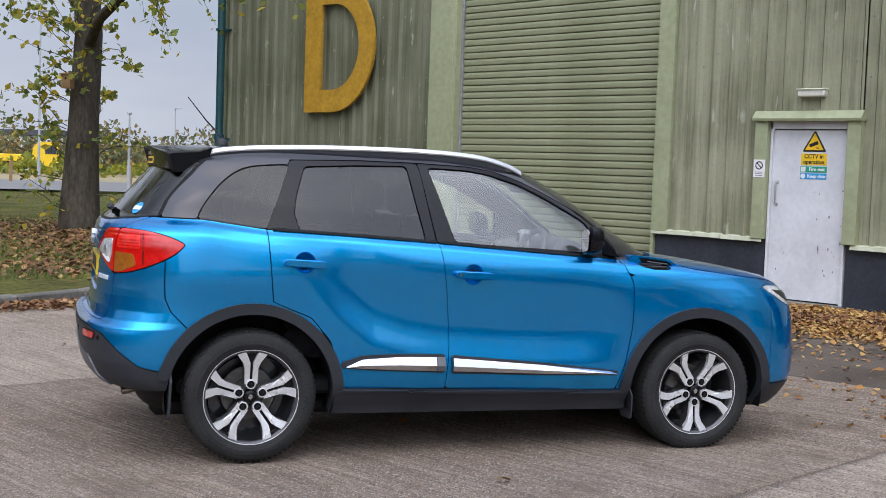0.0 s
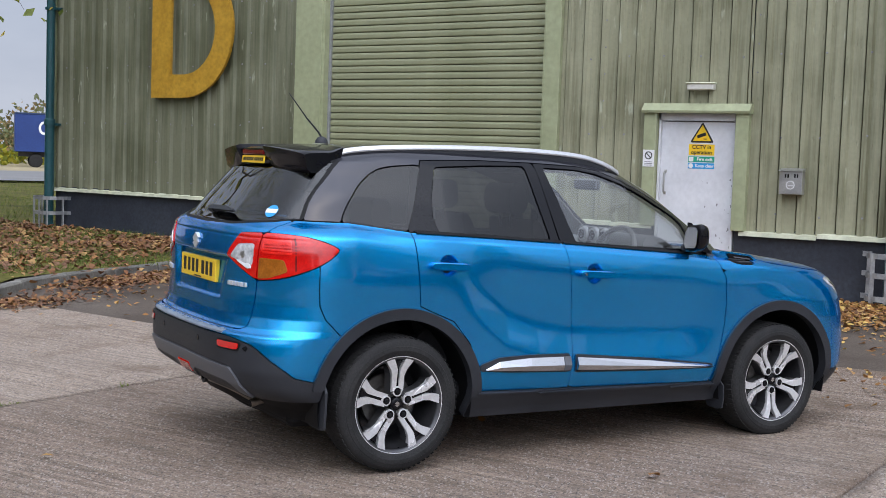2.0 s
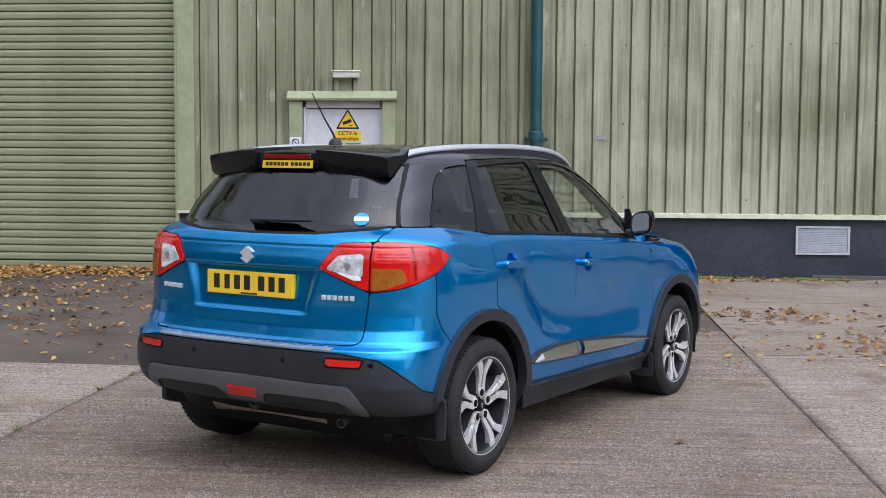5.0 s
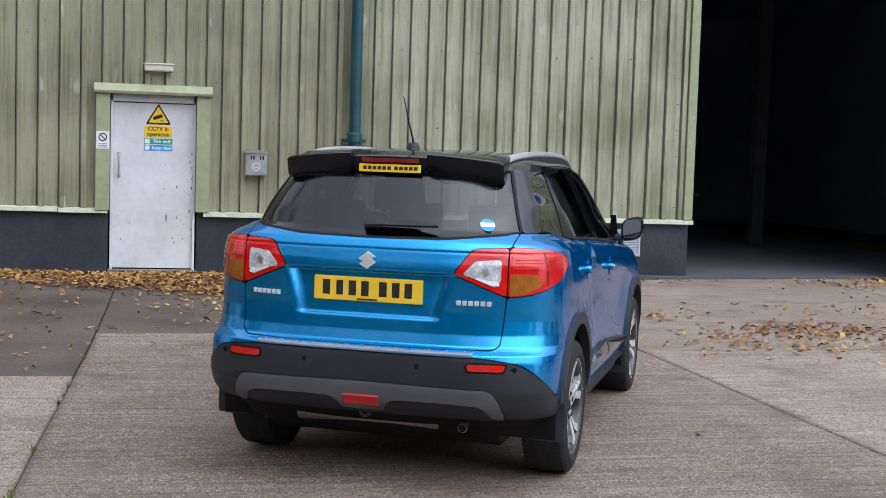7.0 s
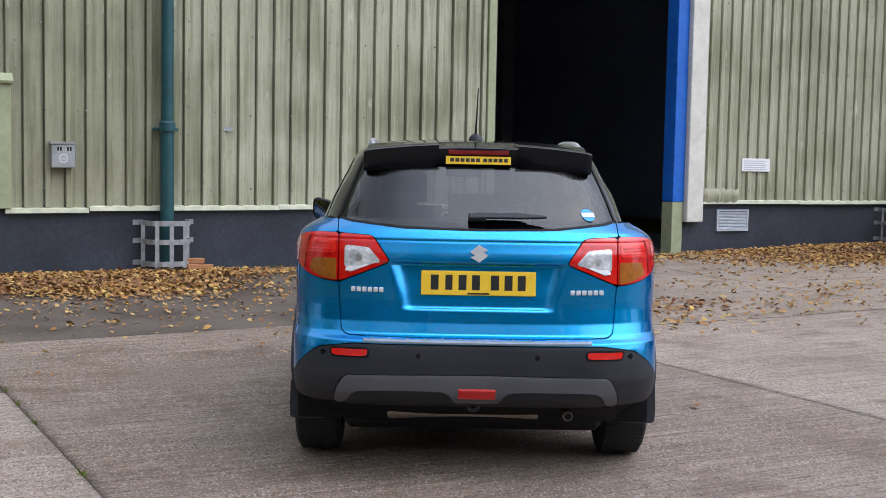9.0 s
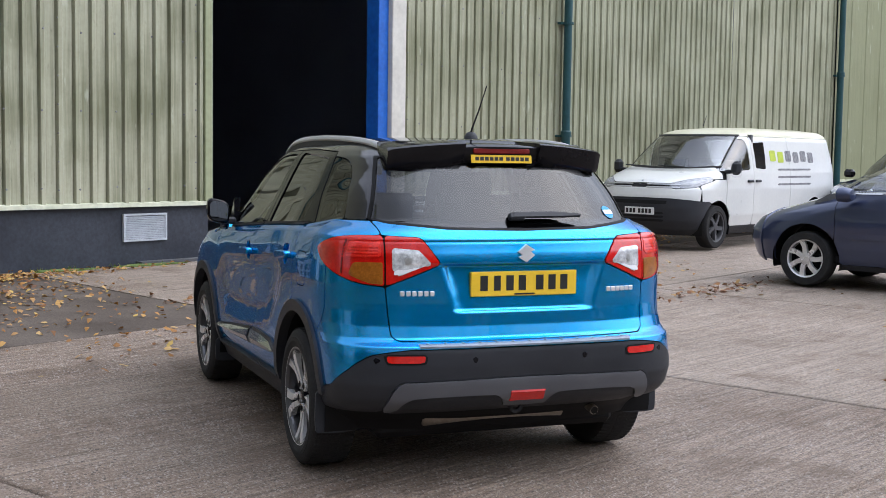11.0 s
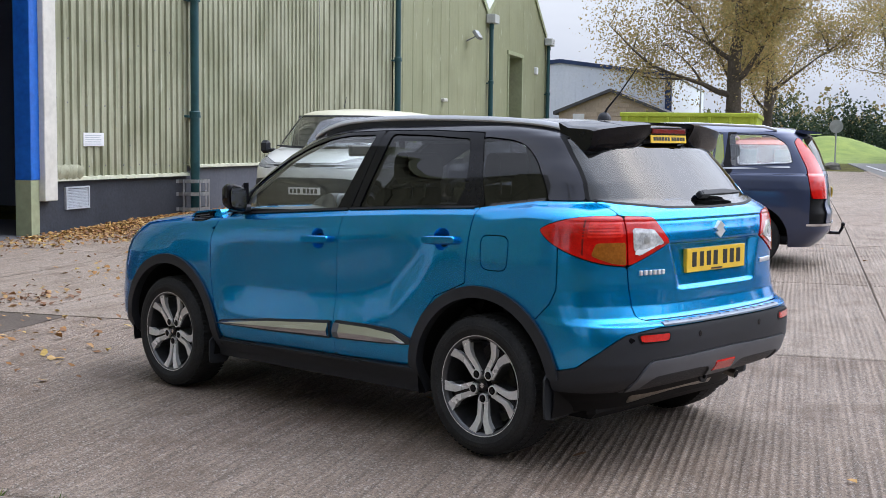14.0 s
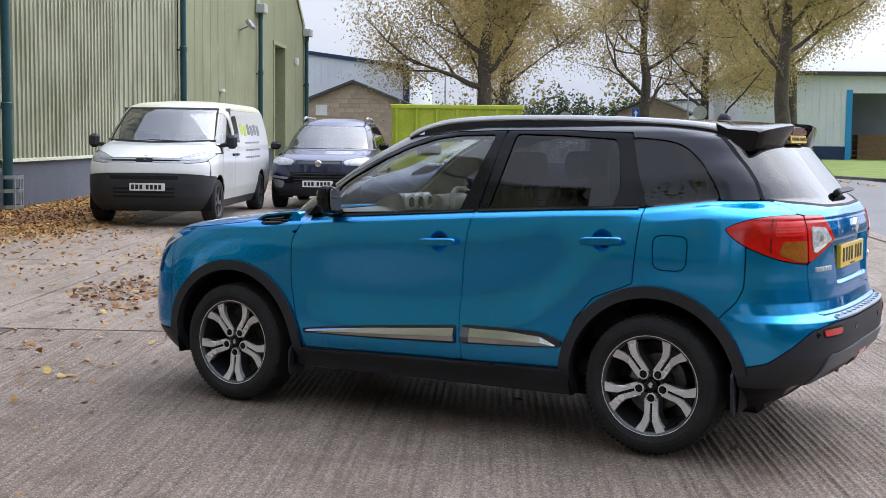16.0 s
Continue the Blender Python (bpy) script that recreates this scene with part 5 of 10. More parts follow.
def louvre(x0, x1, z0, z1, n):
    t = thing("vent_grille", Matrix.Translation(((x0 + x1) / 2, WY + 0.03, (z0 + z1) / 2)), "pale slatted vent grille in the plinth", "vent", "vents in the plinth")
    w, h = (x1 - x0) / 2, (z1 - z0) / 2
    part("frame", ring([(-w, -h), (w, -h), (w, h), (-w, h)], [(-w + 0.025, -h + 0.025), (w - 0.025, -h + 0.025), (w - 0.025, h - 0.025), (-w + 0.025, h - 0.025)], -0.02, 0.016, "y"), M["grille"], t)
    part("backing", box(-w + 0.02, w - 0.02, 0.008, 0.014, -h + 0.02, h - 0.02), M["plinth"], t)
    for k in range(n):
        z = -h + 0.03 + (2 * h - 0.06) * (k + 0.5) / n
        part("slat", slab([(-0.014, z - 0.010), (0.004, z + 0.008), (0.007, z + 0.006), (-0.011, z - 0.012)], -w + 0.02, w - 0.02, "x"), M["grille"], t)


louvre(-1.25, -0.60, 0.34, 0.69, 13)
louvre(4.08, 4.70, 0.41, 0.74, 12)
t = thing("floodlight", Matrix.Translation((26.3, WY - 0.02, 4.62)), "grey floodlight on a wall bracket", "floodlight")
part("arm", tube([(0, 0.02, 0), (0, -0.25, 0.12)], 0.025, 8), M["galv"], t)
part("head", moved(box(-0.22, 0.22, -0.06, 0.06, -0.15, 0.15, 0.02), Matrix.Translation((0.05, -0.32, 0.18)) @ Matrix.Rotation(radians(-35), 4, "X")), M["galv"], t)
t = thing("wall_sensor", Matrix.Translation((23.65, WY - 0.03, 2.68)), "small cream sensor box on the wall", "sensor")
part("case", box(-0.2, 0.2, -0.08, 0.03, -0.05, 0.05, 0.02), M["cream"], t)
t = thing("wall_hatch", Matrix.Translation((23.65, WY - 0.012, 1.97)), "pale framed hatch in the wall", "hatch")
part("frame", ring([(-0.5, -0.22), (0.5, -0.22), (0.5, 0.22), (-0.5, 0.22)], [(-0.42, -0.16), (0.42, -0.16), (0.42, 0.16), (-0.42, 0.16)], -0.02, 0.02, "y"), M["roof"], t)
part("panel", box(-0.42, 0.42, -0.004, 0.015, -0.16, 0.16), M["grille"], t)
t = thing("alarm_box", Matrix.Translation((36.7, WY - 0.03, 4.27)), "white alarm box on the wall", "alarm box")
part("case", box(-0.13, 0.13, -0.09, 0.03, -0.14, 0.14, 0.02), M["white"], t)
# dented edge of the sheet by the doorway
t = thing("torn_sheet", Matrix.Translation((3.75, WY - 0.02, 0.88)), "buckled bottom edge of a cladding sheet", "sheet edge")
V, F = [], []
for i in range(13):
    for j in range(5):
        V.append((i * 0.055, -0.012 - 0.05 * math.sin(j * 0.7) * (0.6 + 0.4 * math.sin(i * 1.7)) - 0.01 * (i % 2), j * 0.05 - 0.02 + 0.015 * math.sin(i * 2.1)))
for i in range(12):
    for j in range(4):
        F.append((i * 5 + j, (i + 1) * 5 + j, (i + 1) * 5 + j + 1, i * 5 + j + 1))
part("sheet", (V, F), M["clad_pale"], t, smooth=30)
# bricks beside the guard
for k, (x, y, z, r) in enumerate(((-4.16, 13.45, 0.11, 0.1), (-4.15, 13.46, 0.175, -0.12), (-4.02, 13.5, 0.09, 0.5))):
    t = thing("loose_brick", pose(x, y, z, 0, 0, math.degrees(r)), "loose terracotta brick by the wall", "brick", "loose bricks")
    part("body", box(-0.105, 0.105, -0.05, 0.05, -0.032, 0.032, 0.006), M["terracotta"], t)

# ---- trees, far buildings and the distance ----
def leaf_cards(rng, P, size, spread=0.35, bend=0.25):
    """Small pointed leaves, one folded diamond at each place of P."""
    n = len(P)
    P = np.asarray(P, float)
    a = rng.normal(size=(n, 3))
    a /= np.linalg.norm(a, axis=1)[:, None]
    b = rng.normal(size=(n, 3))
    b -= a * (a * b).sum(1)[:, None]
    b /= np.linalg.norm(b, axis=1)[:, None]
    c = np.cross(a, b)
    s = (size * rng.uniform(0.6, 1.3, n))[:, None]
    pts = np.stack([P - a * s * 0.5, P + b * s * 0.34 + c * s * bend * 0.3, P + a * s * 0.55, P - b * s * 0.34 + c * s * bend * 0.3], 1)
    V = pts.reshape(-1, 3)
    F = [(4 * k, 4 * k + 1, 4 * k + 2, 4 * k + 3) for k in range(n)]
    return V, F


def branchy(rng, base, height, trunk_r, spread, levels=3, first=0.2, n_limbs=9, lean=(0, 0)):
    """Limbs of a broad-leaved tree: a list of (points, radii) and the twig tips."""
    limbs, tips = [], []
    top = base + Vector((lean[0], lean[1], height))
    P = []
    for k in range(9):
        t = k / 8
        P.append(base.lerp(top, t) + Vector((rng.normal() * 0.02 * height * t, rng.normal() * 0.02 * height * t, 0)))
    R = [trunk_r * (1.25 if k == 0 else 1.0) * (1 - 0.85 * (k / 8)) + 0.01 for k in range(9)]
    limbs.append((P, R))

    def grow(start, d, length, r, lev):
        pts, q = [start], start.copy()
        d = d.normalized()
        m = 5
        for k in range(m):
            d = (d + Vector((rng.normal() * 0.16, rng.normal() * 0.16, rng.normal() * 0.12 + 0.06))).normalized()
            q = q + d * (length / m)
            pts.append(q.copy())
        limbs.append((pts, [max(0.006, r * (1 - 0.8 * k / m)) for k in range(m + 1)]))
        tips.extend(pts[2:] if lev >= 1 else pts[3:])
        if lev < levels:
            for j in range(4 if lev < 2 else 3):
                k = rng.integers(2, m + 1)
                s = Vector((rng.normal(), rng.normal(), rng.normal() * 0.7 + 0.15))
                grow(pts[k], (d * 0.9 + s * 0.8), length * rng.uniform(0.45, 0.65), r * 0.45, lev + 1)
    for j in range(n_limbs):
        t = first + (0.97 - first) * (j + rng.uniform(0, 0.8)) / n_limbs
        k = min(7, int(t * 8))
        s = P[k].lerp(P[k + 1], t * 8 - k)
        a = j * 2.4 + rng.uniform(-0.4, 0.4)
        up = 0.25 + 0.9 * t
        grow(s, Vector((math.cos(a), math.sin(a), up)), spread * (1.05 - 0.55 * t) * rng.uniform(0.85, 1.15), trunk_r * (0.42 - 0.22 * t), 1)
    return limbs, tips


def tree(name, x, y, z, height, trunk_r, spread, seed, leaf, leaf_size, per_tip, label, levels=3, bark="bark_far", first=0.25, n_limbs=9, sides=6, jitter=0.6, lean=(0, 0), category="tree"):
    rng = np.random.default_rng(seed)
    t = thing(name, Matrix.Translation((x, y, z)), label, category)
    limbs, tips = branchy(rng, Vector((0, 0, -0.05)), height, trunk_r, spread, levels, first, n_limbs, lean)
    v, f = join(*[tube(p, r, 12 if i == 0 and trunk_r > 0.3 else sides, False) for i, (p, r) in enumerate(limbs)])
    part("trunk", fast_mesh("trunk", v, f, M[bark], True), None, t, "branching trunk and limbs")
    C = np.repeat(np.array([tuple(p) for p in tips]), per_tip, axis=0)
    C = C + rng.normal(size=C.shape) * jitter
    keep = rng.uniform(size=len(C)) < 0.9
    v, f = leaf_cards(rng, C[keep], leaf_size)
    cr = part("crown", fast_mesh("crown", v, f, M[leaf]), None, t, "thin crown of turning leaves")
    return t


tree("broadleaf_tree", 43.8, 6.4, 0.1, 13.5, 0.40, 4.0, 11, "autumn_leaf", 0.11, 98, "tall bare-limbed tree with thin golden autumn leaves", first=0.18, n_limbs=13)
tree("broadleaf_tree", 78.0, -4.6, 0.1, 15, 0.46, 6.3, 12, "autumn_leaf", 0.14, 72, "tall half-bare autumn tree by the road", first=0.2, n_limbs=10)
tree("broadleaf_tree", 82.0, -9.6, 0.1, 13, 0.40, 6.2, 13, "autumn_leaf", 0.14, 104, "autumn tree with brown-gold leaves by the road", first=0.25)
tree("broadleaf_tree", 45.5, -7.2, 0.1, 12.5, 0.40, 5.8, 14, "autumn_leaf", 0.105, 136, "golden autumn tree on the grass", first=0.2, n_limbs=10)
tree("broadleaf_tree", 60.0, -11.0, 0.1, 13, 0.35, 5.6, 15, "autumn_leaf", 0.125, 120, "golden autumn tree on the grass", first=0.2)
tree("broadleaf_tree", 66.0, 5.5, 0.1, 12, 0.35, 5.0, 16, "autumn_leaf", 0.14, 90, "golden autumn tree behind the yard", first=0.2)

# ---- west: the big lime tree on the lawn and what lies beyond ----
lime = tree("lime_tree", -21.20, 12.20, 0.12, 15.0, 0.32, 6.4, 5, "lime_leaf", 0.13, 14, "big lime tree with dark ridged trunk and yellowing leaves", levels=3, bark="bark", first=0.20, n_limbs=13, sides=7, jitter=0.35, lean=(0.3, 0.2))
rng = np.random.default_rng(77)
tw, lv = [], []
for k in range(46):
    a, z0 = rng.uniform(0, 6.28), rng.uniform(0.2, 4.6)
    r0 = 0.32 - 0.02 * z0
    p = Vector((r0 * math.cos(a), r0 * math.sin(a), z0))
    d = Vector((math.cos(a), math.sin(a), 0.5))
    pts = [p]
    for j in range(6):
        d = (d + Vector((rng.normal() * 0.25, rng.normal() * 0.25, rng.normal() * 0.2 - 0.10))).normalized()
        p = p + d * rng.uniform(0.12, 0.26)
        pts.append(p)
        for q in range(3 if z0 > 1.2 else 2):
            lv.append(tuple(p + Vector((rng.normal() * 0.07, rng.normal() * 0.07, rng.normal() * 0.07))))
    tw.append(tube(pts, [0.010, 0.009, 0.008, 0.006, 0.005, 0.004, 0.003], 5, False))
# long pendulous outer twigs towards the hall and the yard
for k in range(95):
    a = rng.uniform(-1.1, 1.9)
    r0 = rng.uniform(1.0, 5.8)
    p = Vector((r0 * math.cos(a - 0.5), r0 * math.sin(a - 0.5), rng.uniform(4.6, 6.4)))
    d = Vector((math.cos(a), math.sin(a), -0.3))
    pts = [p]
    for j in range(8):
        d = (d * 0.8 + Vector((rng.normal() * 0.22, rng.normal() * 0.22, -0.16))).normalized()
        p = p + d * rng.uniform(0.14, 0.26)
        pts.append(p)
        for q in range(2):
            lv.append(tuple(p + Vector((rng.normal() * 0.06, rng.normal() * 0.06, rng.normal() * 0.06 - 0.04))))
    tw.append(tube(pts, [0.010, 0.009, 0.008, 0.007, 0.006, 0.005, 0.004, 0.003, 0.002], 5, False))
v, f = join(*tw)
part("twigs", fast_mesh("twigs", v, f, M["bark"], True), None, lime, "thin shoots and hanging twigs")
v, f = leaf_cards(rng, np.array(lv), 0.15)
part("hanging_leaves", fast_mesh("hanging_leaves", v, f, M["lime_leaf"]), None, lime, "yellow and green leaves on low shoots")
# unseen lime copies added west and south, darkening what the car reflects
for x, y, turn, k in ((-25.5, 1.0, 70, 1.0), (-23.0, -8.5, 160, 0.9), (-19.5, -18.5, 250, 1.05), (-8.5, -26.0, 310, 0.95), (-33.0, 7.0, 200, 1.1)):
    copy_thing(lime, pose(x, y, 0.1, 0, 0, turn) @ Matrix.Scale(k, 4))
t = thing("nest_box", pose(-20.93, 11.79, 2.90, 0, 0, 35), "small brown wooden nest box on the tree trunk", "nest box")
part("case", box(-0.09, 0.09, -0.10, 0.08, -0.14, 0.12, 0.006), M["timber"], t)
part("lid", slab([(-0.13, 0.115), (-0.13, 0.13), (0.10, 0.165), (0.10, 0.15)], -0.11, 0.11, "x"), M["timber"], t)
part("hole", lathe([(0.0005, -0.102), (0.022, -0.102), (0.022, -0.098)], 14, "y"), M["black"], t).location.z = 0.04


def bank(name, P, size, leaf, label, category, seed):
    rng = np.random.default_rng(seed)
    v, f = leaf_cards(rng, np.asarray(P), size, bend=0.6)
    o = part(name, fast_mesh(name, v, f, M[leaf]), None, None, label)
    return tagged(o, category=category, kind="stuff")


def mound_points(rng, cx, cy, rx, ry, h, n, z0=0.0):
    a = rng.uniform(0, 6.283, n)
    u = np.sqrt(rng.uniform(0, 1, n))
    x, y = rx * u * np.cos(a), ry * u * np.sin(a)
    top = h * np.sqrt(np.clip(1 - u ** 2, 0, 1)) * (0.75 + 0.25 * np.sin(3 * a + cx))
    z = z0 + top * rng.uniform(0.25, 1.0, n) ** 0.5
    return np.stack([cx + x, cy + y, z], 1)


rng = np.random.default_rng(5)
pts = []
dirW = np.array([-0.86, 0.51])
nrm = np.array([0.51, 0.86])
for k in range(70):
    s = -60 + k * 2.6
    d = 112 + rng.uniform(-6, 14)
    c = np.array([-4, 5]) + dirW * d + nrm * s
    pts.append(mound_points(rng, c[0], c[1], rng.uniform(3, 5), rng.uniform(3, 5), rng.uniform(3.6, 7.0), 700))
bank("far_wood_stuff", np.concatenate(pts), 0.5, "hedge_leaf", "distant autumn wood along the skyline", "wood", 31)
# unseen wood closing the yard south and west, added to darken the car's reflections
pts = []
for k in range(26):
    f_ = k / 25
    c = np.array([-16 - 36 * f_, -38 + 20 * f_ ** 2]) + rng.uniform(-2, 2, 2)
    pts.append(mound_points(rng, c[0], c[1], rng.uniform(2.4, 4), rng.uniform(2.4, 4), rng.uniform(10.0, 15.5), 1200))
for k in range(22):
    c = np.array([-36 - 3 * math.sin(k * 0.7), -22 + 1.5 * k]) + rng.uniform(-1, 1, 2)
    pts.append(mound_points(rng, c[0], c[1], rng.uniform(2.4, 3.6), rng.uniform(2.2, 3.2), rng.uniform(11.0, 16.0), 1300))
for k in range(24):
    c = np.array([-14 + 2.5 * k, -35 - 2.5 * math.sin(k * 0.9)]) + rng.uniform(-1, 1, 2)
    pts.append(mound_points(rng, c[0], c[1], rng.uniform(2.4, 3.6), rng.uniform(2.2, 3.2), rng.uniform(9.0, 14.0), 1000))
bank("near_wood_stuff", np.concatenate(pts), 0.6, "hedge_leaf", "autumn wood behind the yard", "wood", 33)
pts = []
for k in range(16):
    s = -14 + k * 4.2
    c = np.array([-4, 5]) + dirW * (96 + rng.uniform(-3, 3)) + nrm * s
    pts.append(mound_points(rng, c[0], c[1], 2.6, 2.2, rng.uniform(1.4, 2.6), 240))
bank("yellow_shrubs", np.concatenate(pts), 0.5, "gorse_leaf", "yellow-green shrubs beyond the road", "shrubs", 32)
field = part("field", ([(-170, 70, 0.02), (-70, 130, 0.02), (-30, 75, 0.02), (-75, 22, 0.02), (-120, -5, 0.02)], [(0, 1, 2, 3, 4)]), M["field"], None, "pale dry field beyond the road")
tagged(field, category="field", kind="structure")
for k in range(16):
    q = np.array([-4, 5]) + dirW * 66 + nrm * (-24 + 3.2 * k)
    t = thing("fence_post", Matrix.Translation((q[0], q[1], 0.0)), "weathered timber fence post at the field edge", "fence post", "field fence posts")
    part("post", box(-0.07, 0.07, -0.07, 0.07, -0.1, 1.25 + 0.1 * math.sin(k * 2.0), 0.01), M["timber"], t)


def lamp_post(x, y, h, label, arm=0.9, z=0.0, turn=0.0):
    t = thing("street_lamp", pose(x, y, z, 0, 0, turn), label, "street lamp", "street lamps")
    part("base", tube([(0, 0, -0.05), (0, 0, 1.2)], 0.09, 10), M["lamp_grey"], t)
    part("pole", tube([(0, 0, 1.2), (0, 0, h)], [0.065, 0.04], 10), M["lamp_grey"], t)
    part("lantern", moved(box(-0.1, arm, -0.09, 0.09, -0.05, 0.06, 0.03), Matrix.Translation((0, 0, h))), M["lamp_grey"], t)
    return t


lamp_post(-56.5, 29.2, 8.5, "tall grey street lamp by the far road")
lamp_post(-92.3, 59.8, 6.0, "grey street lamp by the far field")
lamp_post(-50.5, 30.6, 3.6, "short grey post by the far road", 0.1)
# low pale depot and a yellow truck far off
t = thing("depot_building", pose(-128, 62, 0, 0, 0, 30), "low pale depot building with dark window band far off", "building")
part("wall", box(-9, 9, -4, 4, 0, 3.6, 0.05), M["grey_sheet"], t)
part("roof", box(-9.4, 9.4, -4.4, 4.4, 3.6, 4.2, 0.05), M["slate"], t)
for k in range(8):
    part("window", box(-8.4 + 2.1 * k, -6.8 + 2.1 * k, -4.04, -3.98, 1.7, 2.9), M["plinth"], t)
t = thing("flatbed_truck", pose(-97.6, 49.4, 0, 0, 0, 63), "yellow lorry passing on the far road", "truck")
part("cab", slab(chaikin([(0.0, 0.5), (2.2, 0.5), (2.2, 1.6), (1.9, 2.7), (0.0, 2.7)], 1), -1.2, 1.2, "y"), M["yellow"], t)
part("bed", box(-5.5, -0.2, -1.2, 1.2, 1.0, 1.6, 0.05), M["yellow"], t)
part("window", box(1.0, 1.9, -1.23, 1.23, 1.7, 2.4), M["plinth"], t)
for x in (1.2, -3.5, -4.8):
    for y in (-1.15, 0.85):
        part("wheel", moved(lathe([(0.0005, 0), (0.48, 0), (0.5, 0.05), (0.5, 0.28), (0.0005, 0.3)], 20, "y"), Matrix.Translation((x, y, 0.5))), M["rubber"], t)
# curtain-sided trailer on the far road
t = thing("lorry_trailer", pose(-78.6, 60.1, 0.0, 0, 0, 54), "dark blue curtain-sided lorry trailer on the far road", "lorry")
part("curtain", box(-0.3, 13.0, -1.25, 1.25, 1.15, 3.95, 0.04), M["navy_trailer"], t)
part("top_rail", box(-0.32, 13.02, -1.28, 1.28, 3.93, 4.05, 0.02), M["navy_trim"], t)
part("chassis", box(0.0, 12.6, -0.5, 0.5, 0.8, 1.15, 0.03), M["slate"], t)
part("side_guard", box(3.2, 9.0, -1.22, -1.16, 0.45, 0.95, 0.02), M["galv"], t)
for x in (1.2, 2.5, 3.8, 10.5):
    for y in (-1.2, 0.9):
        part("wheel", moved(lathe([(0.0005, 0), (0.25, -0.02), (0.48, 0), (0.5, 0.05), (0.5, 0.28), (0.0005, 0.3)], 20, "y"), Matrix.Translation((x, y, 0.5))), M["rubber"], t)
part("logo_ring", ring([(1.75 + 0.38 * math.cos(a), 2.95 + 0.5 * math.sin(a)) for a in np.linspace(0, 6.283, 25)[:-1]], [(1.75 + 0.22 * math.cos(a), 2.95 + 0.32 * math.sin(a)) for a in np.linspace(0, 6.283, 25)[:-1]], -1.27, -1.255, "y"), M["white"], t)
for k in range(6):
    part("logo_bar", box(2.35 + k * 0.55, 2.78 + k * 0.55, -1.27, -1.255, 2.6, 3.2 if k % 2 else 3.35), M["white"], t)
for k in range(9):
    part("logo_bar", box(3.0 + k * 0.32, 3.24 + k * 0.32, -1.27, -1.255, 2.05, 2.35), M["grey_sheet"], t)

# ---- east: sheds, stores, skip, signs ----
t = thing("grey_shed", Matrix.Translation((70.5, 11.9, 0)), "large grey-blue metal shed with navy roof edge", "building")
zc, za, zl = 6.0, 6.95, 6.2
face = [(0, 0), (0, zc), (7.2, za), (19, zl - 0.5), (19, 0)]
part("gable_wall", slab(face, 0.0, 0.3, "x"), M["grey_sheet"], t)
for k in range(40):
    y = 0.3 + k * 0.45
    zt = zc + (za - zc) * y / 7.2 if y < 7.2 else za - (za - zl + 0.5) * (y - 7.2) / 11.8
    part("rib", box(-0.03, 0.0, y - 0.03, y + 0.03, 0, zt - 0.15), M["grey_sheet"], t)
part("side_wall", box(0.3, 28, -0.15, 0.0, 0, zc - 0.1), M["grey_sheet"], t)
part("roof_edge", join(slab([(-0.15, zc - 0.22), (7.2, za - 0.2), (7.2, za + 0.06), (-0.15, zc + 0.06)], -0.12, 0.35, "x"), slab([(7.2, za - 0.2), (19.2, zl - 0.72), (19.2, zl - 0.45), (7.2, za + 0.06)], -0.12, 0.35, "x")), M["navy_trim"], t)
part("roof", slab([(-0.2, zc), (7.2, za), (19, zl - 0.5), (19, zl - 0.6), (7.2, za - 0.1), (-0.2, zc - 0.1)], 0.3, 28, "x"), M["slate"], t)
part("corner_post", box(-0.15, 0.35, -0.2, 0.22, 0, zc), M["navy_trim"], t)
part("yellow_panel", box(-0.1, -0.02, 0.35, 0.9, 2.4, 3.4), M["yellow"], t)


def block_house(name, m, w, d, eave, apex, label, bricks):
    """A small gabled store with laid blocks on its end wall."""
    t = thing(name, m, label, "building")
    part("gable_wall", slab([(-w / 2, 0), (-w / 2, eave), (0, apex), (w / 2, eave), (w / 2, 0)], 0.0, d, "x"), M["wallblock"], t)
    for s in (1, -1):
        part("roof", slab([(s * (w / 2 + 0.3), eave - 0.16), (0, apex + 0.02), (0, apex + 0.20), (s * (w / 2 + 0.3), eave + 0.04)], -0.3, d + 0.3, "x"), M["slate"], t)
    if bricks:
        me = mesh("block", box(-0.02, 0.02, -0.29, 0.29, -0.13, 0.13, 0.008), M["wallblock"])
        r = 0
        z = 0.15
        while z < apex - 0.2:
            half = w / 2 if z < eave else w / 2 * (apex - z) / (apex - eave)
            y = -half + 0.3 + (0.3 if r % 2 else 0)
            while y < half - 0.25:
                o = part("block", me, None, t)
                o.location = (-0.01, y, z)
                y += 0.6
            z += 0.275
            r += 1
    return t


bh = block_house("block_store", Matrix.Translation((62.5, 14.5, 0)), 6.2, 8, 3.3, 4.5, "small gabled blockwork store with dark roof", True)
part("vent", box(-0.06, 0.0, 1.55, 2.25, 2.55, 3.2, 0.02), M["white"], bh)
b2 = block_house("brick_store", Matrix.Translation((88.0, -6.5, 0.05)) @ Matrix.Rotation(radians(-6), 4, "Z"), 5.6, 9, 3.4, 4.5, "pinkish brick store with grey pitched roof", False)
part("window", box(-0.06, 0.02, -2.2, -0.9, 2.0, 2.7), M["grey_sheet"], b2)
part("edge_trim", slab([(-3.1, 3.28), (0, 4.56), (0, 4.66), (-3.1, 3.42)], -0.34, -0.28, "x"), M["grille"], b2)

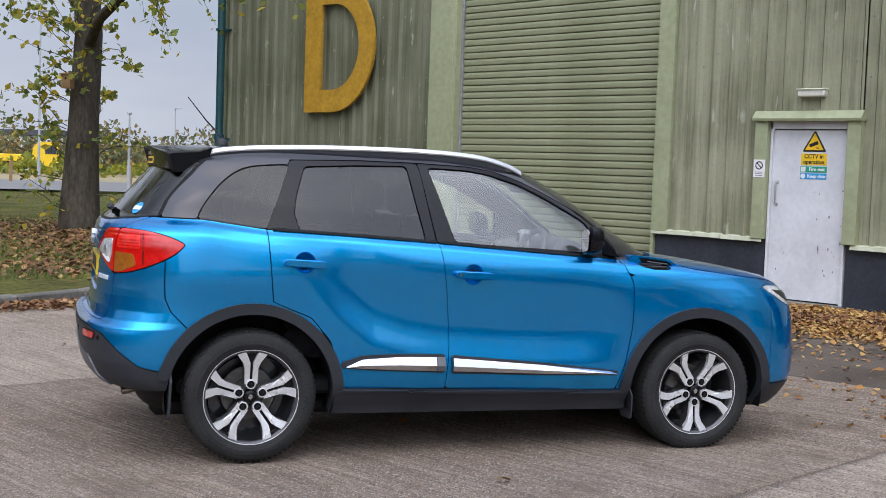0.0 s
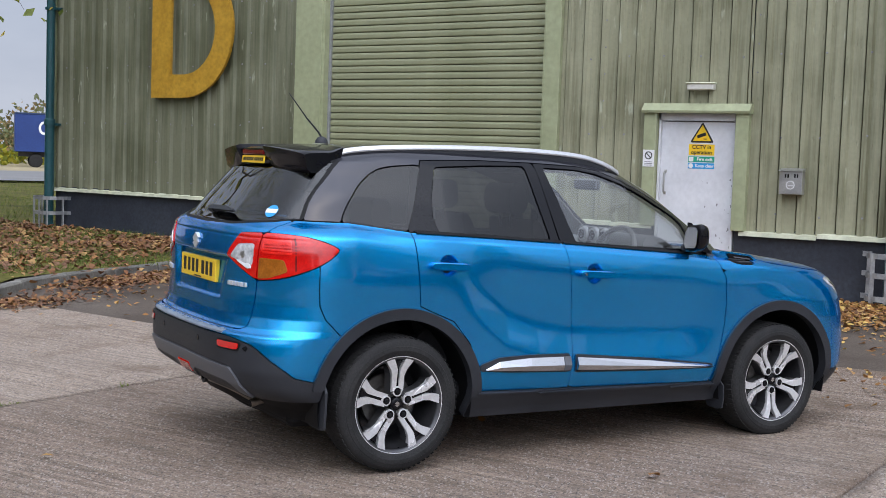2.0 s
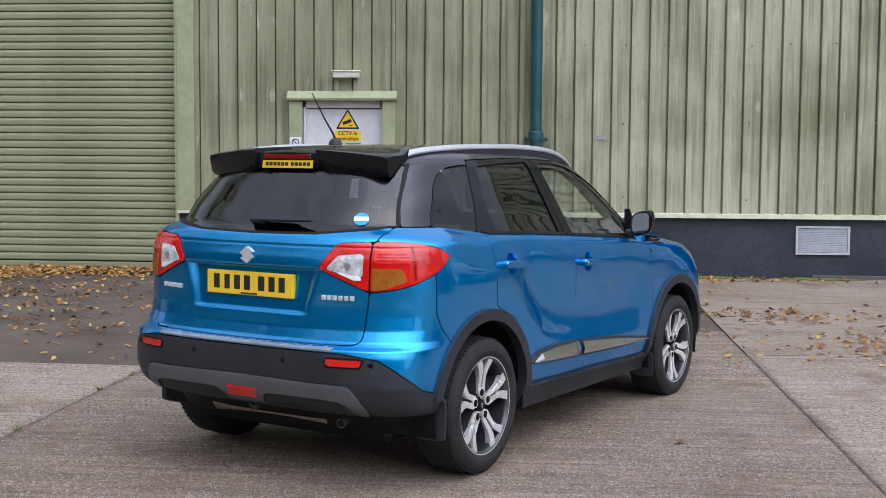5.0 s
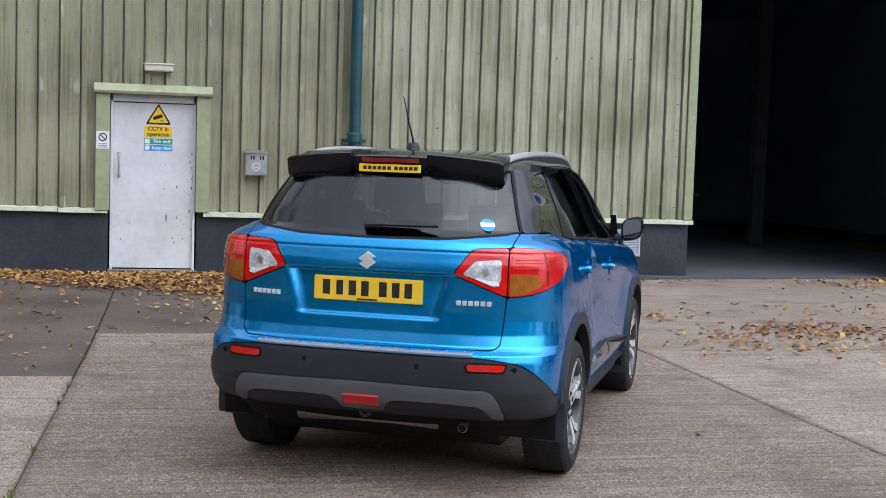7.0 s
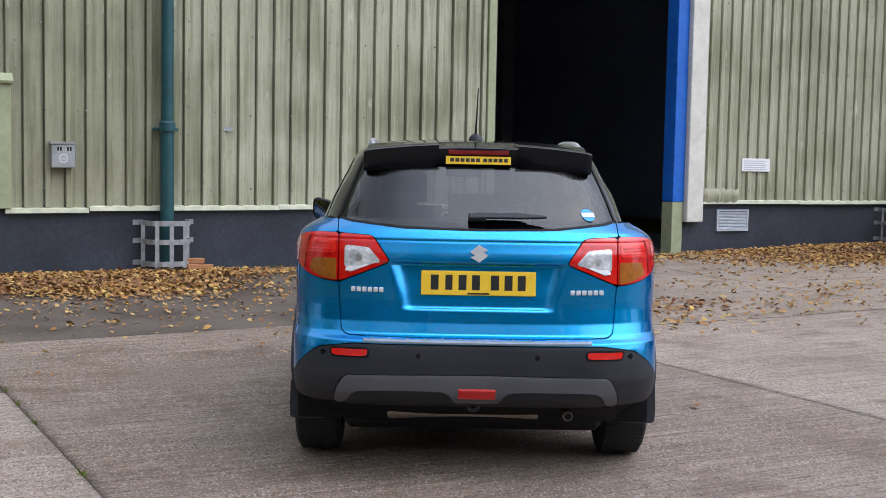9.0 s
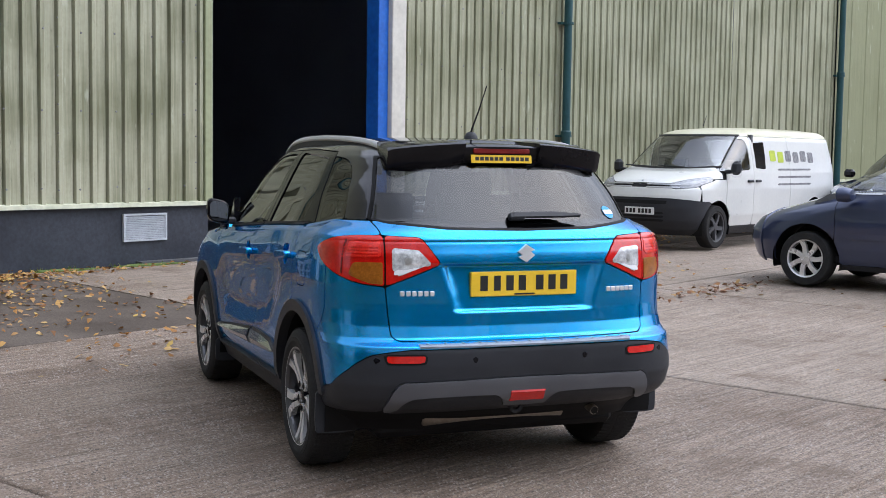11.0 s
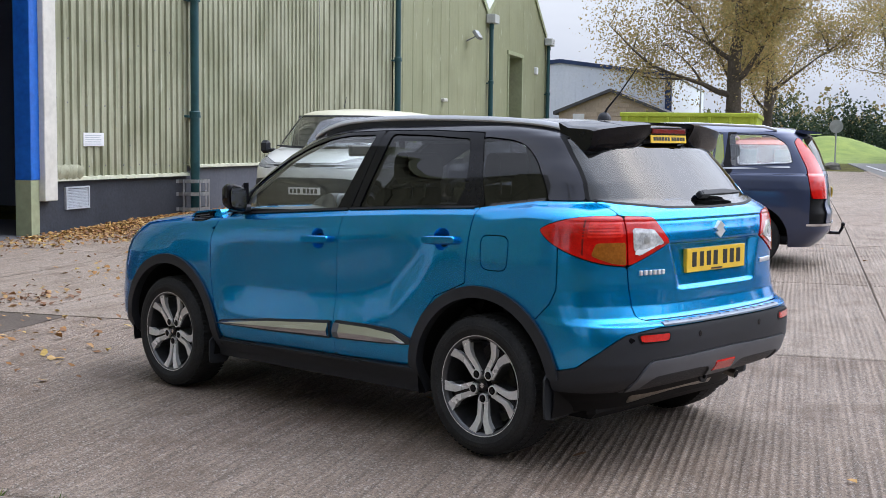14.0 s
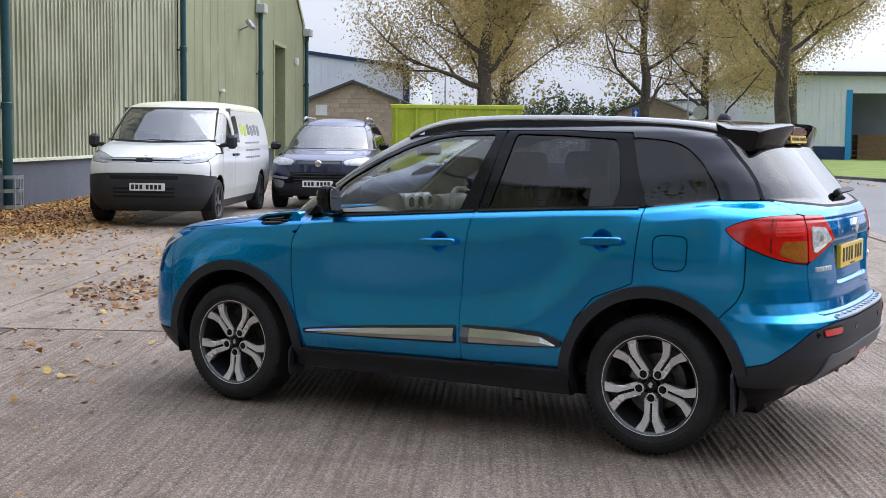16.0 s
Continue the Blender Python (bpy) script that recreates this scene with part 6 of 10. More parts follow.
t = thing("roll_on_skip", Matrix.Translation((30.0, 4.9, 0.14)), "lime green steel roll-on skip", "skip")
part("side", box(0, 6.0, 4.25, 4.4, 0.2, 2.3, 0.01), M["lime"], t)
part("side", box(0, 6.0, 0.0, 0.15, 0.2, 2.3, 0.01), M["lime"], t)
part("end", box(0, 0.12, 0.15, 4.25, 0.2, 2.3, 0.01), M["lime"], t)
part("end", box(5.9, 6.0, 0.15, 4.25, 0.2, 2.3, 0.01), M["lime"], t)
part("bottom", box(0, 6.0, 0, 4.4, 0.12, 0.2), M["lime"], t)
part("top_rail", box(-0.08, 0.16, -0.05, 4.45, 2.22, 2.36, 0.02), M["lime"], t)
part("top_rail", box(0.1, 6.05, -0.06, 0.1, 2.22, 2.36, 0.02), M["lime"], t)
for k in range(7):
    part("rib", box(-0.08, 0.0, 0.1 + 0.68 * k, 0.2 + 0.68 * k, 0.2, 2.22, 0.01), M["lime"], t)
part("runner", box(0.3, 5.8, 0.8, 1.0, -0.02, 0.12), M["slate"], t)
part("runner", box(0.3, 5.8, 3.4, 3.6, -0.02, 0.12), M["slate"], t)

t = thing("workshop_hangar", Matrix.Translation((69.0, -9.9, 0.05)) @ Matrix.Rotation(radians(-3), 4, "Z"), "pale blue workshop hangar with dark open doorway", "building")
part("front_wall", box(0, 0.3, -6.6, 0, 0.6, 5.5), M["grey_sheet"], t)
part("plinth", box(-0.05, 0.3, -6.6, 0, 0, 1.0), M["navy_trim"], t)
part("front_wall", box(0, 0.3, -14, -12.5, 0, 5.5), M["grey_sheet"], t)
part("front_wall", box(0, 0.3, -12.5, -6.6, 4.4, 5.5), M["grey_sheet"], t)
part("door_post", box(-0.1, 0.1, -6.85, -6.5, 0, 4.6), M["sign_blue"], t)
part("roof", box(-0.4, 20, -14.4, 0.4, 5.5, 5.75), M["slate"], t)
part("side_wall", box(0.3, 20, -0.3, 0, 0, 5.5), M["grey_sheet"], t)
part("inner_wall", box(8, 8.2, -14, -0.3, 0, 5.5), M["inside"], t)
part("inner_floor", box(0.3, 8, -14, -0.3, 0.0, 0.05), M["inside_floor"], t)
for k in range(14):
    part("rib", box(-0.03, 0, -0.4 - 0.45 * k, -0.34 - 0.45 * k, 0.65, 5.4), M["grey_sheet"], t)
t = thing("timber_stack", Matrix.Translation((72.5, -20.5, 0.1)), "stack of timber boards inside the workshop", "timber stack")
for k in range(5):
    part("board", box(-0.6, 0.6, -2.4, 2.4, 0.35 * k, 0.35 * k + 0.3, 0.01), M["timber"], t)
t = thing("office_building", Matrix.Translation((97.5, -14, 0.05)), "white office building with blue panels and steps", "building")
part("wall", box(0, 8, -7, 4.5, 0, 4.6), M["white"], t)
part("blue_panel", box(-0.08, 0, -1.5, 1.6, 2.6, 4.2), M["bluepost"], t)
part("blue_panel", box(-0.08, 0, 2.2, 4.2, 0.4, 2.2), M["bluepost"], t)
part("window", box(-0.10, 0, -1.3, 1.4, 1.9, 2.5), M["plinth"], t)
part("canopy", box(-1.2, 0, -2.2, 4.6, 2.5, 2.65), M["grille"], t)
part("roof", box(-0.2, 8.2, -7.2, 4.7, 4.6, 4.8), M["slate"], t)
rl = part("handrail", join(tube([(-2.2, -1.8, 0.9), (-0.6, -1.8, 1.7), (-0.1, -1.8, 1.7)], 0.04, 6), tube([(-2.2, -1.8, 0), (-2.2, -1.8, 0.9)], 0.04, 6), tube([(-1.0, -1.8, 0), (-1.0, -1.8, 1.5)], 0.04, 6)), M["galv"], t)


def sign_post(x, y, z, shape, label, h=3.0):
    t = thing("road_sign", Matrix.Translation((x, y, z)), label, "road sign", "road signs")
    part("post", tube([(0, 0, -0.05), (0, 0, h)], 0.045, 8), M["lamp_grey"], t)
    if shape == "exit":
        p = part("plate", box(-0.07, -0.05, -0.48, 0.48, 2.05, 2.6, 0.01), M["navy_sign"], t, "blue exit sign")
        writing("lettering", "EXIT", 0.40, Matrix.Translation((-0.075, 0, 2.32)) @ Matrix.Rotation(radians(-90), 4, "Z") @ Matrix.Rotation(radians(90), 4, "X"), M["white"], p, 0.004)
        q = part("plate", box(-0.07, -0.05, -0.25, 0.25, 2.66, 3.3, 0.01), M["navy_sign"], t, "blue arrow sign")
        part("arrow", join(box(-0.078, -0.071, -0.05, 0.05, 2.72, 3.05), slab([(-0.16, 3.0), (0.16, 3.0), (0, 3.24)], -0.078, -0.071, "x")), M["white"], q)
    else:
        part("disc", lathe([(0.0005, -0.06), (0.42, -0.06), (0.42, -0.045), (0.0005, -0.045)], 28, "x"), M["lamp_grey"], t).location.z = h - 0.3
    return t


sign_post(73.0, -3.5, 0.08, "exit", "blue exit sign on a grey post", 3.3)
sign_post(62.8, -6.2, 0.08, "round", "round sign on a grey post seen from behind", 3.2)
sign_post(70.0, 1.4, 0.08, "round", "round sign on a grey post seen from behind", 2.9)
lamp_post(77.6, -7.7, 5.7, "pale street lamp beside the estate road", 0.6, 0.05)
lamp_post(54.4, 8.6, 4.6, "thin pale lamp post in the yard", 0.2, 0.05)
for x, y, s, sd in ((57.6, -6.3, 0.75, 1), (72.0, -9.3, 0.6, 2), (64.0, -0.9 + 2.6, 0.4, 3)):
    rng = np.random.default_rng(sd)
    bm = bmesh.new()
    bmesh.ops.create_icosphere(bm, subdivisions=3, radius=s)
    for v in bm.verts:
        n = noise.noise(v.co * 1.6 / s + Vector((sd, 0, 0)))
        v.co = Vector((v.co.x * 1.1, v.co.y * 1.25, v.co.z * 0.8)) * (1 + 0.28 * n)
    me = bpy.data.meshes.new("boulder")
    bm.to_mesh(me)
    bm.free()
    me.materials.append(M["kerb"])
    o = new("boulder", me)
    o.location = (x, y, s * 0.45)
    tagged(o, "grey boulder at the roadside grass", "boulder", "boulders")
rng = np.random.default_rng(9)
bank("shrub", mound_points(rng, 44.9, -7.3, 1.5, 1.3, 1.9, 900, 0.1), 0.16, "lime_leaf", "leafy shoots round the foot of a tree", "shrub", 33)
pts = [mound_points(rng, 128 + rng.uniform(-8, 8), -12 + 2.2 * k, 3, 2.5, rng.uniform(4.5, 8.5), 1300) for k in range(17)]
bank("conifer_belt", np.concatenate(pts), 0.36, "pine_leaf", "dark conifer belt far beyond the road", "conifers", 34)
pts = [mound_points(rng, 150 + rng.uniform(-8, 8), -70 + 5 * k, 5, 4, rng.uniform(6, 11), 900) for k in range(34)]
bank("far_wood_east", np.concatenate(pts), 0.55, "hedge_leaf", "distant autumn wood behind the estate", "wood", 35)
# grassy bank beside the junction
gxm, gym = np.linspace(88, 125, 30), np.linspace(-6, 14, 24)
GX, GY = np.meshgrid(gxm, gym)
GZ = 2.3 * np.exp(-((GX - 106) / 9) ** 2) * np.exp(-((GY - 1) / 5.5) ** 2) + 0.08
n_, m_ = len(gxm), len(gym)
mound = part("grass_bank", ([tuple(p) for p in np.stack([GX, GY, GZ], -1).reshape(-1, 3)], [(j * n_ + i, j * n_ + i + 1, (j + 1) * n_ + i + 1, (j + 1) * n_ + i) for j in range(m_ - 1) for i in range(n_ - 1)]), M["lush"], None, "bright green grassy bank beside the junction", smooth=180, fix=False)
tagged(mound, category="grass bank", kind="structure")
# white markings at the junction
marks = thing("road_marking", Matrix(), "white painted junction dashes and arrow", "road marking", kind="structure")
for k in range(12):
    part("dash", box(58 + 1.6 * k, 58.9 + 1.6 * k, -0.95, -0.75, 0.139, 0.146), M["white"], marks)
for k in range(9):
    part("dash", box(60.0, 60.5, -6.0 + 0.58 * k, -5.65 + 0.58 * k, 0.139, 0.146), M["white"], marks)
part("arrow", slab([(66, -2.6), (69, -2.6), (69, -2.2), (70.5, -2.9), (69, -3.6), (69, -3.2), (66, -3.2)], 0.139, 0.146, "z"), M["white"], marks)

# ---- body shells: an outline at every height, cut into panels along drawn lines ----
def interp(x, table):
    t = np.asarray(table, float)
    return np.interp(x, t[:, 0], t[:, 1])


def sdf(poly, A, B):
    """Signed distance in the plane to a closed outline: negative inside."""
    A, B = np.asarray(A, float), np.asarray(B, float)
    d = np.full(A.shape, 1e9)
    inside = np.zeros(A.shape, bool)
    n = len(poly)
    for i in range(n):
        (x0, y0), (x1, y1) = poly[i], poly[(i + 1) % n]
        ex, ey = x1 - x0, y1 - y0
        L = ex * ex + ey * ey + 1e-12
        t = np.clip(((A - x0) * ex + (B - y0) * ey) / L, 0, 1)
        d = np.minimum(d, (A - x0 - t * ex) ** 2 + (B - y0 - t * ey) ** 2)
        c = (y0 > B) != (y1 > B)
        with np.errstate(divide="ignore", invalid="ignore"):
            xi = ex * (B - y0) / (ey if ey else 1e-12) + x0
        inside ^= c & (A < xi)
    d = np.sqrt(d)
    return np.where(inside, -d, d)


def cut(S, d):
    """The part of the surface S = (V, F) where d, given at its vertices, is negative."""
    V, F = S
    d = np.where(np.abs(d) < 1e-7, -1e-7, d)
    s = d[F] < 0
    full = s.all(1)
    some = s.any(1) & ~full
    out = [tuple(f) for f in F[full]]
    pts, edge = list(map(tuple, V)), {}
    for f in F[some]:
        poly = []
        for a, b in zip(f, np.roll(f, -1)):
            if a == b:
                continue
            if d[a] < 0:
                poly.append(a)
            if (d[a] < 0) != (d[b] < 0):
                k = (min(a, b), max(a, b))
                if k not in edge:
                    t = d[k[0]] / (d[k[0]] - d[k[1]])
                    edge[k] = len(pts)
                    pts.append(tuple(V[k[0]] + (V[k[1]] - V[k[0]]) * t))
                poly.append(edge[k])
        if len(poly) >= 3:
            out.append(tuple(poly))
    used = sorted({i for f in out for i in f})
    remap = {i: k for k, i in enumerate(used)}
    return [pts[i] for i in used], [tuple(remap[i] for i in f) for f in out]


def normals(V, F):
    """Area-weighted normals at the vertices."""
    V = np.asarray(V, float)
    N = np.zeros_like(V)
    for k in {len(f) for f in F}:
        G_ = np.array([f for f in F if len(f) == k])
        P = V[G_]
        n = np.cross(P[:, 2] - P[:, 0], P[:, 3] - P[:, 1]) if k > 3 else np.cross(P[:, 1] - P[:, 0], P[:, 2] - P[:, 0])
        for c in range(k):
            np.add.at(N, G_[:, c], n)
    return N / (np.linalg.norm(N, axis=1)[:, None] + 1e-12)


def plate(shape, out=0.0, thick=0.012, rim=True):
    """Gives a cut panel an offset and a turned-in edge."""
    V, F = shape
    if not F:
        return shape
    N = normals(V, F)
    V = np.asarray(V, float) + N * out
    if not rim:
        return [tuple(p) for p in V], F
    cnt = {}
    for f in F:
        for a, b in zip(f, f[1:] + f[:1]):
            k = (min(a, b), max(a, b))
            cnt[k] = (cnt.get(k, (0,))[0] + 1, (a, b))
    P = [tuple(p) for p in V]
    Q = list(F)
    r = min(0.003, thick * 0.3)
    for k, (c, (a, b)) in cnt.items():
        if c == 1:
            n = len(P)
            P += [P[a], P[b], tuple(V[b] - N[b] * thick), tuple(V[a] - N[a] * thick)]
            Q.append((n + 1, n, n + 3, n + 2))
    return P, Q


def loft(levels, xrear, xfront, wide, shift, rear_arc, front_arc, na=34, ns=190, rear_n=None, front_n=None):
    """Closed outlines at each level v, joined to one surface. Returns V, F and v at each vertex."""
    rows, vs = [], []
    for v in levels:
        zr, zf = v + shift(-2.0, v), v + shift(1.6, v)
        xr, xf = xrear(zr), xfront(zf)
        ar, af = rear_arc(v), front_arc(v)
        nr, nf = rear_n(v), front_n(v)
        length = xf - xr
        if ar + af > 0.96 * length:
            k = 0.96 * length / (ar + af)
            ar, af = ar * k, af * k
        th = np.linspace(0, math.pi / 2, na)[:-1]
        n1 = (na - 1) // 2 + 1
        first = np.arcsin(np.linspace(0, 0.85, n1) ** (nr / 2))
        tr = np.concatenate([first, np.linspace(first[-1], math.pi / 2, na - n1)[1:-1], [math.pi / 2 * 0.9985]])
        c, s = np.cos(tr), np.sin(tr)
        x1 = xr + ar - ar * c ** (2 / nr)
        e1 = s ** (2 / nr)
        x2 = np.linspace(xr + ar, xf - af, ns)
        x3 = (xf - af) + af * np.cos(th[::-1]) ** (2 / nf)
        e3 = np.sin(th[::-1]) ** (2 / nf)
        x = np.concatenate([x1, x2, x3])
        y = wide(x, v) * np.concatenate([e1, np.ones(ns), e3])
        z = v + shift(x, v)
        half = np.stack([x, y, z], 1)
        full = np.concatenate([half, (half * [1, -1, 1])[1:-1][::-1]])
        rows.append(full)
        vs.append(np.full(len(full), v))
    R = np.array(rows)
    k, m = R.shape[:2]
    idx = np.arange(k * m).reshape(k, m)
    nxt = np.roll(idx, -1, axis=1)
    # outward facing: up the levels, round from the rear over the left side
    F = np.stack([idx[:-1], idx[1:], nxt[1:], nxt[:-1]], -1).reshape(-1, 4)
    return R.reshape(-1, 3), F, np.concatenate(vs)


# ---- the blue car ----
BELT = 1.12
belt_z = lambda x: interp(x, [(-2.1, 1.214), (-1.5, 1.208), (-1.17, 1.168), (-0.7, 1.148), (-0.28, 1.126), (0.3, 1.09), (0.77, 1.062), (1.0, 1.068), (1.15, 1.074), (2.2, 1.074)])


def car_shift(x, v):
    b = smoothstep(0.72, 1.02, v) * (1 - smoothstep(1.22, 1.46, v))
    return (belt_z(x) - BELT) * b


XREAR = [(0.20, -1.76), (0.28, -1.80), (0.34, -1.88), (0.385, -1.98), (0.43, -2.025), (0.50, -2.05), (0.58, -2.063), (0.64, -2.066), (0.668, -2.062), (0.682, -2.035),
         (0.70, -2.012), (0.75, -2.0), (0.85, -1.995), (1.0, -1.993), (1.07, -1.99), (1.13, -1.98), (1.165, -1.962), (1.19, -1.93), (1.21, -1.908), (1.46, -1.70), (1.50, -1.66),
         (1.545, -1.58), (1.575, -1.45), (1.595, -1.25), (1.603, -1.05), (1.607, -0.85)]
XFRONT = [(0.20, 1.93), (0.28, 2.02), (0.40, 2.085), (0.55, 2.10), (0.70, 2.095), (0.80, 2.075), (0.87, 2.04), (0.92, 1.985), (0.95, 1.925), (0.972, 1.86), (0.995, 1.745), (1.02, 1.60), (1.044, 1.43), (1.062, 1.28),
          (1.073, 1.20), (1.083, 1.16), (1.10, 1.125), (1.116, 1.10), (1.249, 0.875), (1.399, 0.63), (1.50, 0.43), (1.54, 0.32), (1.57, 0.16), (1.59, -0.02), (1.602, -0.30), (1.607, -0.55)]
WLOW = [(0.20, 0.77), (0.28, 0.80), (0.34, 0.835), (0.40, 0.856), (0.5, 0.866), (0.6, 0.868), (0.8, 0.868), (0.9, 0.868), (0.93, 0.868), (0.95, 0.8676), (0.97, 0.8664), (0.99, 0.8644), (1.01, 0.8616), (1.03, 0.858), (1.05, 0.8537), (1.08, 0.8456), (1.12, 0.832)]
WTOP = [(1.12, 0.805), (1.2, 0.770), (1.3, 0.727), (1.4, 0.685), (1.46, 0.657), (1.50, 0.635), (1.53, 0.612), (1.555, 0.578), (1.575, 0.53), (1.59, 0.46), (1.60, 0.36), (1.607, 0.22)]
SCOOP = [(-1.1, 1.05), (-0.95, 0.95), (-0.82, 0.826), (-0.64, 0.69), (-0.45, 0.63), (-0.25, 0.60), (0.05, 0.582), (0.9, 0.572)]


def car_wide(x, v):
    x = np.asarray(x, float)
    if v <= BELT:
        w = interp(v, WLOW) - 0.022 * smoothstep(BELT - 0.035, BELT, v) + 0 * x
        z = v + car_shift(x, v)
        fade = smoothstep(-1.12, -0.62, x) * (1 - smoothstep(0.50, 0.86, x))
        zc = interp(x, SCOOP)
        d = z - zc
        # hollow above the swooping crease, filling out again towards the shoulder
        w = w - 0.027 * fade * smoothstep(-0.12, 0.10, d) * (1 - smoothstep(0.095, 0.44, d)) + 0.003 * fade * np.exp(-((d + 0.10) / 0.06) ** 2)
        # shoulder muscle over the rear wheel and tuck behind the front one
        w = w + 0.010 * np.exp(-((x + 1.35) / 0.4) ** 2 - ((z - 0.92) / 0.10) ** 2)
        w = w - 0.012 * smoothstep(0.9, 1.5, x) * smoothstep(0.8, 1.0, v)
        w = w - 0.062 * float(smoothstep(1.04, BELT, v)) * (1 - smoothstep(-1.65, -1.05, x))
    else:
        w = interp(v, WTOP) + 0 * x
        w = w - (0.085 - 0.03 * float(smoothstep(BELT, 1.5, v))) * (1 - smoothstep(-1.62, -0.85, x))
    return w


levels = np.concatenate([np.linspace(0.22, 0.64, 30), np.linspace(0.65, 0.72, 18)[:-1], np.linspace(0.72, 1.118, 92), np.linspace(1.122, 1.50, 34), np.linspace(1.508, 1.59, 12), [1.597, 1.602, 1.605, 1.607]])
arcR = lambda v: float(interp(v, [(0.2, 0.38), (0.5, 0.46), (0.66, 0.5), (0.75, 0.52), (0.95, 0.52), (1.12, 0.50), (1.2, 0.43), (1.5, 0.4), (1.6, 0.5)]))
powR = lambda v: float(interp(v, [(0.2, 3.4), (0.5, 3.8), (0.66, 3.4), (0.8, 3.1), (1.0, 3.0), (1.12, 2.95), (1.2, 3.0), (1.5, 3.2), (1.6, 2.4)]))
arcF = lambda v: float(interp(v, [(0.2, 0.55), (0.6, 0.68), (0.85, 0.75), (0.95, 0.85), (1.0, 1.0), (1.06, 0.98), (1.10, 0.80), (1.14, 0.55), (1.2, 0.5), (1.5, 0.5), (1.6, 0.6)]))
powF = lambda v: float(interp(v, [(0.2, 3.2), (0.85, 3.0), (0.95, 3.2), (1.0, 3.6), (1.04, 4.0), (1.07, 3.4), (1.10, 2.4), (1.14, 2.1), (1.2, 2.3), (1.5, 2.5), (1.6, 2.2)]))
SV, SF, SL = loft(levels, lambda z: float(interp(z, XREAR)), lambda z: float(interp(z, XFRONT)), car_wide, car_shift, arcR, arcF, na=90, ns=210, rear_n=powR, front_n=powF)
# sunken number-plate bay in the tailgate, and a crease from lamp to lamp
rear = SV[:, 0] < -1.7
bay = (1 - smoothstep(-0.045, 0.0, np.abs(SV[:, 1]) - np.interp(SV[:, 2], [0.806, 1.024], [0.345, 0.405]))) * smoothstep(0.806, 0.822, SV[:, 2]) * (1 - smoothstep(1.014, 1.024, SV[:, 2]))
SV[:, 0] += np.where(rear, (0.016 + 0.016 * smoothstep(0.80, 1.02, SV[:, 2])) * bay, 0)
lip = smoothstep(1.020, 1.026, SV[:, 2]) * (1 - smoothstep(1.03, 1.115, SV[:, 2])) * (1 - smoothstep(0.40, 0.62, np.abs(SV[:, 1])))
SV[:, 0] += np.where(rear, -0.006 * lip, 0)
SV[:, 0] += np.where(rear & (SV[:, 2] < 1.2), 0.003 * np.exp(-((SV[:, 2] - 1.122) / 0.006) ** 2), 0)
S = (SV, SF)
X, Y, Z = SV.T
AY, Q = np.abs(Y), SL - BELT
GAP = 0.0017
wheelcut = np.minimum(np.hypot(X - 1.25, Z - 0.334), np.hypot(X + 1.25, Z - 0.334))
ARCH_IN, ARCH_OUT = 0.415, 0.474
below_belt, above_belt = Q + 0.001, -(Q - 0.001)
FAR = 9.0

front_edge = [(0.757, 1.09), (0.775, 1.03), (0.822, 0.94), (0.83, 0.80), (0.827, 0.69), (0.80, 0.52), (0.755, 0.36), (0.74, 0.30)]
mid_edge = [(-0.30, 1.16), (-0.275, 1.05), (-0.245, 0.863), (-0.226, 0.70), (-0.222, 0.60), (-0.234, 0.375), (-0.236, 0.30)]
back_edge = [(-1.195, 1.20), (-1.18, 1.05), (-1.166, 0.907), (-1.156, 0.815), (-1.10, 0.79), (-0.96, 0.735), (-0.86, 0.62), (-0.81, 0.48), (-0.80, 0.36), (-0.80, 0.30)]
d_front_door = sdf(front_edge + mid_edge[::-1], X, Z)
d_rear_door = sdf(mid_edge + back_edge[::-1], X, Z)
sill_line = [(-2.5, -1), (2.5, -1), (2.5, 0.345), (0.83, 0.345), (-0.82, 0.372), (-2.5, 0.372)]
d_sill = sdf(sill_line, X, Z)
lamp_side = chaikin([(-2.3, 1.148), (-1.90, 1.148), (-1.80, 1.147), (-1.70, 1.132), (-1.60, 1.094), (-1.60, 1.074), (-1.665, 1.02), (-1.765, 0.972), (-1.86, 0.935), (-1.95, 0.92), (-2.3, 0.92)], 2)
d_lamp_out = np.maximum(sdf(lamp_side, X, Z), np.maximum(0.6435 - AY, X + 1.3))
lamp_in = fillet([(0.70, 1.150), (0.485, 1.140), (0.404, 1.024), (0.66, 0.918), (0.70, 0.905)], 0.02)
d_lamp_in = np.maximum(np.maximum(sdf(lamp_in, AY, Z), AY - 0.640), X + 1.5)
d_tail_rect = np.maximum(sdf(chaikin([(-1.5, 0.686), (0.575, 0.686), (0.622, 0.70), (0.628, 0.75), (0.642, 0.93), (0.646, 1.15), (0.668, 1.26), (-1.5, 1.26)], 1), AY, Z), X + 1.5)
rear_win_edge = [(-1.5, 1.172), (0.0, 1.172), (0.35, 1.178), (0.60, 1.202), (0.658, 1.216), (0.608, 1.36), (0.556, 1.50), (-1.5, 1.50)]
d_rear_win = np.maximum(sdf(rear_win_edge, AY, Z), X + 1.4)
bump_line = [(-2.6, 0.655), (-2.03, 0.655), (-1.97, 0.63), (-1.90, 0.56), (-1.80, 0.485), (-1.70, 0.462), (-1.55, 0.452), (-1.55, -1), (-2.6, -1)]
d_bump_black = np.maximum(sdf(bump_line, X, Z), X + 1.56)
seam = [(-1.688, 1.3), (-1.690, 0.90), (-1.685, 0.82), (-1.655, 0.755), (-1.60, 0.70), (-1.50, 0.60)]
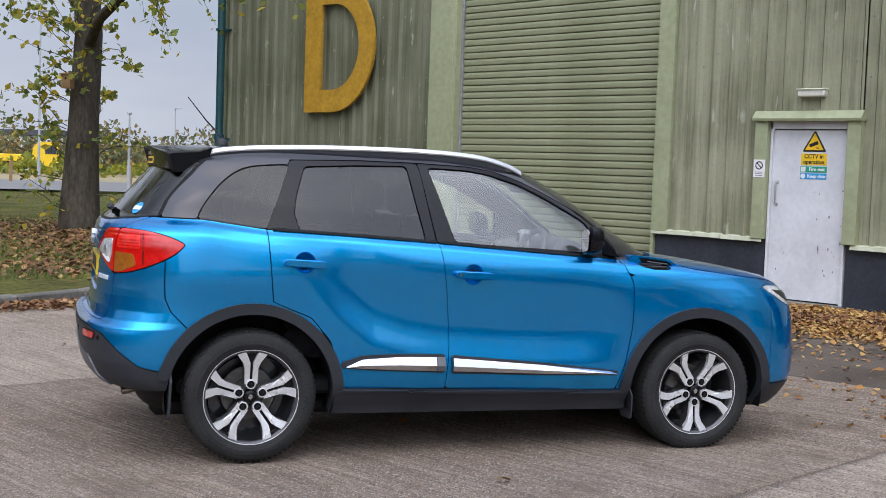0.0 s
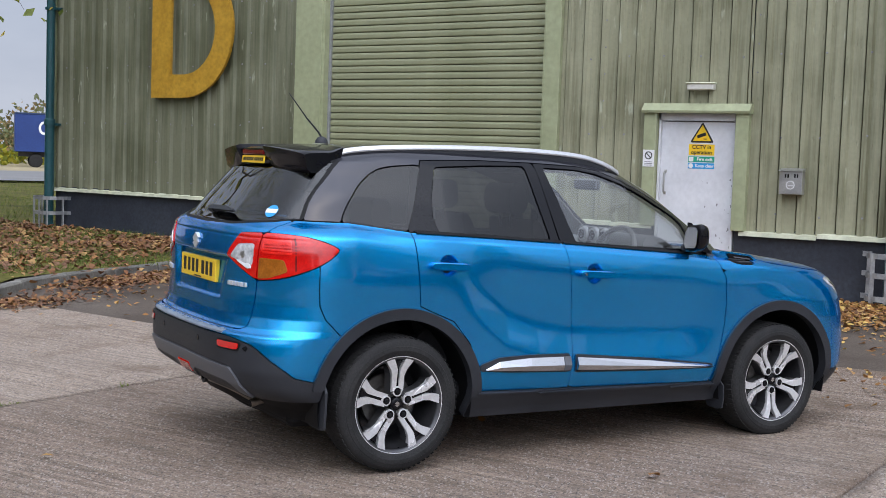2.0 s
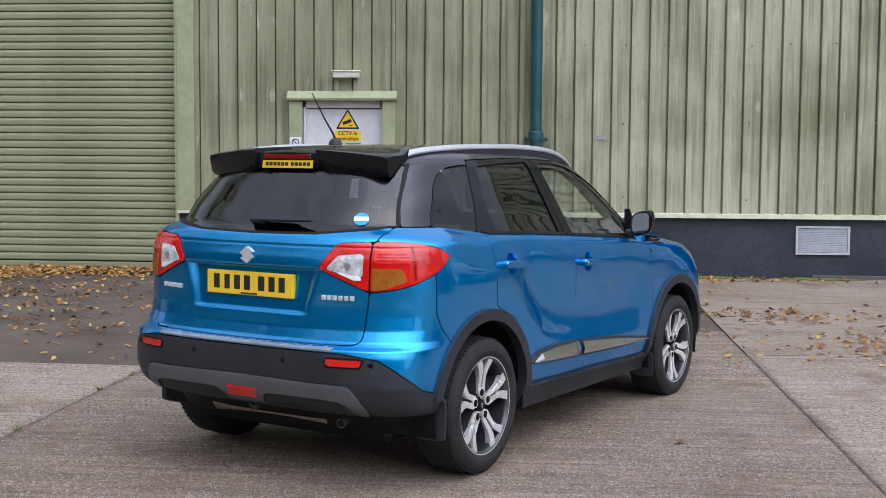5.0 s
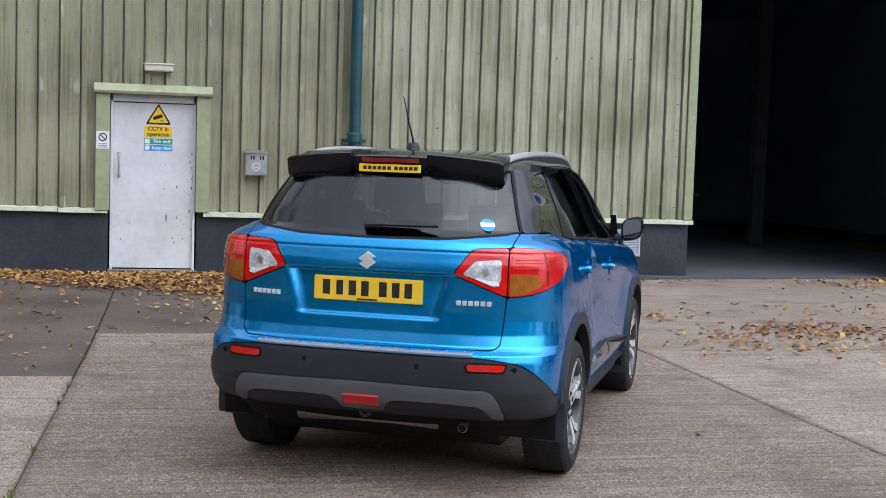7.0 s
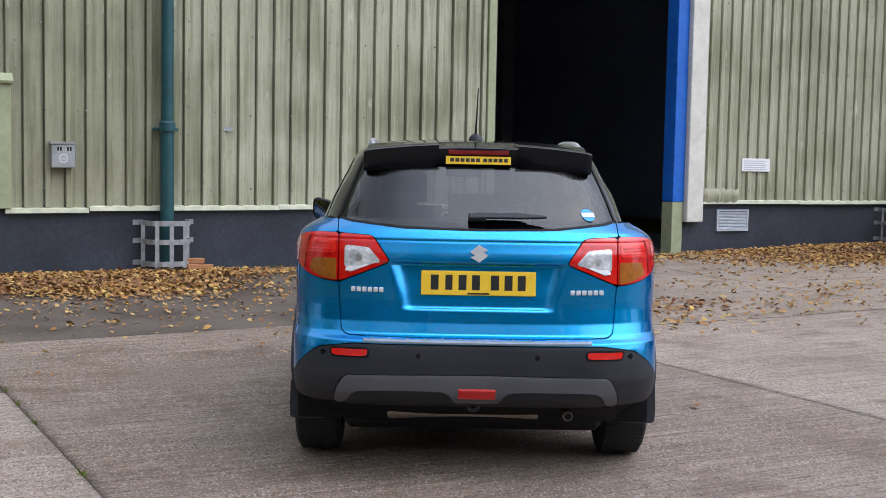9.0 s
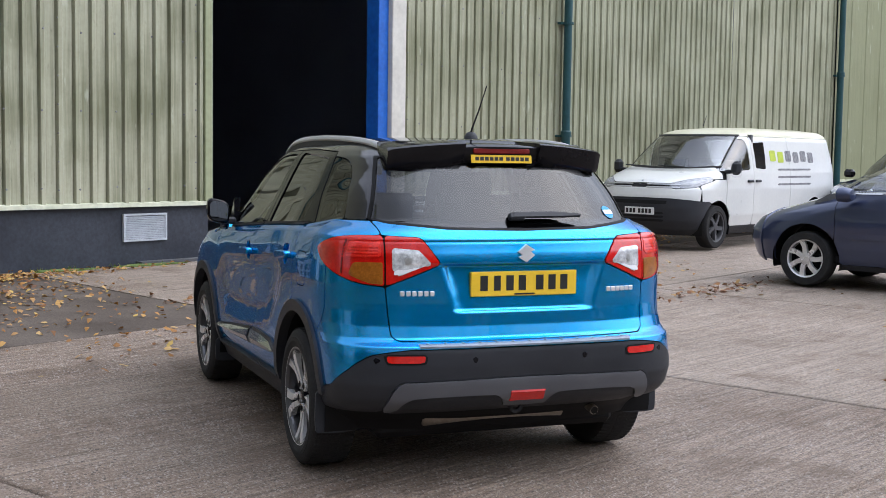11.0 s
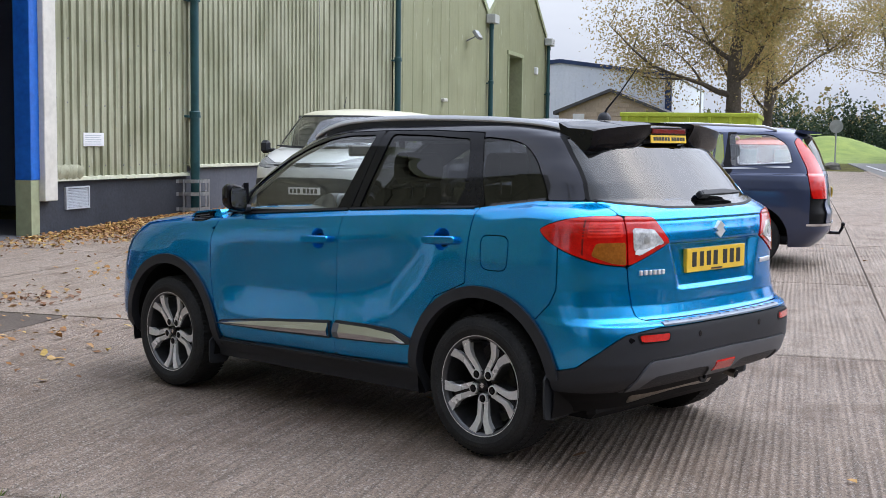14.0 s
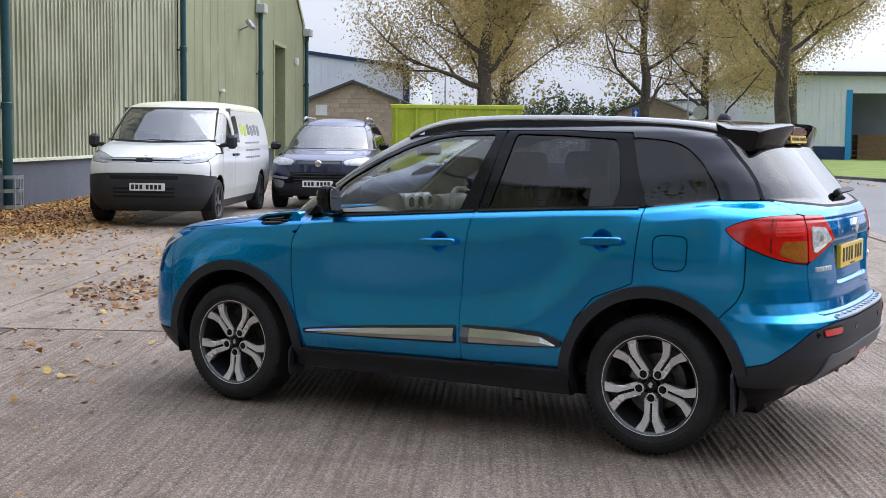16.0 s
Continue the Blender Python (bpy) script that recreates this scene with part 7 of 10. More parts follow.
d_behind_seam = sdf([(-3, 1.3)] + seam + [(-1.50, -1), (-3, -1)], X, Z)
skid = chaikin([(-1.5, 0.522), (0.58, 0.520), (0.625, 0.49), (0.665, 0.372), (0.60, 0.372), (0.575, 0.425), (0.53, 0.442), (0.17, 0.445), (0.125, 0.43), (0.095, 0.375), (-1.5, 0.375)], 1)
d_skid = np.maximum(sdf(skid, AY, Z), X + 1.6)
hood_edge = [(1.06, 1.3), (1.02, 1.065), (1.2, 1.02), (1.5, 0.985), (1.70, 0.965), (1.80, 0.948), (1.86, 0.93), (2.3, 0.92), (2.3, 1.3)]
head_lamp = chaikin([(1.66, 0.925), (1.74, 0.93), (1.86, 0.915), (2.06, 0.90), (2.07, 0.82), (1.97, 0.80), (1.86, 0.82), (1.76, 0.875)], 2)
d_head = np.maximum(sdf(head_lamp, X, Z), 0.42 - AY)
d_hood = np.maximum(sdf(hood_edge, X, Z), -(Z - 0.90))
d_screen = np.maximum(np.maximum(AY - interp(Z, [(1.05, 0.60), (1.3, 0.50), (1.5, 0.44)]), -(Z - 1.075)), np.maximum(Z - 1.515, 0.05 - X))
quarter_win = fillet([(-1.535, 1.202), (-1.495, 1.28), (-1.415, 1.385), (-1.32, 1.46), (-1.24, 1.484), (-1.045, 1.502), (-1.105, 1.34), (-1.168, 1.168), (-1.40, 1.188)], 0.05)
rear_win = fillet([(-1.02, 1.168), (-1.045, 1.25), (-1.03, 1.34), (-0.980, 1.490), (-0.7, 1.508), (-0.433, 1.516), (-0.40, 1.34), (-0.358, 1.138), (-0.7, 1.155)], 0.02)
front_win = fillet([(-0.190, 1.130), (-0.255, 1.34), (-0.312, 1.512), (-0.10, 1.508), (0.03, 1.490), (0.20, 1.442), (0.34, 1.380), (0.56, 1.270), (0.605, 1.235), (0.60, 1.098), (0.2, 1.113)], 0.02)
d_qw, d_rw, d_fw = (sdf(p, X, Z) for p in (quarter_win, rear_win, front_win))
d_glass = np.minimum(np.minimum(d_qw, np.minimum(d_rw, d_fw)), np.minimum(d_rear_win, d_screen))
rear_frame = [(-1.195, 1.16), (-1.12, 1.34), (-1.052, 1.522), (-0.7, 1.535), (-0.375, 1.535), (-0.36, 1.5), (-0.30, 1.12)]
front_frame = [(-0.293, 1.12), (-0.33, 1.32), (-0.367, 1.535), (-0.08, 1.528), (0.06, 1.51), (0.22, 1.46), (0.36, 1.40), (0.60, 1.283), (0.70, 1.20), (0.757, 1.10), (0.757, 1.02)]
d_rf, d_ff = sdf(rear_frame, X, Z), sdf(front_frame, X, Z)
handles = {"front": (-0.106, 0.965), "rear": (-1.003, 1.008)}
d_cup = np.minimum(*(np.hypot((X - hx) / 1.0, (Z - hz - 0.003) / 1.0) - 0.052 for hx, hz in handles.values()))
vent = chaikin([(0.845, 1.062), (0.87, 1.066), (1.01, 1.055), (1.085, 1.012), (0.905, 1.016)], 1)
d_vent = sdf(vent, X, Z)
fuel = fillet([(-1.425, 1.045), (-1.255, 1.045), (-1.262, 0.885), (-1.418, 0.885)], 0.045)
d_fuel = np.where(Y > 0, sdf(fuel, X, Z), FAR)
d_arch = ARCH_IN - wheelcut

U = lambda *d: np.minimum.reduce(d)
N_ = lambda *d: np.maximum.reduce(d)
not_ = lambda d: GAP - d
only = lambda s: -s * Y

CAR = Matrix.Translation((-4.782, 5.619, -0.018)) @ Matrix.Rotation(radians(63.0), 4, "Z") @ Matrix.Rotation(radians(0.6), 4, "Y")
car = thing("compact_suv", CAR, "metallic blue compact SUV with black roof and silver roof rails", "car")


def panel(name, d, m, parent=None, label="", out=0.0, thick=0.014, smooth=180, inset=GAP):
    sh = plate(cut(S, d + inset), out, thick)
    return part(name, sh, M[m], parent or car, label, smooth=smooth, fix=False)


def bright_strip(sections, s):
    """A strip with a ridge along it; sections: (x, lower z, upper z)."""
    V, n = [], 5
    for x, zl, zh in sections:
        zm = zl + 0.40 * (zh - zl)
        V += [(x, s * y, z) for y, z in ((0.868, zh), (0.884, zh), (0.898, zm), (0.889, zl), (0.868, zl))]
    F = [(i * n + k, i * n + (k + 1) % n, (i + 1) * n + (k + 1) % n, (i + 1) * n + k) for i in range(len(sections) - 1) for k in range(n)]
    return V, F + [tuple(range(n)), tuple(reversed(range((len(sections) - 1) * n, len(sections) * n)))]


for s, side in ((1, "left"), (-1, "right")):
    sg = only(s)
    fd = panel("front_door", N_(d_front_door, below_belt, not_(d_sill), sg, d_arch, -d_cup), "paint", label="blue front door panel")
    rd = panel("rear_door", N_(d_rear_door, below_belt, not_(d_sill), sg, ARCH_OUT - 0.02 - wheelcut, -d_cup), "paint", label="blue rear door panel with swooping crease")
    fr = panel("front_fender", N_(-(X - 0.70), not_(d_front_door), below_belt, not_(d_hood), not_(d_sill), sg, ARCH_OUT - 0.03 - wheelcut, X - 1.72 + 0.0 * Z, not_(d_vent), not_(d_head)), "paint", label="blue front wing")
    rq = panel("rear_quarter", N_(X + 0.9, not_(d_rear_door), below_belt, not_(d_lamp_out), np.minimum(not_(d_behind_seam), 1.04 - Z), not_(d_tail_rect), sg, ARCH_OUT - 0.03 - wheelcut, not_(d_sill), not_(d_fuel)), "paint", label="blue rear wing")
    panel("front_door_frame", N_(d_ff, above_belt, not_(d_fw), sg), "gloss", fd, "black window frame")
    panel("rear_door_frame", N_(d_rf, above_belt, not_(d_rw), sg), "gloss", rd, "black window frame")
    panel("front_window", N_(d_fw, sg), "clear_glass", fd, "clear side window", out=-0.006, thick=0.004)
    panel("rear_window", N_(d_rw, sg), "tint_glass", rd, "dark tinted side window", out=-0.006, thick=0.004)
    panel("quarter_window", N_(d_qw, sg), "tint_glass", rq, "dark tinted fixed quarter window", out=-0.003, thick=0.004, inset=0.003)
    # weather strip along the belt
    panel("belt_moulding", N_(Q - 0.010, -Q - 0.004, -(X + 1.16), X - 0.62, sg, not_(np.abs(X + 0.29) - 0.006)), "seal", fd, "black belt moulding", out=0.006, thick=0.012, inset=0)
    lamp = panel("tail_lamp", N_(d_lamp_out, sg), "lamp_red", None, "red and amber wrap-round tail lamp", out=0.006, thick=0.05)
    amber = N_(sdf(fillet([(-2.2, 1.040), (-1.83, 1.032), (-1.815, 0.975), (-1.95, 0.90), (-2.2, 0.88)], 0.012), X, Z), d_lamp_out + 0.006, -(AY - 0.630), sg)
    panel("amber_lens", amber, "lamp_amber", lamp, "amber turn-signal lens", out=0.009, thick=0.012)
    panel("lens_core", N_(sdf(fillet([(-2.2, 1.128), (-1.80, 1.126), (-1.80, 1.052), (-2.2, 1.055)], 0.010), X, Z), d_lamp_out + 0.010, -(AY - 0.655), sg), "lamp_bright", lamp, "brighter inner lens", out=0.0085, thick=0.006)
    panel("lens_rib", N_(np.abs(X + 1.787) - 0.0035, d_lamp_out + 0.012, sg), "lamp_dark", lamp, out=0.008, thick=0.006, inset=0)
    for z0 in (1.055, 1.068, 1.081, 1.094):
        panel("lens_rib", N_(np.abs(Z - z0) - 0.0035, d_lamp_out + 0.02, sg, X + 1.62), "lamp_red", lamp, out=0.0085, thick=0.006, inset=0)
    lamp2 = panel("reversing_lamp", N_(d_lamp_in, sg), "lamp_red", None, "red and clear lamp on the tailgate", out=0.006, thick=0.04)
    panel("clear_lens", N_(sdf(fillet([(0.614, 1.097), (0.50, 1.087), (0.445, 1.027), (0.55, 0.985), (0.585, 0.968), (0.614, 1.0)], 0.008), AY, Z), d_lamp_in, sg), "lamp_clear", lamp2, "clear reversing lens", out=0.009, thick=0.012)
    panel("lens_core", N_(np.hypot(AY - 0.545, Z - 1.04) - 0.018, d_lamp_in, sg), "steel", lamp2, out=0.011, thick=0.004)
    panel("lens_core", N_(sdf([(0.565, 1.0), (0.60, 1.005), (0.612, 0.975), (0.575, 0.978), (0.50, 1.005), (0.50, 1.015)], AY, Z), d_lamp_in, sg), "white", lamp2, out=0.011, thick=0.004)
    hl = panel("head_lamp", N_(d_head, sg), "lamp_clear", None, "clear swept-back headlamp", out=0.002, thick=0.05)
    panel("head_lamp_core", N_(d_head + 0.022, sg), "gloss", hl, out=0.004, thick=0.01)
    part("bonnet_shoulder", slab(fillet([(0.80, 1.0), (0.835, 1.088), (1.07, 1.066), (1.16, 1.012), (1.17, 0.985)], 0.02), s * 0.66, s * 0.788, "y"), M["paint"], fr, smooth=40)
    part("gill_vent", slab(fillet([(0.935, 1.014), (0.880, 1.076), (1.060, 1.056), (1.125, 1.006)], 0.012), s * 0.70, s * 0.797, "y"), M["gloss"], fr, "black gill vent in the wing", smooth=30)
    for zz in (1.024, 1.044):
        part("gill_bar", slab([(0.955 - 1.1 * (zz - 1.024), zz + 0.006), (1.075 - 0.9 * (zz - 1.024), zz - 0.006), (1.070 - 0.9 * (zz - 1.024), zz), (0.950 - 1.1 * (zz - 1.024), zz + 0.013)], s * 0.79, s * 0.802, "y"), M["plastic_grey"], fr)
    v_ = panel("wing_vent", N_(d_vent, sg), "gloss", fr, "black gill vent in the wing", out=-0.004, thick=0.03)
    for k in range(3):
        zz = 1.026 + 0.012 * k
        panel("vent_slat", N_(np.abs(Z - zz - 0.02 * (1.0 - X)) - 0.003, d_vent + 0.008, sg), "plastic", fr, out=0.003, thick=0.01, inset=0)
    for (nm, ax) in (("front_arch_cladding", 1.25), ("rear_arch_cladding", -1.25)):
        rr = np.hypot(X - ax, Z - 0.334)
        lim = 0.352 if ax > 0 else 0.40
        zlim = np.where(X < ax, 0.30 if ax > 0 else 0.42, 0.345 if ax < 0 else 0.30)
        panel(nm, N_(rr - ARCH_OUT, ARCH_IN - rr, zlim - Z, sg), "plastic", fr if ax > 0 else rq, "grained black wheel-arch cladding", out=0.016, thick=0.05, smooth=60)
    # sill with a bright upper lip
    sill = panel("sill", N_(d_sill, sg, ARCH_IN - wheelcut, -(X + 0.95), X - 0.95, 0.235 - Z), "plastic", None, "black plastic sill", out=0.012, thick=0.05, smooth=60)
    panel("sill_lip", N_(d_sill - 0.0, sg, -d_sill - 0.016, -(X + 0.80), X - 0.80), "plastic", sill, out=0.022, thick=0.02, inset=0.001)
    # bright door mouldings
    rb = sdf([(-0.80, 0.510), (-0.69, 0.546), (-0.50, 0.554), (-0.247, 0.551), (-0.243, 0.452), (-0.62, 0.464), (-0.80, 0.478)], X, Z)
    fb = sdf([(-0.210, 0.546), (0.30, 0.506), (0.748, 0.458), (0.757, 0.430), (0.30, 0.434), (-0.206, 0.448)], X, Z)
    a = panel("door_moulding", N_(fb, sg), "plastic", fd, "chrome-faced side moulding", out=0.010, thick=0.012, smooth=60)
    part("chrome_strip", bright_strip([(-0.203, 0.462, 0.530), (0.30, 0.446, 0.492), (0.70, 0.439, 0.455), (0.748, 0.438, 0.442)], s), M["chrome"], fd, "bright chrome strip")
    a = panel("door_moulding", N_(rb, sg), "plastic", rd, "chrome-faced side moulding", out=0.010, thick=0.012, smooth=60)
    part("chrome_strip", bright_strip([(-0.775, 0.484, 0.486), (-0.69, 0.478, 0.524), (-0.50, 0.470, 0.537), (-0.295, 0.464, 0.536)], s), M["chrome"], rd, "bright chrome strip")
    part("strip_end", bright_strip([(-0.291, 0.464, 0.536), (-0.248, 0.463, 0.535)], s), M["plastic_grey"], rd, "ribbed grey strip end")
    # handles in their cups
    for nm, par in (("front", fd), ("rear", rd)):
        hx, hz = handles[nm]
        yw = float(car_wide(np.array([hx]), hz - float(car_shift(hx, hz)))[0])
        bowl = []
        for k in range(7):
            r = 0.055 * k / 6
            bowl.append((max(r, 0.0005), yw - 0.001 - 0.022 * (1 - (k / 6) ** 2)))
        cup = moved(lathe(bowl, 24, "y"), Matrix.Translation((hx, 0, hz + 0.003)))
        part("handle_cup", cup if s > 0 else flip_y(cup), M["paint"], par, smooth=True)
        prof = [(-0.112, -0.006), (-0.108, 0.008), (-0.095, 0.013), (0.0, 0.014), (0.095, 0.015), (0.108, 0.008), (0.110, -0.004), (0.09, -0.013), (-0.095, -0.014)]
        bar = []
        for off, sc in ((0.012, 0.92), (0.030, 1.0), (0.040, 0.9), (0.044, 0.7)):
            bar.append([(hx + u * (0.985 if sc > 0.95 else 1 - (1 - sc) * 0.1), yw + off - 0.010 * abs(u / 0.11) ** 2.5, hz + 1.55 * w * sc - 0.05 * u) for u, w in chaikin(prof, 1)])
        n = len(bar[0])
        Vb = [p for ring_ in bar for p in ring_]
        Fb = [(i * n + k, i * n + (k + 1) % n, (i + 1) * n + (k + 1) % n, (i + 1) * n + k) for i in range(3) for k in range(n)] + [tuple(range(3 * n, 4 * n)), tuple(reversed(range(n)))]
        hb = part("door_handle", (Vb, Fb) if s > 0 else flip_y((Vb, Fb)), M["paint"], par, "body-coloured pull handle", smooth=True)
        if s < 0 and nm == "front":
            part("key_lock", moved(lathe([(0.0005, 0.0), (0.009, 0.0), (0.010, 0.004)], 14, "y"), Matrix.Translation((hx - 0.085, -(yw + 0.042), hz + 0.004))), M["chrome"], fd)
    # door mirror
    mx, mz = 0.56, 1.165
    shell = []
    for u, sc in ((-0.055, 0.86), (-0.048, 0.97), (-0.02, 1.0), (0.01, 0.88), (0.032, 0.62), (0.042, 0.28)):
        ringp = []
        for k in range(20):
            a = 2 * math.pi * k / 20
            cx, cz = math.copysign(abs(math.cos(a)) ** 0.6, math.cos(a)), math.copysign(abs(math.sin(a)) ** 0.6, math.sin(a))
            ringp.append((mx + u, 0.915 + 0.070 * cx * sc, mz + (0.074 * cz + 0.016 * cx) * sc))
        shell.append(ringp)
    Vm = [p for r in shell for p in r]
    Fm = [(i * 20 + k, i * 20 + (k + 1) % 20, (i + 1) * 20 + (k + 1) % 20, (i + 1) * 20 + k) for i in range(5) for k in range(20)] + [tuple(range(100, 120)), tuple(reversed(range(20)))]
    fx = (lambda q: q) if s > 0 else flip_y
    mir = part("door_mirror", fx((Vm, Fm)), M["gloss"], car, "gloss black door mirror", smooth=True)
    part("mirror_stalk", fx(box(mx - 0.04, mx + 0.05, 0.80, 0.90, 1.085, 1.125, 0.012)), M["plastic"], mir)
    mg = [(0.915 + 0.057 * math.copysign(abs(math.cos(a)) ** 0.6, math.cos(a)), mz + 0.060 * math.copysign(abs(math.sin(a)) ** 0.6, math.sin(a)) + 0.010 * math.cos(a)) for a in np.linspace(0, 2 * math.pi, 25)[:-1]]
    part("mirror_glass", fx(moved(slab(mg, mx - 0.0645, mx - 0.062, "x"), Matrix.Translation((mx - 0.062, 0.925, mz)) @ Matrix.Rotation(radians(6), 4, "Z") @ Matrix.Translation((-(mx - 0.062), -0.925, -mz)))), M["mirror"], mir)
    part("sail_panel", fx(slab([(0.60, 1.10), (0.76, 1.07), (0.60, 1.245)], 0.765, 0.800, "y")), M["gloss"], fd)
    # roof rail
    path = [(-1.47, 0.500, 1.540), (-1.40, 0.512, 1.562), (-1.2, 0.528, 1.583), (-0.9, 0.540, 1.598), (-0.5, 0.548, 1.606), (-0.2, 0.551, 1.602), (0.0, 0.553, 1.588), (0.10, 0.553, 1.567), (0.19, 0.550, 1.540), (0.25, 0.548, 1.510)]
    pts = chaikin(path, 2, closed=False)
    rail_v = [[(x, y - 0.016, z - 0.018), (x, y - 0.016, z), (x, y - 0.006, z + 0.010), (x, y + 0.006, z + 0.010), (x, y + 0.015, z + 0.002), (x, y + 0.019, z - 0.009), (x, y + 0.017, z - 0.016), (x, y + 0.012, z - 0.018)] for x, y, z in pts]
    nn = 8
    Vr = [p for r_ in rail_v for p in r_]
    Fr = [(i * nn + k, i * nn + (k + 1) % nn, (i + 1) * nn + (k + 1) % nn, (i + 1) * nn + k) for i in range(len(pts) - 1) for k in range(nn)] + [tuple(range(nn)), tuple(reversed(range((len(pts) - 1) * nn, len(pts) * nn)))]
    rail = part("roof_rail", fx((Vr, Fr)), M["satin"], car, "satin silver roof rail", smooth=35)
    foot = [[(x, y - 0.013, z - 0.06), (x, y - 0.013, z - 0.017), (x, y + 0.013, z - 0.017), (x, y + 0.013, z - 0.06)] for x, y, z in pts[3:-7]]
    Vr = [p for r_ in foot for p in r_]
    Fr = [(i * 4 + k, i * 4 + (k + 1) % 4, (i + 1) * 4 + (k + 1) % 4, (i + 1) * 4 + k) for i in range(len(foot) - 1) for k in range(4)] + [(0, 1, 2, 3), tuple(reversed(range((len(foot) - 1) * 4, len(foot) * 4)))]
    part("rail_foot", fx((Vr, Fr)), M["plastic"], rail, "black rail foot")

panel("fuel_flap", N_(d_fuel), "paint", None, "blue fuel filler flap", out=0.0, thick=0.012)
shell_up = panel("roof", N_(above_belt, not_(d_glass), not_(d_rf), not_(d_ff), 0.02 - U(d_lamp_out, FAR + 0 * X), np.where(Z > 1.0, -1, 1)), "roofpaint", None, "gloss black roof and pillars", thick=0.02)
hatch = panel("tailgate", N_(d_tail_rect, below_belt, not_(d_lamp_in), not_(d_rear_win), Z - 1.25), "paint", None, "blue tailgate with sunken plate bay")
panel("rear_screen", d_rear_win, "rear_glass", hatch, "dark tinted rear screen", out=-0.003, thick=0.004)
panel("screen_seal", N_(d_rear_win - 0.003, -d_rear_win - 0.007), "seal", hatch, out=0.001, thick=0.012, inset=0)
bumper = panel("rear_bumper", N_(d_behind_seam, not_(d_tail_rect), not_(d_bump_black), not_(d_lamp_out), not_(d_lamp_in), Z - 1.04, ARCH_OUT - 0.03 - wheelcut, below_belt), "paint", None, "blue upper rear bumper")
panel("lower_bumper", N_(d_bump_black, not_(d_skid), ARCH_IN - wheelcut, 0.366 - Z), "plastic", bumper, "grained black lower bumper", out=0.004, thick=0.04, smooth=60)
panel("skid_plate", N_(d_skid), "plastic_grey", bumper, "grey skid-plate moulding", out=0.012, thick=0.05, smooth=60)
panel("under_bumper", N_(sdf([(-1.5, 0.47), (0.54, 0.47), (0.62, 0.36), (0.60, 0.34), (-1.5, 0.34)], AY, Z), X + 1.6), "plastic", bumper, out=-0.004, thick=0.03, inset=0)
for s in (1, -1):
    panel("reflector", N_(sdf([(0.495, 0.632), (0.668, 0.632), (0.655, 0.598), (0.50, 0.598)], AY, Z), X + 1.7, only(s)), "lamp_red", bumper, "red bumper reflector", out=0.010, thick=0.012)
    panel("reflector_frame", N_(sdf([(0.485, 0.640), (0.678, 0.640), (0.664, 0.590), (0.488, 0.590)], AY, Z), X + 1.7, only(s)), "seal", bumper, out=0.006, thick=0.012)
    for yy, zz in ((0.27, 0.607), (0.70, 0.610)):
        panel("parking_sensor", N_(np.hypot(AY - yy, Z - zz) - 0.014, X + 1.6, only(s)), "gloss", bumper, out=0.007, thick=0.006, inset=0)
FOG = Matrix.Translation((-2.022, 0, 0.436)) @ Matrix.Rotation(radians(-30), 4, "Y")
fogf = part("fog_lamp_frame", moved(box(-0.010, 0.03, -0.112, 0.112, -0.048, 0.048, 0.014), FOG), M["seal"], bumper)
part("fog_lamp", moved(box(-0.018, 0.02, -0.092, 0.092, -0.034, 0.034, 0.010), FOG), M["lamp_red"], bumper, "red rear fog lamp")
# aluminium loading strip on the bumper top
bend = lambda y: 0.03 * (abs(y) / 0.5) ** 3
prof_ = [(-2.070, 0.662), (-2.071, 0.670), (-2.064, 0.677), (-2.022, 0.682), (-2.022, 0.672)]
rows_ = [[(x + bend(y), y, z) for x, z in prof_] for y in np.linspace(-0.52, 0.52, 27)]
strip = part("loading_strip", ([p for r_ in rows_ for p in r_], [(i * 5 + k, i * 5 + (k + 1) % 5, i * 5 + 5 + (k + 1) % 5, i * 5 + 5 + k) for i in range(26) for k in range(5)] + [tuple(range(5)), tuple(range(134, 129, -1))]), M["strip_alu"], car, "ribbed aluminium loading strip")
for k in range(13):
    yk = -0.48 + k * 0.08
    part("strip_rib", box(-2.060 + bend(yk), -2.026 + bend(yk), yk - 0.004, yk + 0.004, 0.672, 0.6832, 0.001), M["strip_alu"], strip)
# front end
hood = panel("bonnet", N_(d_hood, below_belt - 0.0, not_(d_vent), not_(d_head)), "paint", None, "blue bonnet")
screen = panel("windscreen", d_screen, "screen_glass", None, "clear windscreen", out=-0.003, thick=0.004)
panel("cowl", N_(X - 1.16, -(X - 0.74), Z - 1.09, -(Z - 1.02), AY - 0.78, not_(d_hood), not_(d_vent)), "plastic", hood)
fb_ = panel("front_bumper", N_(-(X - 1.72), not_(d_hood), not_(d_head), ARCH_OUT - 0.03 - wheelcut, 0.375 - Z, below_belt, -sdf(chaikin([(-1, 0.86), (0.44, 0.86), (0.52, 0.80), (0.50, 0.74), (0.42, 0.70), (-1, 0.70)], 1), AY, Z) + GAP, -sdf(chaikin([(-1, 0.62), (0.45, 0.62), (0.52, 0.56), (0.45, 0.46), (-1, 0.46)], 1), AY, Z) + GAP), "paint", None, "blue front bumper")
panel("lower_front_bumper", N_(-(X - 1.55), ARCH_IN - wheelcut, Z - 0.37, 0.235 - Z), "plastic", fb_, "black lower front bumper", out=0.006, thick=0.04, smooth=60)
gr = panel("grille", N_(-(X - 1.72), sdf(chaikin([(-1, 0.86), (0.44, 0.86), (0.52, 0.80), (0.50, 0.74), (0.42, 0.70), (-1, 0.70)], 1), AY, Z)), "gloss", fb_, "dark slotted grille", out=-0.015, thick=0.02)
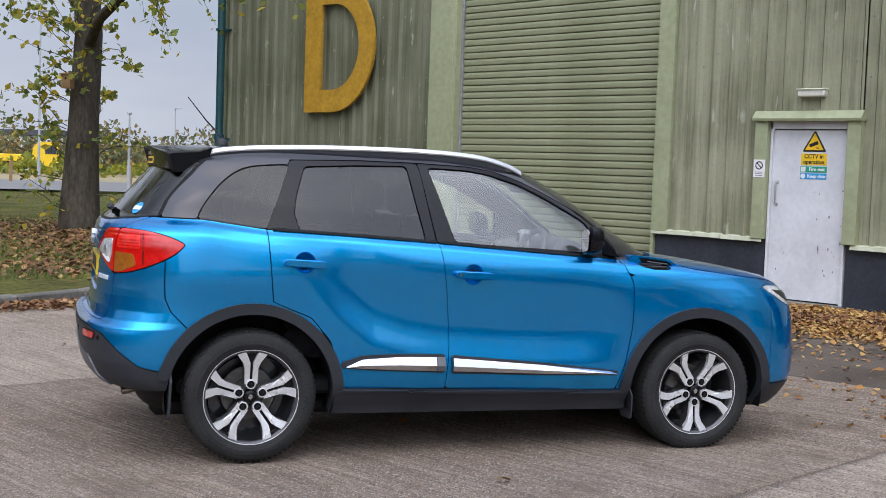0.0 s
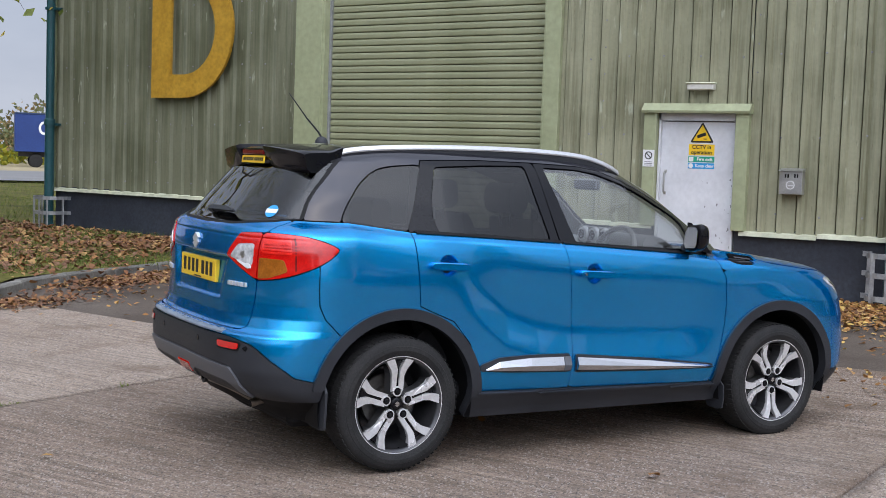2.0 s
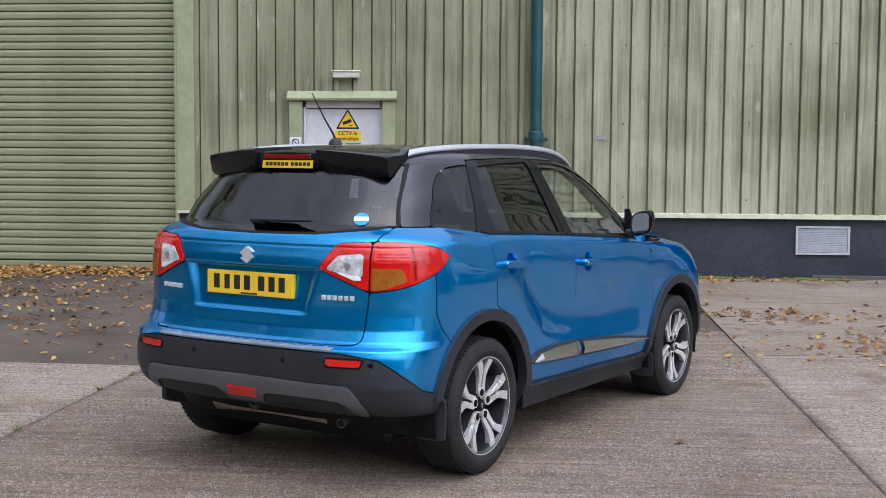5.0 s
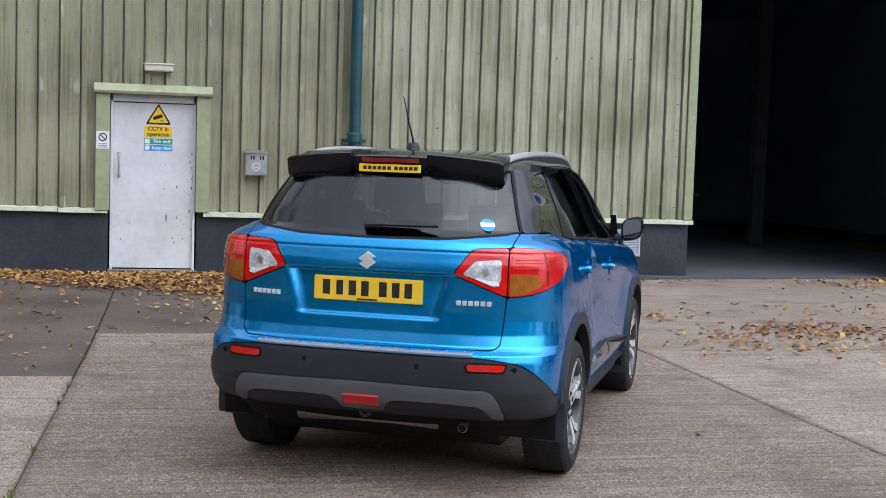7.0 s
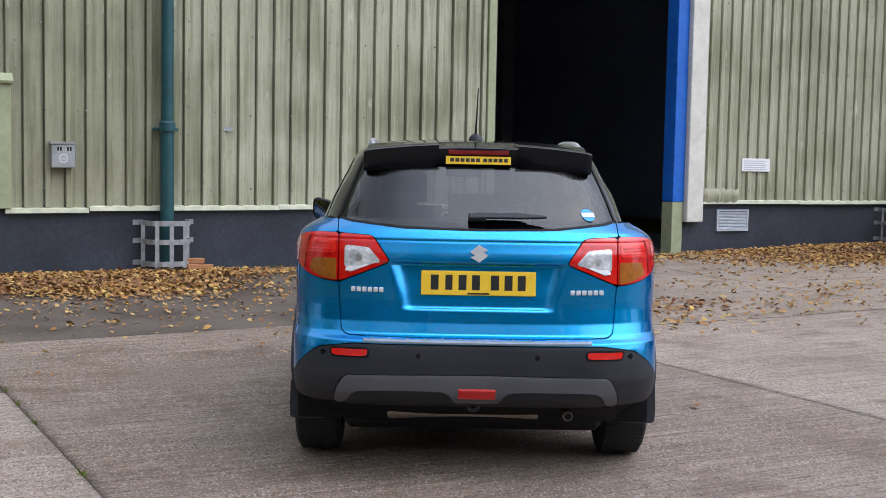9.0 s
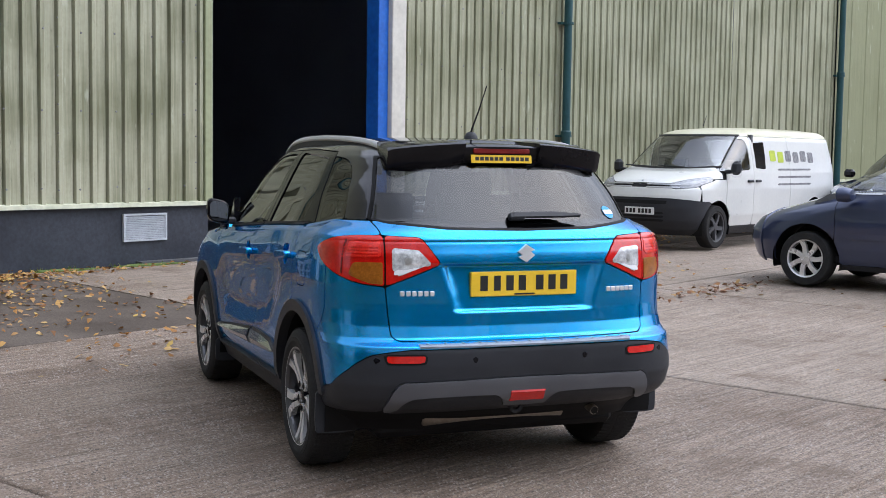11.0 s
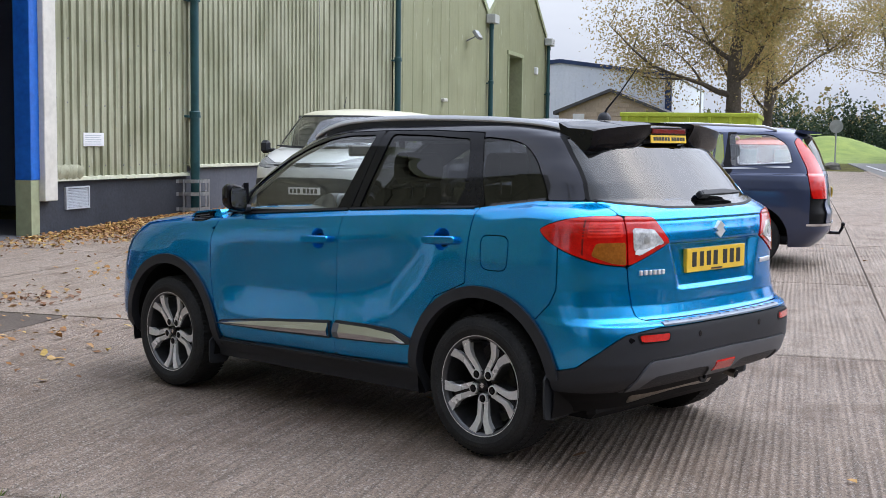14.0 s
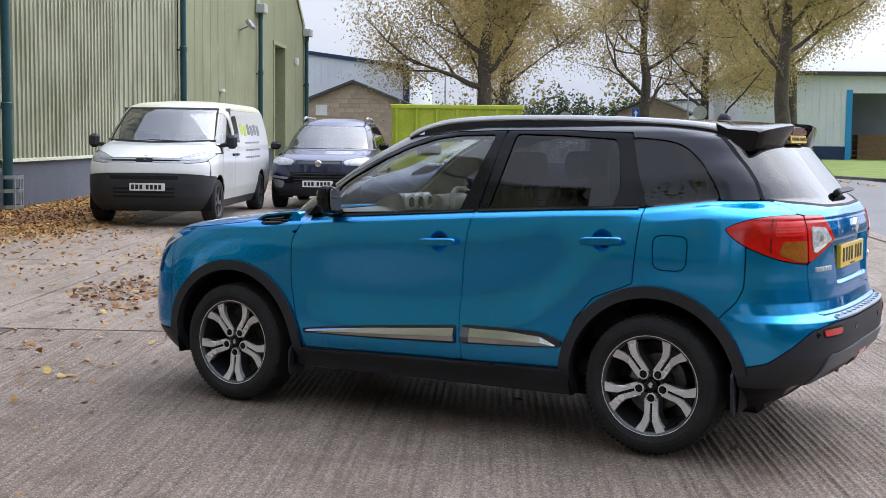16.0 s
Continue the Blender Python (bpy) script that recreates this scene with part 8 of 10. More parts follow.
for k in range(3):
    panel("grille_bar", N_(-(X - 1.8), np.abs(Z - 0.74 - 0.04 * k) - 0.009, AY - 0.44), "satin", fb_, out=0.002, thick=0.015, inset=0)
panel("lower_grille", N_(-(X - 1.72), sdf(chaikin([(-1, 0.62), (0.45, 0.62), (0.52, 0.56), (0.45, 0.46), (-1, 0.46)], 1), AY, Z)), "plastic", fb_, out=-0.02, thick=0.02)
# dark structure behind the gaps, and the underbody
liner = plate(cut(S, N_(below_belt, ARCH_IN + 0.004 - wheelcut, 0.24 - Z)), -0.016, 0.01)
part("inner_shell", liner, M["seal"], car, "dark structure behind the panel gaps", smooth=180, fix=False)
up_liner = plate(cut(S, N_(above_belt, 0.004 - d_glass)), -0.022, 0.01)
part("headlining", up_liner, M["dash"], car, "dark inner lining of roof and pillars", smooth=180, fix=False)
part("underbody", box(-1.72, 1.85, -0.62, 0.62, 0.20, 0.30, 0.03), M["seal"], car)
for ax in (1.25, -1.25):
    for s in (1, -1):
        prof = [(0.425, 0.45 * s), (0.425, 0.845 * s)]
        v, f = lathe(prof, 40, "y")
        wl = cut((np.array([(x + ax, y, z + 0.334) for x, y, z in v]), np.array(f)), 0.24 - np.array([p[2] + 0.334 for p in v]))
        part("wheel_well", wl, M["seal"], car, smooth=180, fix=False)
        part("wheel_well_back", slab([(ax + 0.42 * math.cos(a), 0.334 + 0.42 * math.sin(a)) for a in np.linspace(-0.2, math.pi + 0.2, 24)], 0.44 * s, 0.455 * s, "y"), M["seal"], car)
# mud flaps
for s in (1, -1):
    fx = (lambda q: q) if s > 0 else flip_y
    v, f = slab(chaikin([(0.695, 0.47), (0.882, 0.47), (0.890, 0.25), (0.870, 0.232), (0.715, 0.232), (0.700, 0.25)], 1), -1.652, -1.640, "x")
    v = [(x - 0.10 * (0.45 - z) * 0.35, y, z) for x, y, z in v]
    part("mud_flap", fx((v, f)), M["plastic"], car, "black rear mud flap")
    v, f = slab(chaikin([(0.70, 0.36), (0.868, 0.36), (0.875, 0.20), (0.85, 0.185), (0.72, 0.185)], 1), 0.842, 0.850, "x")
    part("mud_flap", fx((v, f)), M["plastic"], car, "black front mud flap")
# exhaust and towing eye
ex = part("exhaust_silencer", join(lathe([(0.0005, -0.35), (0.055, -0.35), (0.062, -0.34), (0.062, 0.36), (0.055, 0.372), (0.0005, 0.372)], 28, "y")), M["exhaust"], car, "dull steel exhaust silencer", smooth=True)
ex.location = (-1.73, 0.04, 0.312)
part("tail_pipe", tube([(-1.68, -0.30, 0.325), (-1.70, -0.40, 0.325), (-1.76, -0.435, 0.32), (-1.85, -0.44, 0.298)], 0.022, 14), M["exhaust"], car, "bent tail pipe", smooth=True)
# dark disc on the closed pipe end, standing in for the shaded bore
part("pipe_bore", moved(lathe([(0.0005, 0.0), (0.019, 0.0), (0.019, 0.004)], 14, "x"), Matrix.Translation((-1.852, -0.44, 0.2975)) @ Matrix.Rotation(radians(-14), 4, "Y")), M["seal"], car)
part("towing_eye", moved(ring([(0.034 * math.cos(a), 0.034 * math.sin(a)) for a in np.linspace(0, 6.283, 17)[:-1]], [(0.018 * math.cos(a), 0.018 * math.sin(a)) for a in np.linspace(0, 6.283, 17)[:-1]], -1.935, -1.92, "x"), Matrix.Translation((0, 0.01, 0.362))), M["plastic"], car)
part("rear_axle", tube([(-1.25, -0.7, 0.33), (-1.25, 0.7, 0.33)], 0.035, 10), M["seal"], car)
# number plate, badges
plate_ = part("number_plate", box(-1.985, -1.962, -0.262, 0.262, 0.876, 0.988, 0.003), M["plate_yellow"], car, "yellow rear number plate")
xb = -1.9865
for y0, w in ((0.20, 0.05), (0.135, 0.045), (0.073, 0.05), (0.012, 0.05), (-0.075, 0.052), (-0.137, 0.05), (-0.197, 0.05)):
    part("plate_mark", box(xb, xb + 0.003, y0 - w * 0.36, y0 + w * 0.36, 0.902, 0.970), M["ink"], plate_)
part("plate_mark", box(xb, xb + 0.003, -0.05, 0.05, 0.882, 0.889), M["ink"], plate_)
emb = slab([(0.0, 0.040), (0.041, 0.008), (0.020, -0.008), (0.040, -0.016), (0.0, -0.040), (-0.041, -0.008), (-0.020, 0.008), (-0.040, 0.016)], -2.004, -1.985, "x")
part("badge", moved(emb, Matrix.Translation((0, 0, 1.069))), M["badge"], hatch, "chrome tailgate badge")
for yc, n, w in ((0.508, 6, 0.155), (-0.50, 6, 0.162)):
    for k in range(n):
        yy = yc + w / 2 - (k + 0.5) * w / n
        xs_ = -1.994 + 0.52 * (1 - (1 - (abs(yy) / 0.868) ** 3.05) ** (1 / 3.05))
        part("badge_bar", box(xs_ - 0.008, xs_ + 0.012, yy - w / n * 0.38, yy + w / n * 0.38, 0.884, 0.906, 0.002), M["badge"], hatch)
# spoiler with brake light and dealer strip
half_ = [0.0, 0.1, 0.186, 0.190, 0.235, 0.27, 0.32, 0.38, 0.45, 0.505, 0.532, 0.544, 0.548]
ys = np.array([-a for a in half_[:0:-1]] + half_)
rows = []
for yy in ys:
    a = abs(yy)
    mid, q, out_ = a < 0.189, (a / 0.548) ** 2, float(smoothstep(0.19, 0.27, a))
    end_ = float(smoothstep(0.525, 0.548, a)) * 0.012
    tipx = -1.738 + 0.070 * q + (0.026 if mid else 0) + end_
    ztop = 1.574 - 0.036 * q - (0.016 if mid else 0) - end_ * 0.5
    low = 1.457 - 0.034 * out_ + 0.012 * q
    lowx = -1.672 + 0.055 * q - 0.010 * out_ + end_
    rows.append([(-1.44, yy * 0.97, 1.585 - 0.055 * a * a), (-1.50, yy * 0.985, ztop + 0.010), (tipx + 0.02, yy, ztop), (tipx, yy, ztop - 0.008), (tipx + 0.006, yy, ztop - 0.030), (lowx - 0.022, yy, low + 0.020), (lowx, yy, low), (lowx + 0.07, yy * 0.99, low + 0.012), (-1.46, yy * 0.97, 1.49)])
n = len(rows[0])
V = [p for r in rows for p in r]
F = [(i * n + k, i * n + (k + 1) % n, (i + 1) * n + (k + 1) % n, (i + 1) * n + k) for i in range(len(rows) - 1) for k in range(n)] + [tuple(range(n)), tuple(reversed(range((len(rows) - 1) * n, len(rows) * n)))]
sp = part("roof_spoiler", (V, F), M["gloss"], car, "gloss black roof spoiler", smooth=40)
part("brake_light", moved(box(-0.012, 0.012, -0.145, 0.145, -0.013, 0.013, 0.004), Matrix.Translation((-1.698, 0.0, 1.530)) @ Matrix.Rotation(radians(4), 4, "Y")), M["lamp_dark"], sp, "dark red high-level brake light")
ds = part("dealer_strip", moved(box(-0.003, 0.003, -0.155, 0.155, -0.019, 0.019, 0.001), Matrix.Translation((-1.703, 0.0, 1.493)) @ Matrix.Rotation(radians(8), 4, "Y")), M["yellow"], sp, "yellow dealer strip with black marks")
for k in range(11):
    yy = 0.125 - k * 0.0245 - (0.01 if k > 5 else 0)
    part("strip_mark", moved(box(-0.0042, -0.003, yy - 0.0095, yy + 0.0095, -0.008, 0.009), Matrix.Translation((-1.703, 0.0, 1.493)) @ Matrix.Rotation(radians(8), 4, "Y")), M["ink"], sp)
# rear wiper, sticker, aerial
tilt = math.atan2(0.21, 0.25)
wip = part("rear_wiper", moved(join(box(-0.02, 0.012, -0.03, 0.05, -0.016, 0.016, 0.006), slab([(0.03, -0.010), (0.03, 0.014), (-0.18, 0.018), (-0.31, 0.004), (-0.31, -0.004), (-0.18, -0.008)], -0.022, -0.006, "x")), Matrix.Translation((-1.905, 0.0, 1.228)) @ Matrix.Rotation(radians(35), 4, "Y")), M["plastic"], hatch, "black rear wiper")
near_ = SV[(np.hypot(SV[:, 1] + 0.515, SV[:, 2] - 1.252) < 0.05) & rear]
mid_ = near_.mean(0)
nor = np.linalg.svd(near_ - mid_)[2][2]
nor = Vector(nor if nor[0] < 0 else -nor)
STICK = Matrix.Translation(Vector(mid_) + nor * -0.0015) @ nor.to_track_quat("-X", "Z").to_matrix().to_4x4()
st = part("window_sticker", moved(lathe([(0.0005, 0), (0.036, 0), (0.036, 0.001)], 24, "x"), STICK), M["sign_blue"], hatch, "round blue and white sticker")
part("sticker_band", moved(box(-0.002, -0.001, -0.034, 0.034, -0.012, 0.012), STICK), M["white"], hatch)
base = part("aerial_base", lathe([(0.036, 0.0), (0.033, 0.016), (0.022, 0.032), (0.0005, 0.040)], 18, "z"), M["plastic"], car, "roof aerial", smooth=True)
base.location = (-1.32, 0, 1.592)
part("aerial_rod", tube([(0, 0, 0.03), (-0.02, 0, 0.06), (-0.09, 0, 0.13), (-0.195, 0, 0.255)], [0.006, 0.005, 0.004, 0.0025], 8), M["plastic"], base)

# interior: floor, dash, wheel, seats
part("cabin_floor", box(-1.6, 1.0, -0.72, 0.72, 0.32, 0.40, 0.02), M["cloth"], car)
dash_ = part("dashboard", slab(chaikin([(0.52, 0.60), (0.50, 1.00), (0.56, 1.075), (0.72, 1.105), (0.92, 1.05), (0.95, 0.55)], 2), -0.64, 0.64, "y"), M["dash"], car, "dark grey dashboard", smooth=True)
part("dash_trim", slab(chaikin([(0.462, 0.86), (0.458, 0.93), (0.50, 0.955), (0.52, 0.86)], 1), -0.66, 0.66, "y"), M["dash_pale"], dash_)
for yy in (0.12, 0.0, -0.12, 0.58, -0.60):
    part("air_vent", moved(lathe([(0.0005, -0.01), (0.032, -0.012), (0.044, -0.004), (0.048, 0.012), (0.046, 0.03)], 22, "x"), Matrix.Translation((0.525, yy * 0.9, 1.120 if abs(yy) < 0.2 else 1.03))), M["dash_pale" if abs(yy) < 0.2 else "dash"], dash_, smooth=True)
    part("vent_face", moved(lathe([(0.0005, -0.014), (0.030, -0.0135), (0.031, -0.008)], 20, "x"), Matrix.Translation((0.525, yy * 0.9, 1.120 if abs(yy) < 0.2 else 1.03))), M["gloss"], dash_)
part("vent_cowl", slab(chaikin([(0.535, 1.04), (0.530, 1.165), (0.60, 1.175), (0.76, 1.10), (0.70, 1.04)], 2), -0.17, 0.17, "y"), M["dash"], dash_, smooth=True)
hood_i = part("instrument_hood", slab(chaikin([(0.48, 1.02), (0.47, 1.13), (0.54, 1.165), (0.70, 1.10), (0.70, 1.02)], 2), -0.54, -0.20, "y"), M["dash"], dash_, smooth=True)
sw = part("steering_wheel", moved(join(lathe([(0.185 + 0.016 * math.cos(a), 0.016 * math.sin(a)) for a in np.linspace(0, 6.283, 9)[:-1]], 36, "x", True), box(-0.01, 0.02, -0.175, 0.175, -0.018, 0.018, 0.005), box(-0.01, 0.02, -0.02, 0.02, -0.175, 0.0, 0.005), lathe([(0.0005, -0.03), (0.055, -0.025), (0.07, 0.02)], 20, "x")), Matrix.Translation((0.38, -0.37, 1.02)) @ Matrix.Rotation(radians(25), 4, "Y")), M["dash"], car, "black steering wheel on the right-hand side", smooth=True)


def seat(x, y, w, top):
    a = part("seat", join(slab(chaikin([(x - 0.22, 0.50), (x - 0.20, 0.68), (x + 0.22, 0.72), (x + 0.30, 0.66), (x + 0.28, 0.50)], 2), y - w / 2, y + w / 2, "y")), M["cloth"], car, "dark cloth seat", smooth=True)
    bk = chaikin([(x - 0.20, 0.60), (x - 0.27, 0.95), (x - 0.37, top), (x - 0.30, top + 0.02), (x - 0.19, 0.98), (x - 0.08, 0.66)], 2)
    part("seat_back", slab(bk, y - w / 2 + 0.03, y + w / 2 - 0.03, "y"), M["cloth"], a, smooth=True)
    return a


for y in (-0.37, 0.37):
    a = seat(0.02, y, 0.50, 1.22)
    part("head_rest", slab(chaikin([(-0.42, 1.25), (-0.43, 1.40), (-0.37, 1.43), (-0.31, 1.40), (-0.31, 1.26)], 2), y - 0.13, y + 0.13, "y"), M["cloth"], a, smooth=True)
    part("head_rest_stem", join(tube([(-0.36, y - 0.05, 1.18), (-0.37, y - 0.05, 1.28)], 0.006, 6), tube([(-0.36, y + 0.05, 1.18), (-0.37, y + 0.05, 1.28)], 0.006, 6)), M["steel"], a)
a = seat(-0.85, 0.0, 1.30, 1.18)
for y in (-0.42, 0.0, 0.42):
    part("head_rest", slab(chaikin([(-1.27, 1.16), (-1.29, 1.30), (-1.23, 1.33), (-1.17, 1.30), (-1.17, 1.17)], 2), y - 0.13, y + 0.13, "y"), M["cloth"], a, smooth=True)
part("parcel_shelf", box(-1.80, -1.27, -0.60, 0.60, 1.03, 1.06, 0.01), M["cloth"], car)
part("rear_mirror", moved(box(-0.02, 0.015, -0.12, 0.12, -0.035, 0.035, 0.012), Matrix.Translation((0.46, 0, 1.43))), M["dash"], car, "interior mirror")
part("mirror_stem", tube([(0.47, 0, 1.44), (0.52, 0, 1.50)], 0.008, 6), M["dash"], car)
for y in (-0.40, 0.40):
    part("sun_visor", box(0.10, 0.24, y - 0.17, y + 0.13, 1.475, 1.49, 0.005), M["headlining"], car)

# ---- wheels ----
def rim_wheel(style="twin"):
    """A tyre on a ten-bar alloy wheel; outer face towards +y, axle at the origin."""
    w = thing("wheel", Matrix(), "", "")
    R = 0.334
    tyre = [(0.222, -0.105), (0.250, -0.112), (0.290, -0.111), (0.316, -0.103), (0.328, -0.088), (0.332, -0.05), (0.3335, 0.0), (0.332, 0.05), (0.328, 0.080), (0.320, 0.096), (0.305, 0.106), (0.290, 0.109), (0.288, 0.1115), (0.268, 0.1125), (0.266, 0.111), (0.245, 0.108), (0.232, 0.098), (0.226, 0.090), (0.222, 0.082)]
    ty = part("tyre", lathe(tyre, 72, "y"), M["rubber"], w, "black road tyre with moulded tread", smooth=35)
    V, F = [], []
    for k in range(72):
        a = 2 * math.pi * k / 72
        for y0, y1, da in ((-0.098, -0.055, 0.02), (0.050, 0.090, -0.02), (-0.03, 0.03, 0.0)):
            r = 0.3345 if abs(y0 + y1) < 0.01 else 0.3315
            b = box(r - 0.006, r, y0, y1, -0.0085, 0.0085, 0.002)
            V, F = join((V, F), moved(b, Matrix.Rotation(a + da, 4, "Y")))
    part("tread", (V, F), M["rubber"], w, fix=False)
    rim = part("rim", lathe([(0.238, 0.094), (0.243, 0.100), (0.242, 0.104), (0.2355, 0.103)], 64, "y"), M["alloy"], w, "machined alloy rim lip", smooth=35)
    part("rim_well", lathe([(0.2355, 0.103), (0.228, 0.098), (0.220, 0.086), (0.216, 0.070)], 64, "y"), M["alloy_grey"], rim, smooth=35)
    part("barrel", lathe([(0.214, 0.090), (0.206, 0.05), (0.196, -0.09), (0.12, -0.095), (0.0005, -0.095)], 48, "y"), M["alloy_dark"], w, smooth=35)
    part("brake_disc", lathe([(0.0005, -0.02), (0.07, -0.02), (0.08, -0.035), (0.135, -0.035), (0.138, -0.05)], 40, "y"), M["disc"], w, "rusty brake disc", smooth=35)
    part("brake_caliper", moved(box(0.07, 0.14, -0.045, 0.0, -0.05, 0.05, 0.012), Matrix.Rotation(radians(-25), 4, "Y")), M["disc"], w)
    for k in range(5):
        m = Matrix.Rotation(2 * math.pi * k / 5 + math.pi / 2, 4, "Y")
        # grey web behind, with two bright bars that fork towards the rim and a dark slot between
        web = slab([(0.045, -0.028), (0.14, -0.031), (0.172, -0.040), (0.222, -0.076), (0.222, 0.076), (0.172, 0.040), (0.14, 0.031), (0.045, 0.028)], -0.005, 0.068, "y")
        part("spoke_web", moved(web, m), M["alloy_grey"], w)
        part("spoke_slot", moved(slab([(0.085, -0.009), (0.175, -0.010), (0.224, -0.034), (0.224, 0.034), (0.175, 0.010), (0.085, 0.009)], 0.066, 0.0705, "y"), m), M["gloss"], w)
        for s in (1, -1):
            o = [(0.060, 0.032), (0.140, 0.034), (0.172, 0.044), (0.226, 0.084), (0.233, 0.064), (0.2355, 0.036), (0.210, 0.024), (0.172, 0.0075), (0.088, 0.0065), (0.078, 0.0)]
            lo = [(x, 0.064, z * s) for x, z in o]
            hi = [(x, float(0.076 + 0.022 * smoothstep(0.10, 0.23, x)), z * s) for x, z in o]
            nn = len(o)
            V = lo + hi
            F = [tuple(reversed(range(nn))), tuple(range(nn, 2 * nn))] + [(i, (i + 1) % nn, nn + (i + 1) % nn, nn + i) for i in range(nn)]
            part("spoke", moved((V, F), m), M["alloy"], w)
        part("wheel_nut", moved(moved(lathe([(0.0005, 0.085), (0.009, 0.085), (0.011, 0.07)], 6, "y"), Matrix.Translation((0.062, 0, 0))), m), M["seal"], w)
        part("nut_recess", moved(moved(lathe([(0.0005, 0.0785), (0.014, 0.0785), (0.019, 0.080)], 16, "y"), Matrix.Translation((0.062, 0, 0))), m), M["gloss"], w)
        part("nut_boss", moved(moved(lathe([(0.0185, 0.05), (0.0185, 0.080), (0.025, 0.079), (0.026, 0.05)], 18, "y"), Matrix.Translation((0.062, 0, 0))), m), M["alloy"], w, smooth=35)
    part("hub_cap", lathe([(0.0005, 0.081), (0.022, 0.080), (0.030, 0.076), (0.034, 0.05)], 24, "y"), M["gloss"], w, "black centre cap", smooth=35)
    part("hub_badge", slab([(0.014, 0.002), (0.0, 0.015), (-0.014, 0.004), (-0.002, -0.001), (-0.013, -0.003), (0.0, -0.015), (0.013, -0.004), (0.002, 0.001)], 0.081, 0.083, "y"), M["chrome"], w)
    return w


proto = rim_wheel()


def fit_wheel(owner, x, y, turn, spin, scale=1.0):
    c = copy_thing(proto, Matrix())
    c.name = "wheel"
    c.parent = owner
    c.matrix_basis = Matrix.Translation((x, y, 0.334 * scale)) @ Matrix.Rotation(math.pi if turn else 0, 4, "Z") @ Matrix.Rotation(spin, 4, "Y") @ Matrix.Scale(scale, 4)
    for k in ("category", "label"):
        if k in c:
            del c[k]
    return c


fit_wheel(car, 1.25, 0.765, False, 0.0)
fit_wheel(car, -1.25, 0.765, False, 0.03)
fit_wheel(car, 1.25, -0.765, True, 0.0)
fit_wheel(car, -1.25, -0.765, True, math.pi)

# ---- the other vehicles ----
class Shell:
    """A lofted vehicle skin with its coordinates at hand, cut into named panels."""

    def __init__(self, owner, rear, front, low, top, belt, arcs, axles, arch, levels, wheel_z):
        wide = lambda x, v: (interp(v, low) if v <= belt else interp(v, top)) + 0 * np.asarray(x, float)
        f = lambda t: (lambda v: float(interp(v, t)))
        V, F, Lv = loft(levels, f(rear), f(front), wide, lambda x, v: 0 * np.asarray(x, float), f(arcs[0]), f(arcs[2]), na=24, ns=90, rear_n=f(arcs[1]), front_n=f(arcs[3]))
        self.S, self.owner = (V, F), owner
        self.X, self.Y, self.Z = V.T
        self.A = np.abs(self.Y)
        self.wheel = np.minimum.reduce([np.hypot(self.X - a, self.Z - wheel_z) for a in axles])
        self.arch, self.axles, self.wz = arch, axles, wheel_z

    def panel(self, name, d, m, parent=None, label="", out=0.0, thick=0.014, inset=0.002, smooth=180):
        return part(name, plate(cut(self.S, d + inset), out, thick), M[m], parent or self.owner, label, smooth=smooth, fix=False)

    def poly(self, pts, r=0.03):
        return sdf(fillet(pts, r), self.X, self.Z)

    def fpoly(self, pts, r=0.03):
        return sdf(fillet(pts, r), self.A, self.Z)

    def liner(self, keep_out):
        part("inner_shell", plate(cut(self.S, np.maximum(keep_out, self.arch + 0.005 - self.wheel)), -0.02, 0.01), M["seal"], self.owner, smooth=180, fix=False)
        for a in self.axles:
            for s in (1, -1):
                w = float(np.max(self.A)) - 0.04
                v, f = lathe([(self.arch + 0.01, 0.5 * s), (self.arch + 0.01, w * s)], 32, "y")
                part("wheel_well", cut((np.array([(x + a, y, z + self.wz) for x, y, z in v]), np.array(f)), 0.2 - np.array([p[2] + self.wz for p in v])), M["seal"], self.owner, smooth=180, fix=False)
                part("wheel_well_back", slab([(a + self.arch * math.cos(t), self.wz + self.arch * math.sin(t)) for t in np.linspace(-0.2, math.pi + 0.2, 18)], 0.5 * s, 0.52 * s, "y"), M["seal"], self.owner)


def simple_wheel(owner, x, y, r, side, spokes, material, width=0.21):
    """Tyre, rim and flat or curved spokes; side +1 faces left."""
    w = new("wheel")
    w.parent = owner
    w.location = (x, y, r)
    w.rotation_euler = (0, 0, 0 if side > 0 else math.pi)
    h = width / 2
    part("tyre", lathe([(r * 0.66, -h), (r * 0.9, -h), (r * 0.985, -h * 0.8), (r, 0), (r * 0.985, h * 0.8), (r * 0.93, h * 0.98), (r * 0.72, h), (r * 0.66, h * 0.8)], 48, "y"), M["rubber"], w, smooth=40)
    part("rim", lathe([(r * 0.70, h * 0.86), (r * 0.69, h * 0.95), (r * 0.64, h * 0.86), (r * 0.62, -h)], 40, "y"), M[material], w, smooth=40)
    part("barrel", lathe([(r * 0.63, h * 0.2), (r * 0.55, -h * 0.3), (0.0005, -h * 0.3)], 32, "y"), M["seal"], w)
    for k in range(spokes):
        m = Matrix.Rotation(2 * math.pi * k / spokes + 0.4, 4, "Y")
        part("spoke", moved(slab([(0.03, -0.028), (r * 0.4, -0.022), (r * 0.66, -0.050), (r * 0.66, 0.012), (r * 0.4, 0.028), (0.03, 0.028)], h * 0.35, h * 0.78, "y"), m), M[material], w)
    part("hub_cap", lathe([(0.0005, h * 0.86), (0.05, h * 0.84), (0.065, h * 0.6)], 20, "y"), M[material], w, smooth=40)
    return w


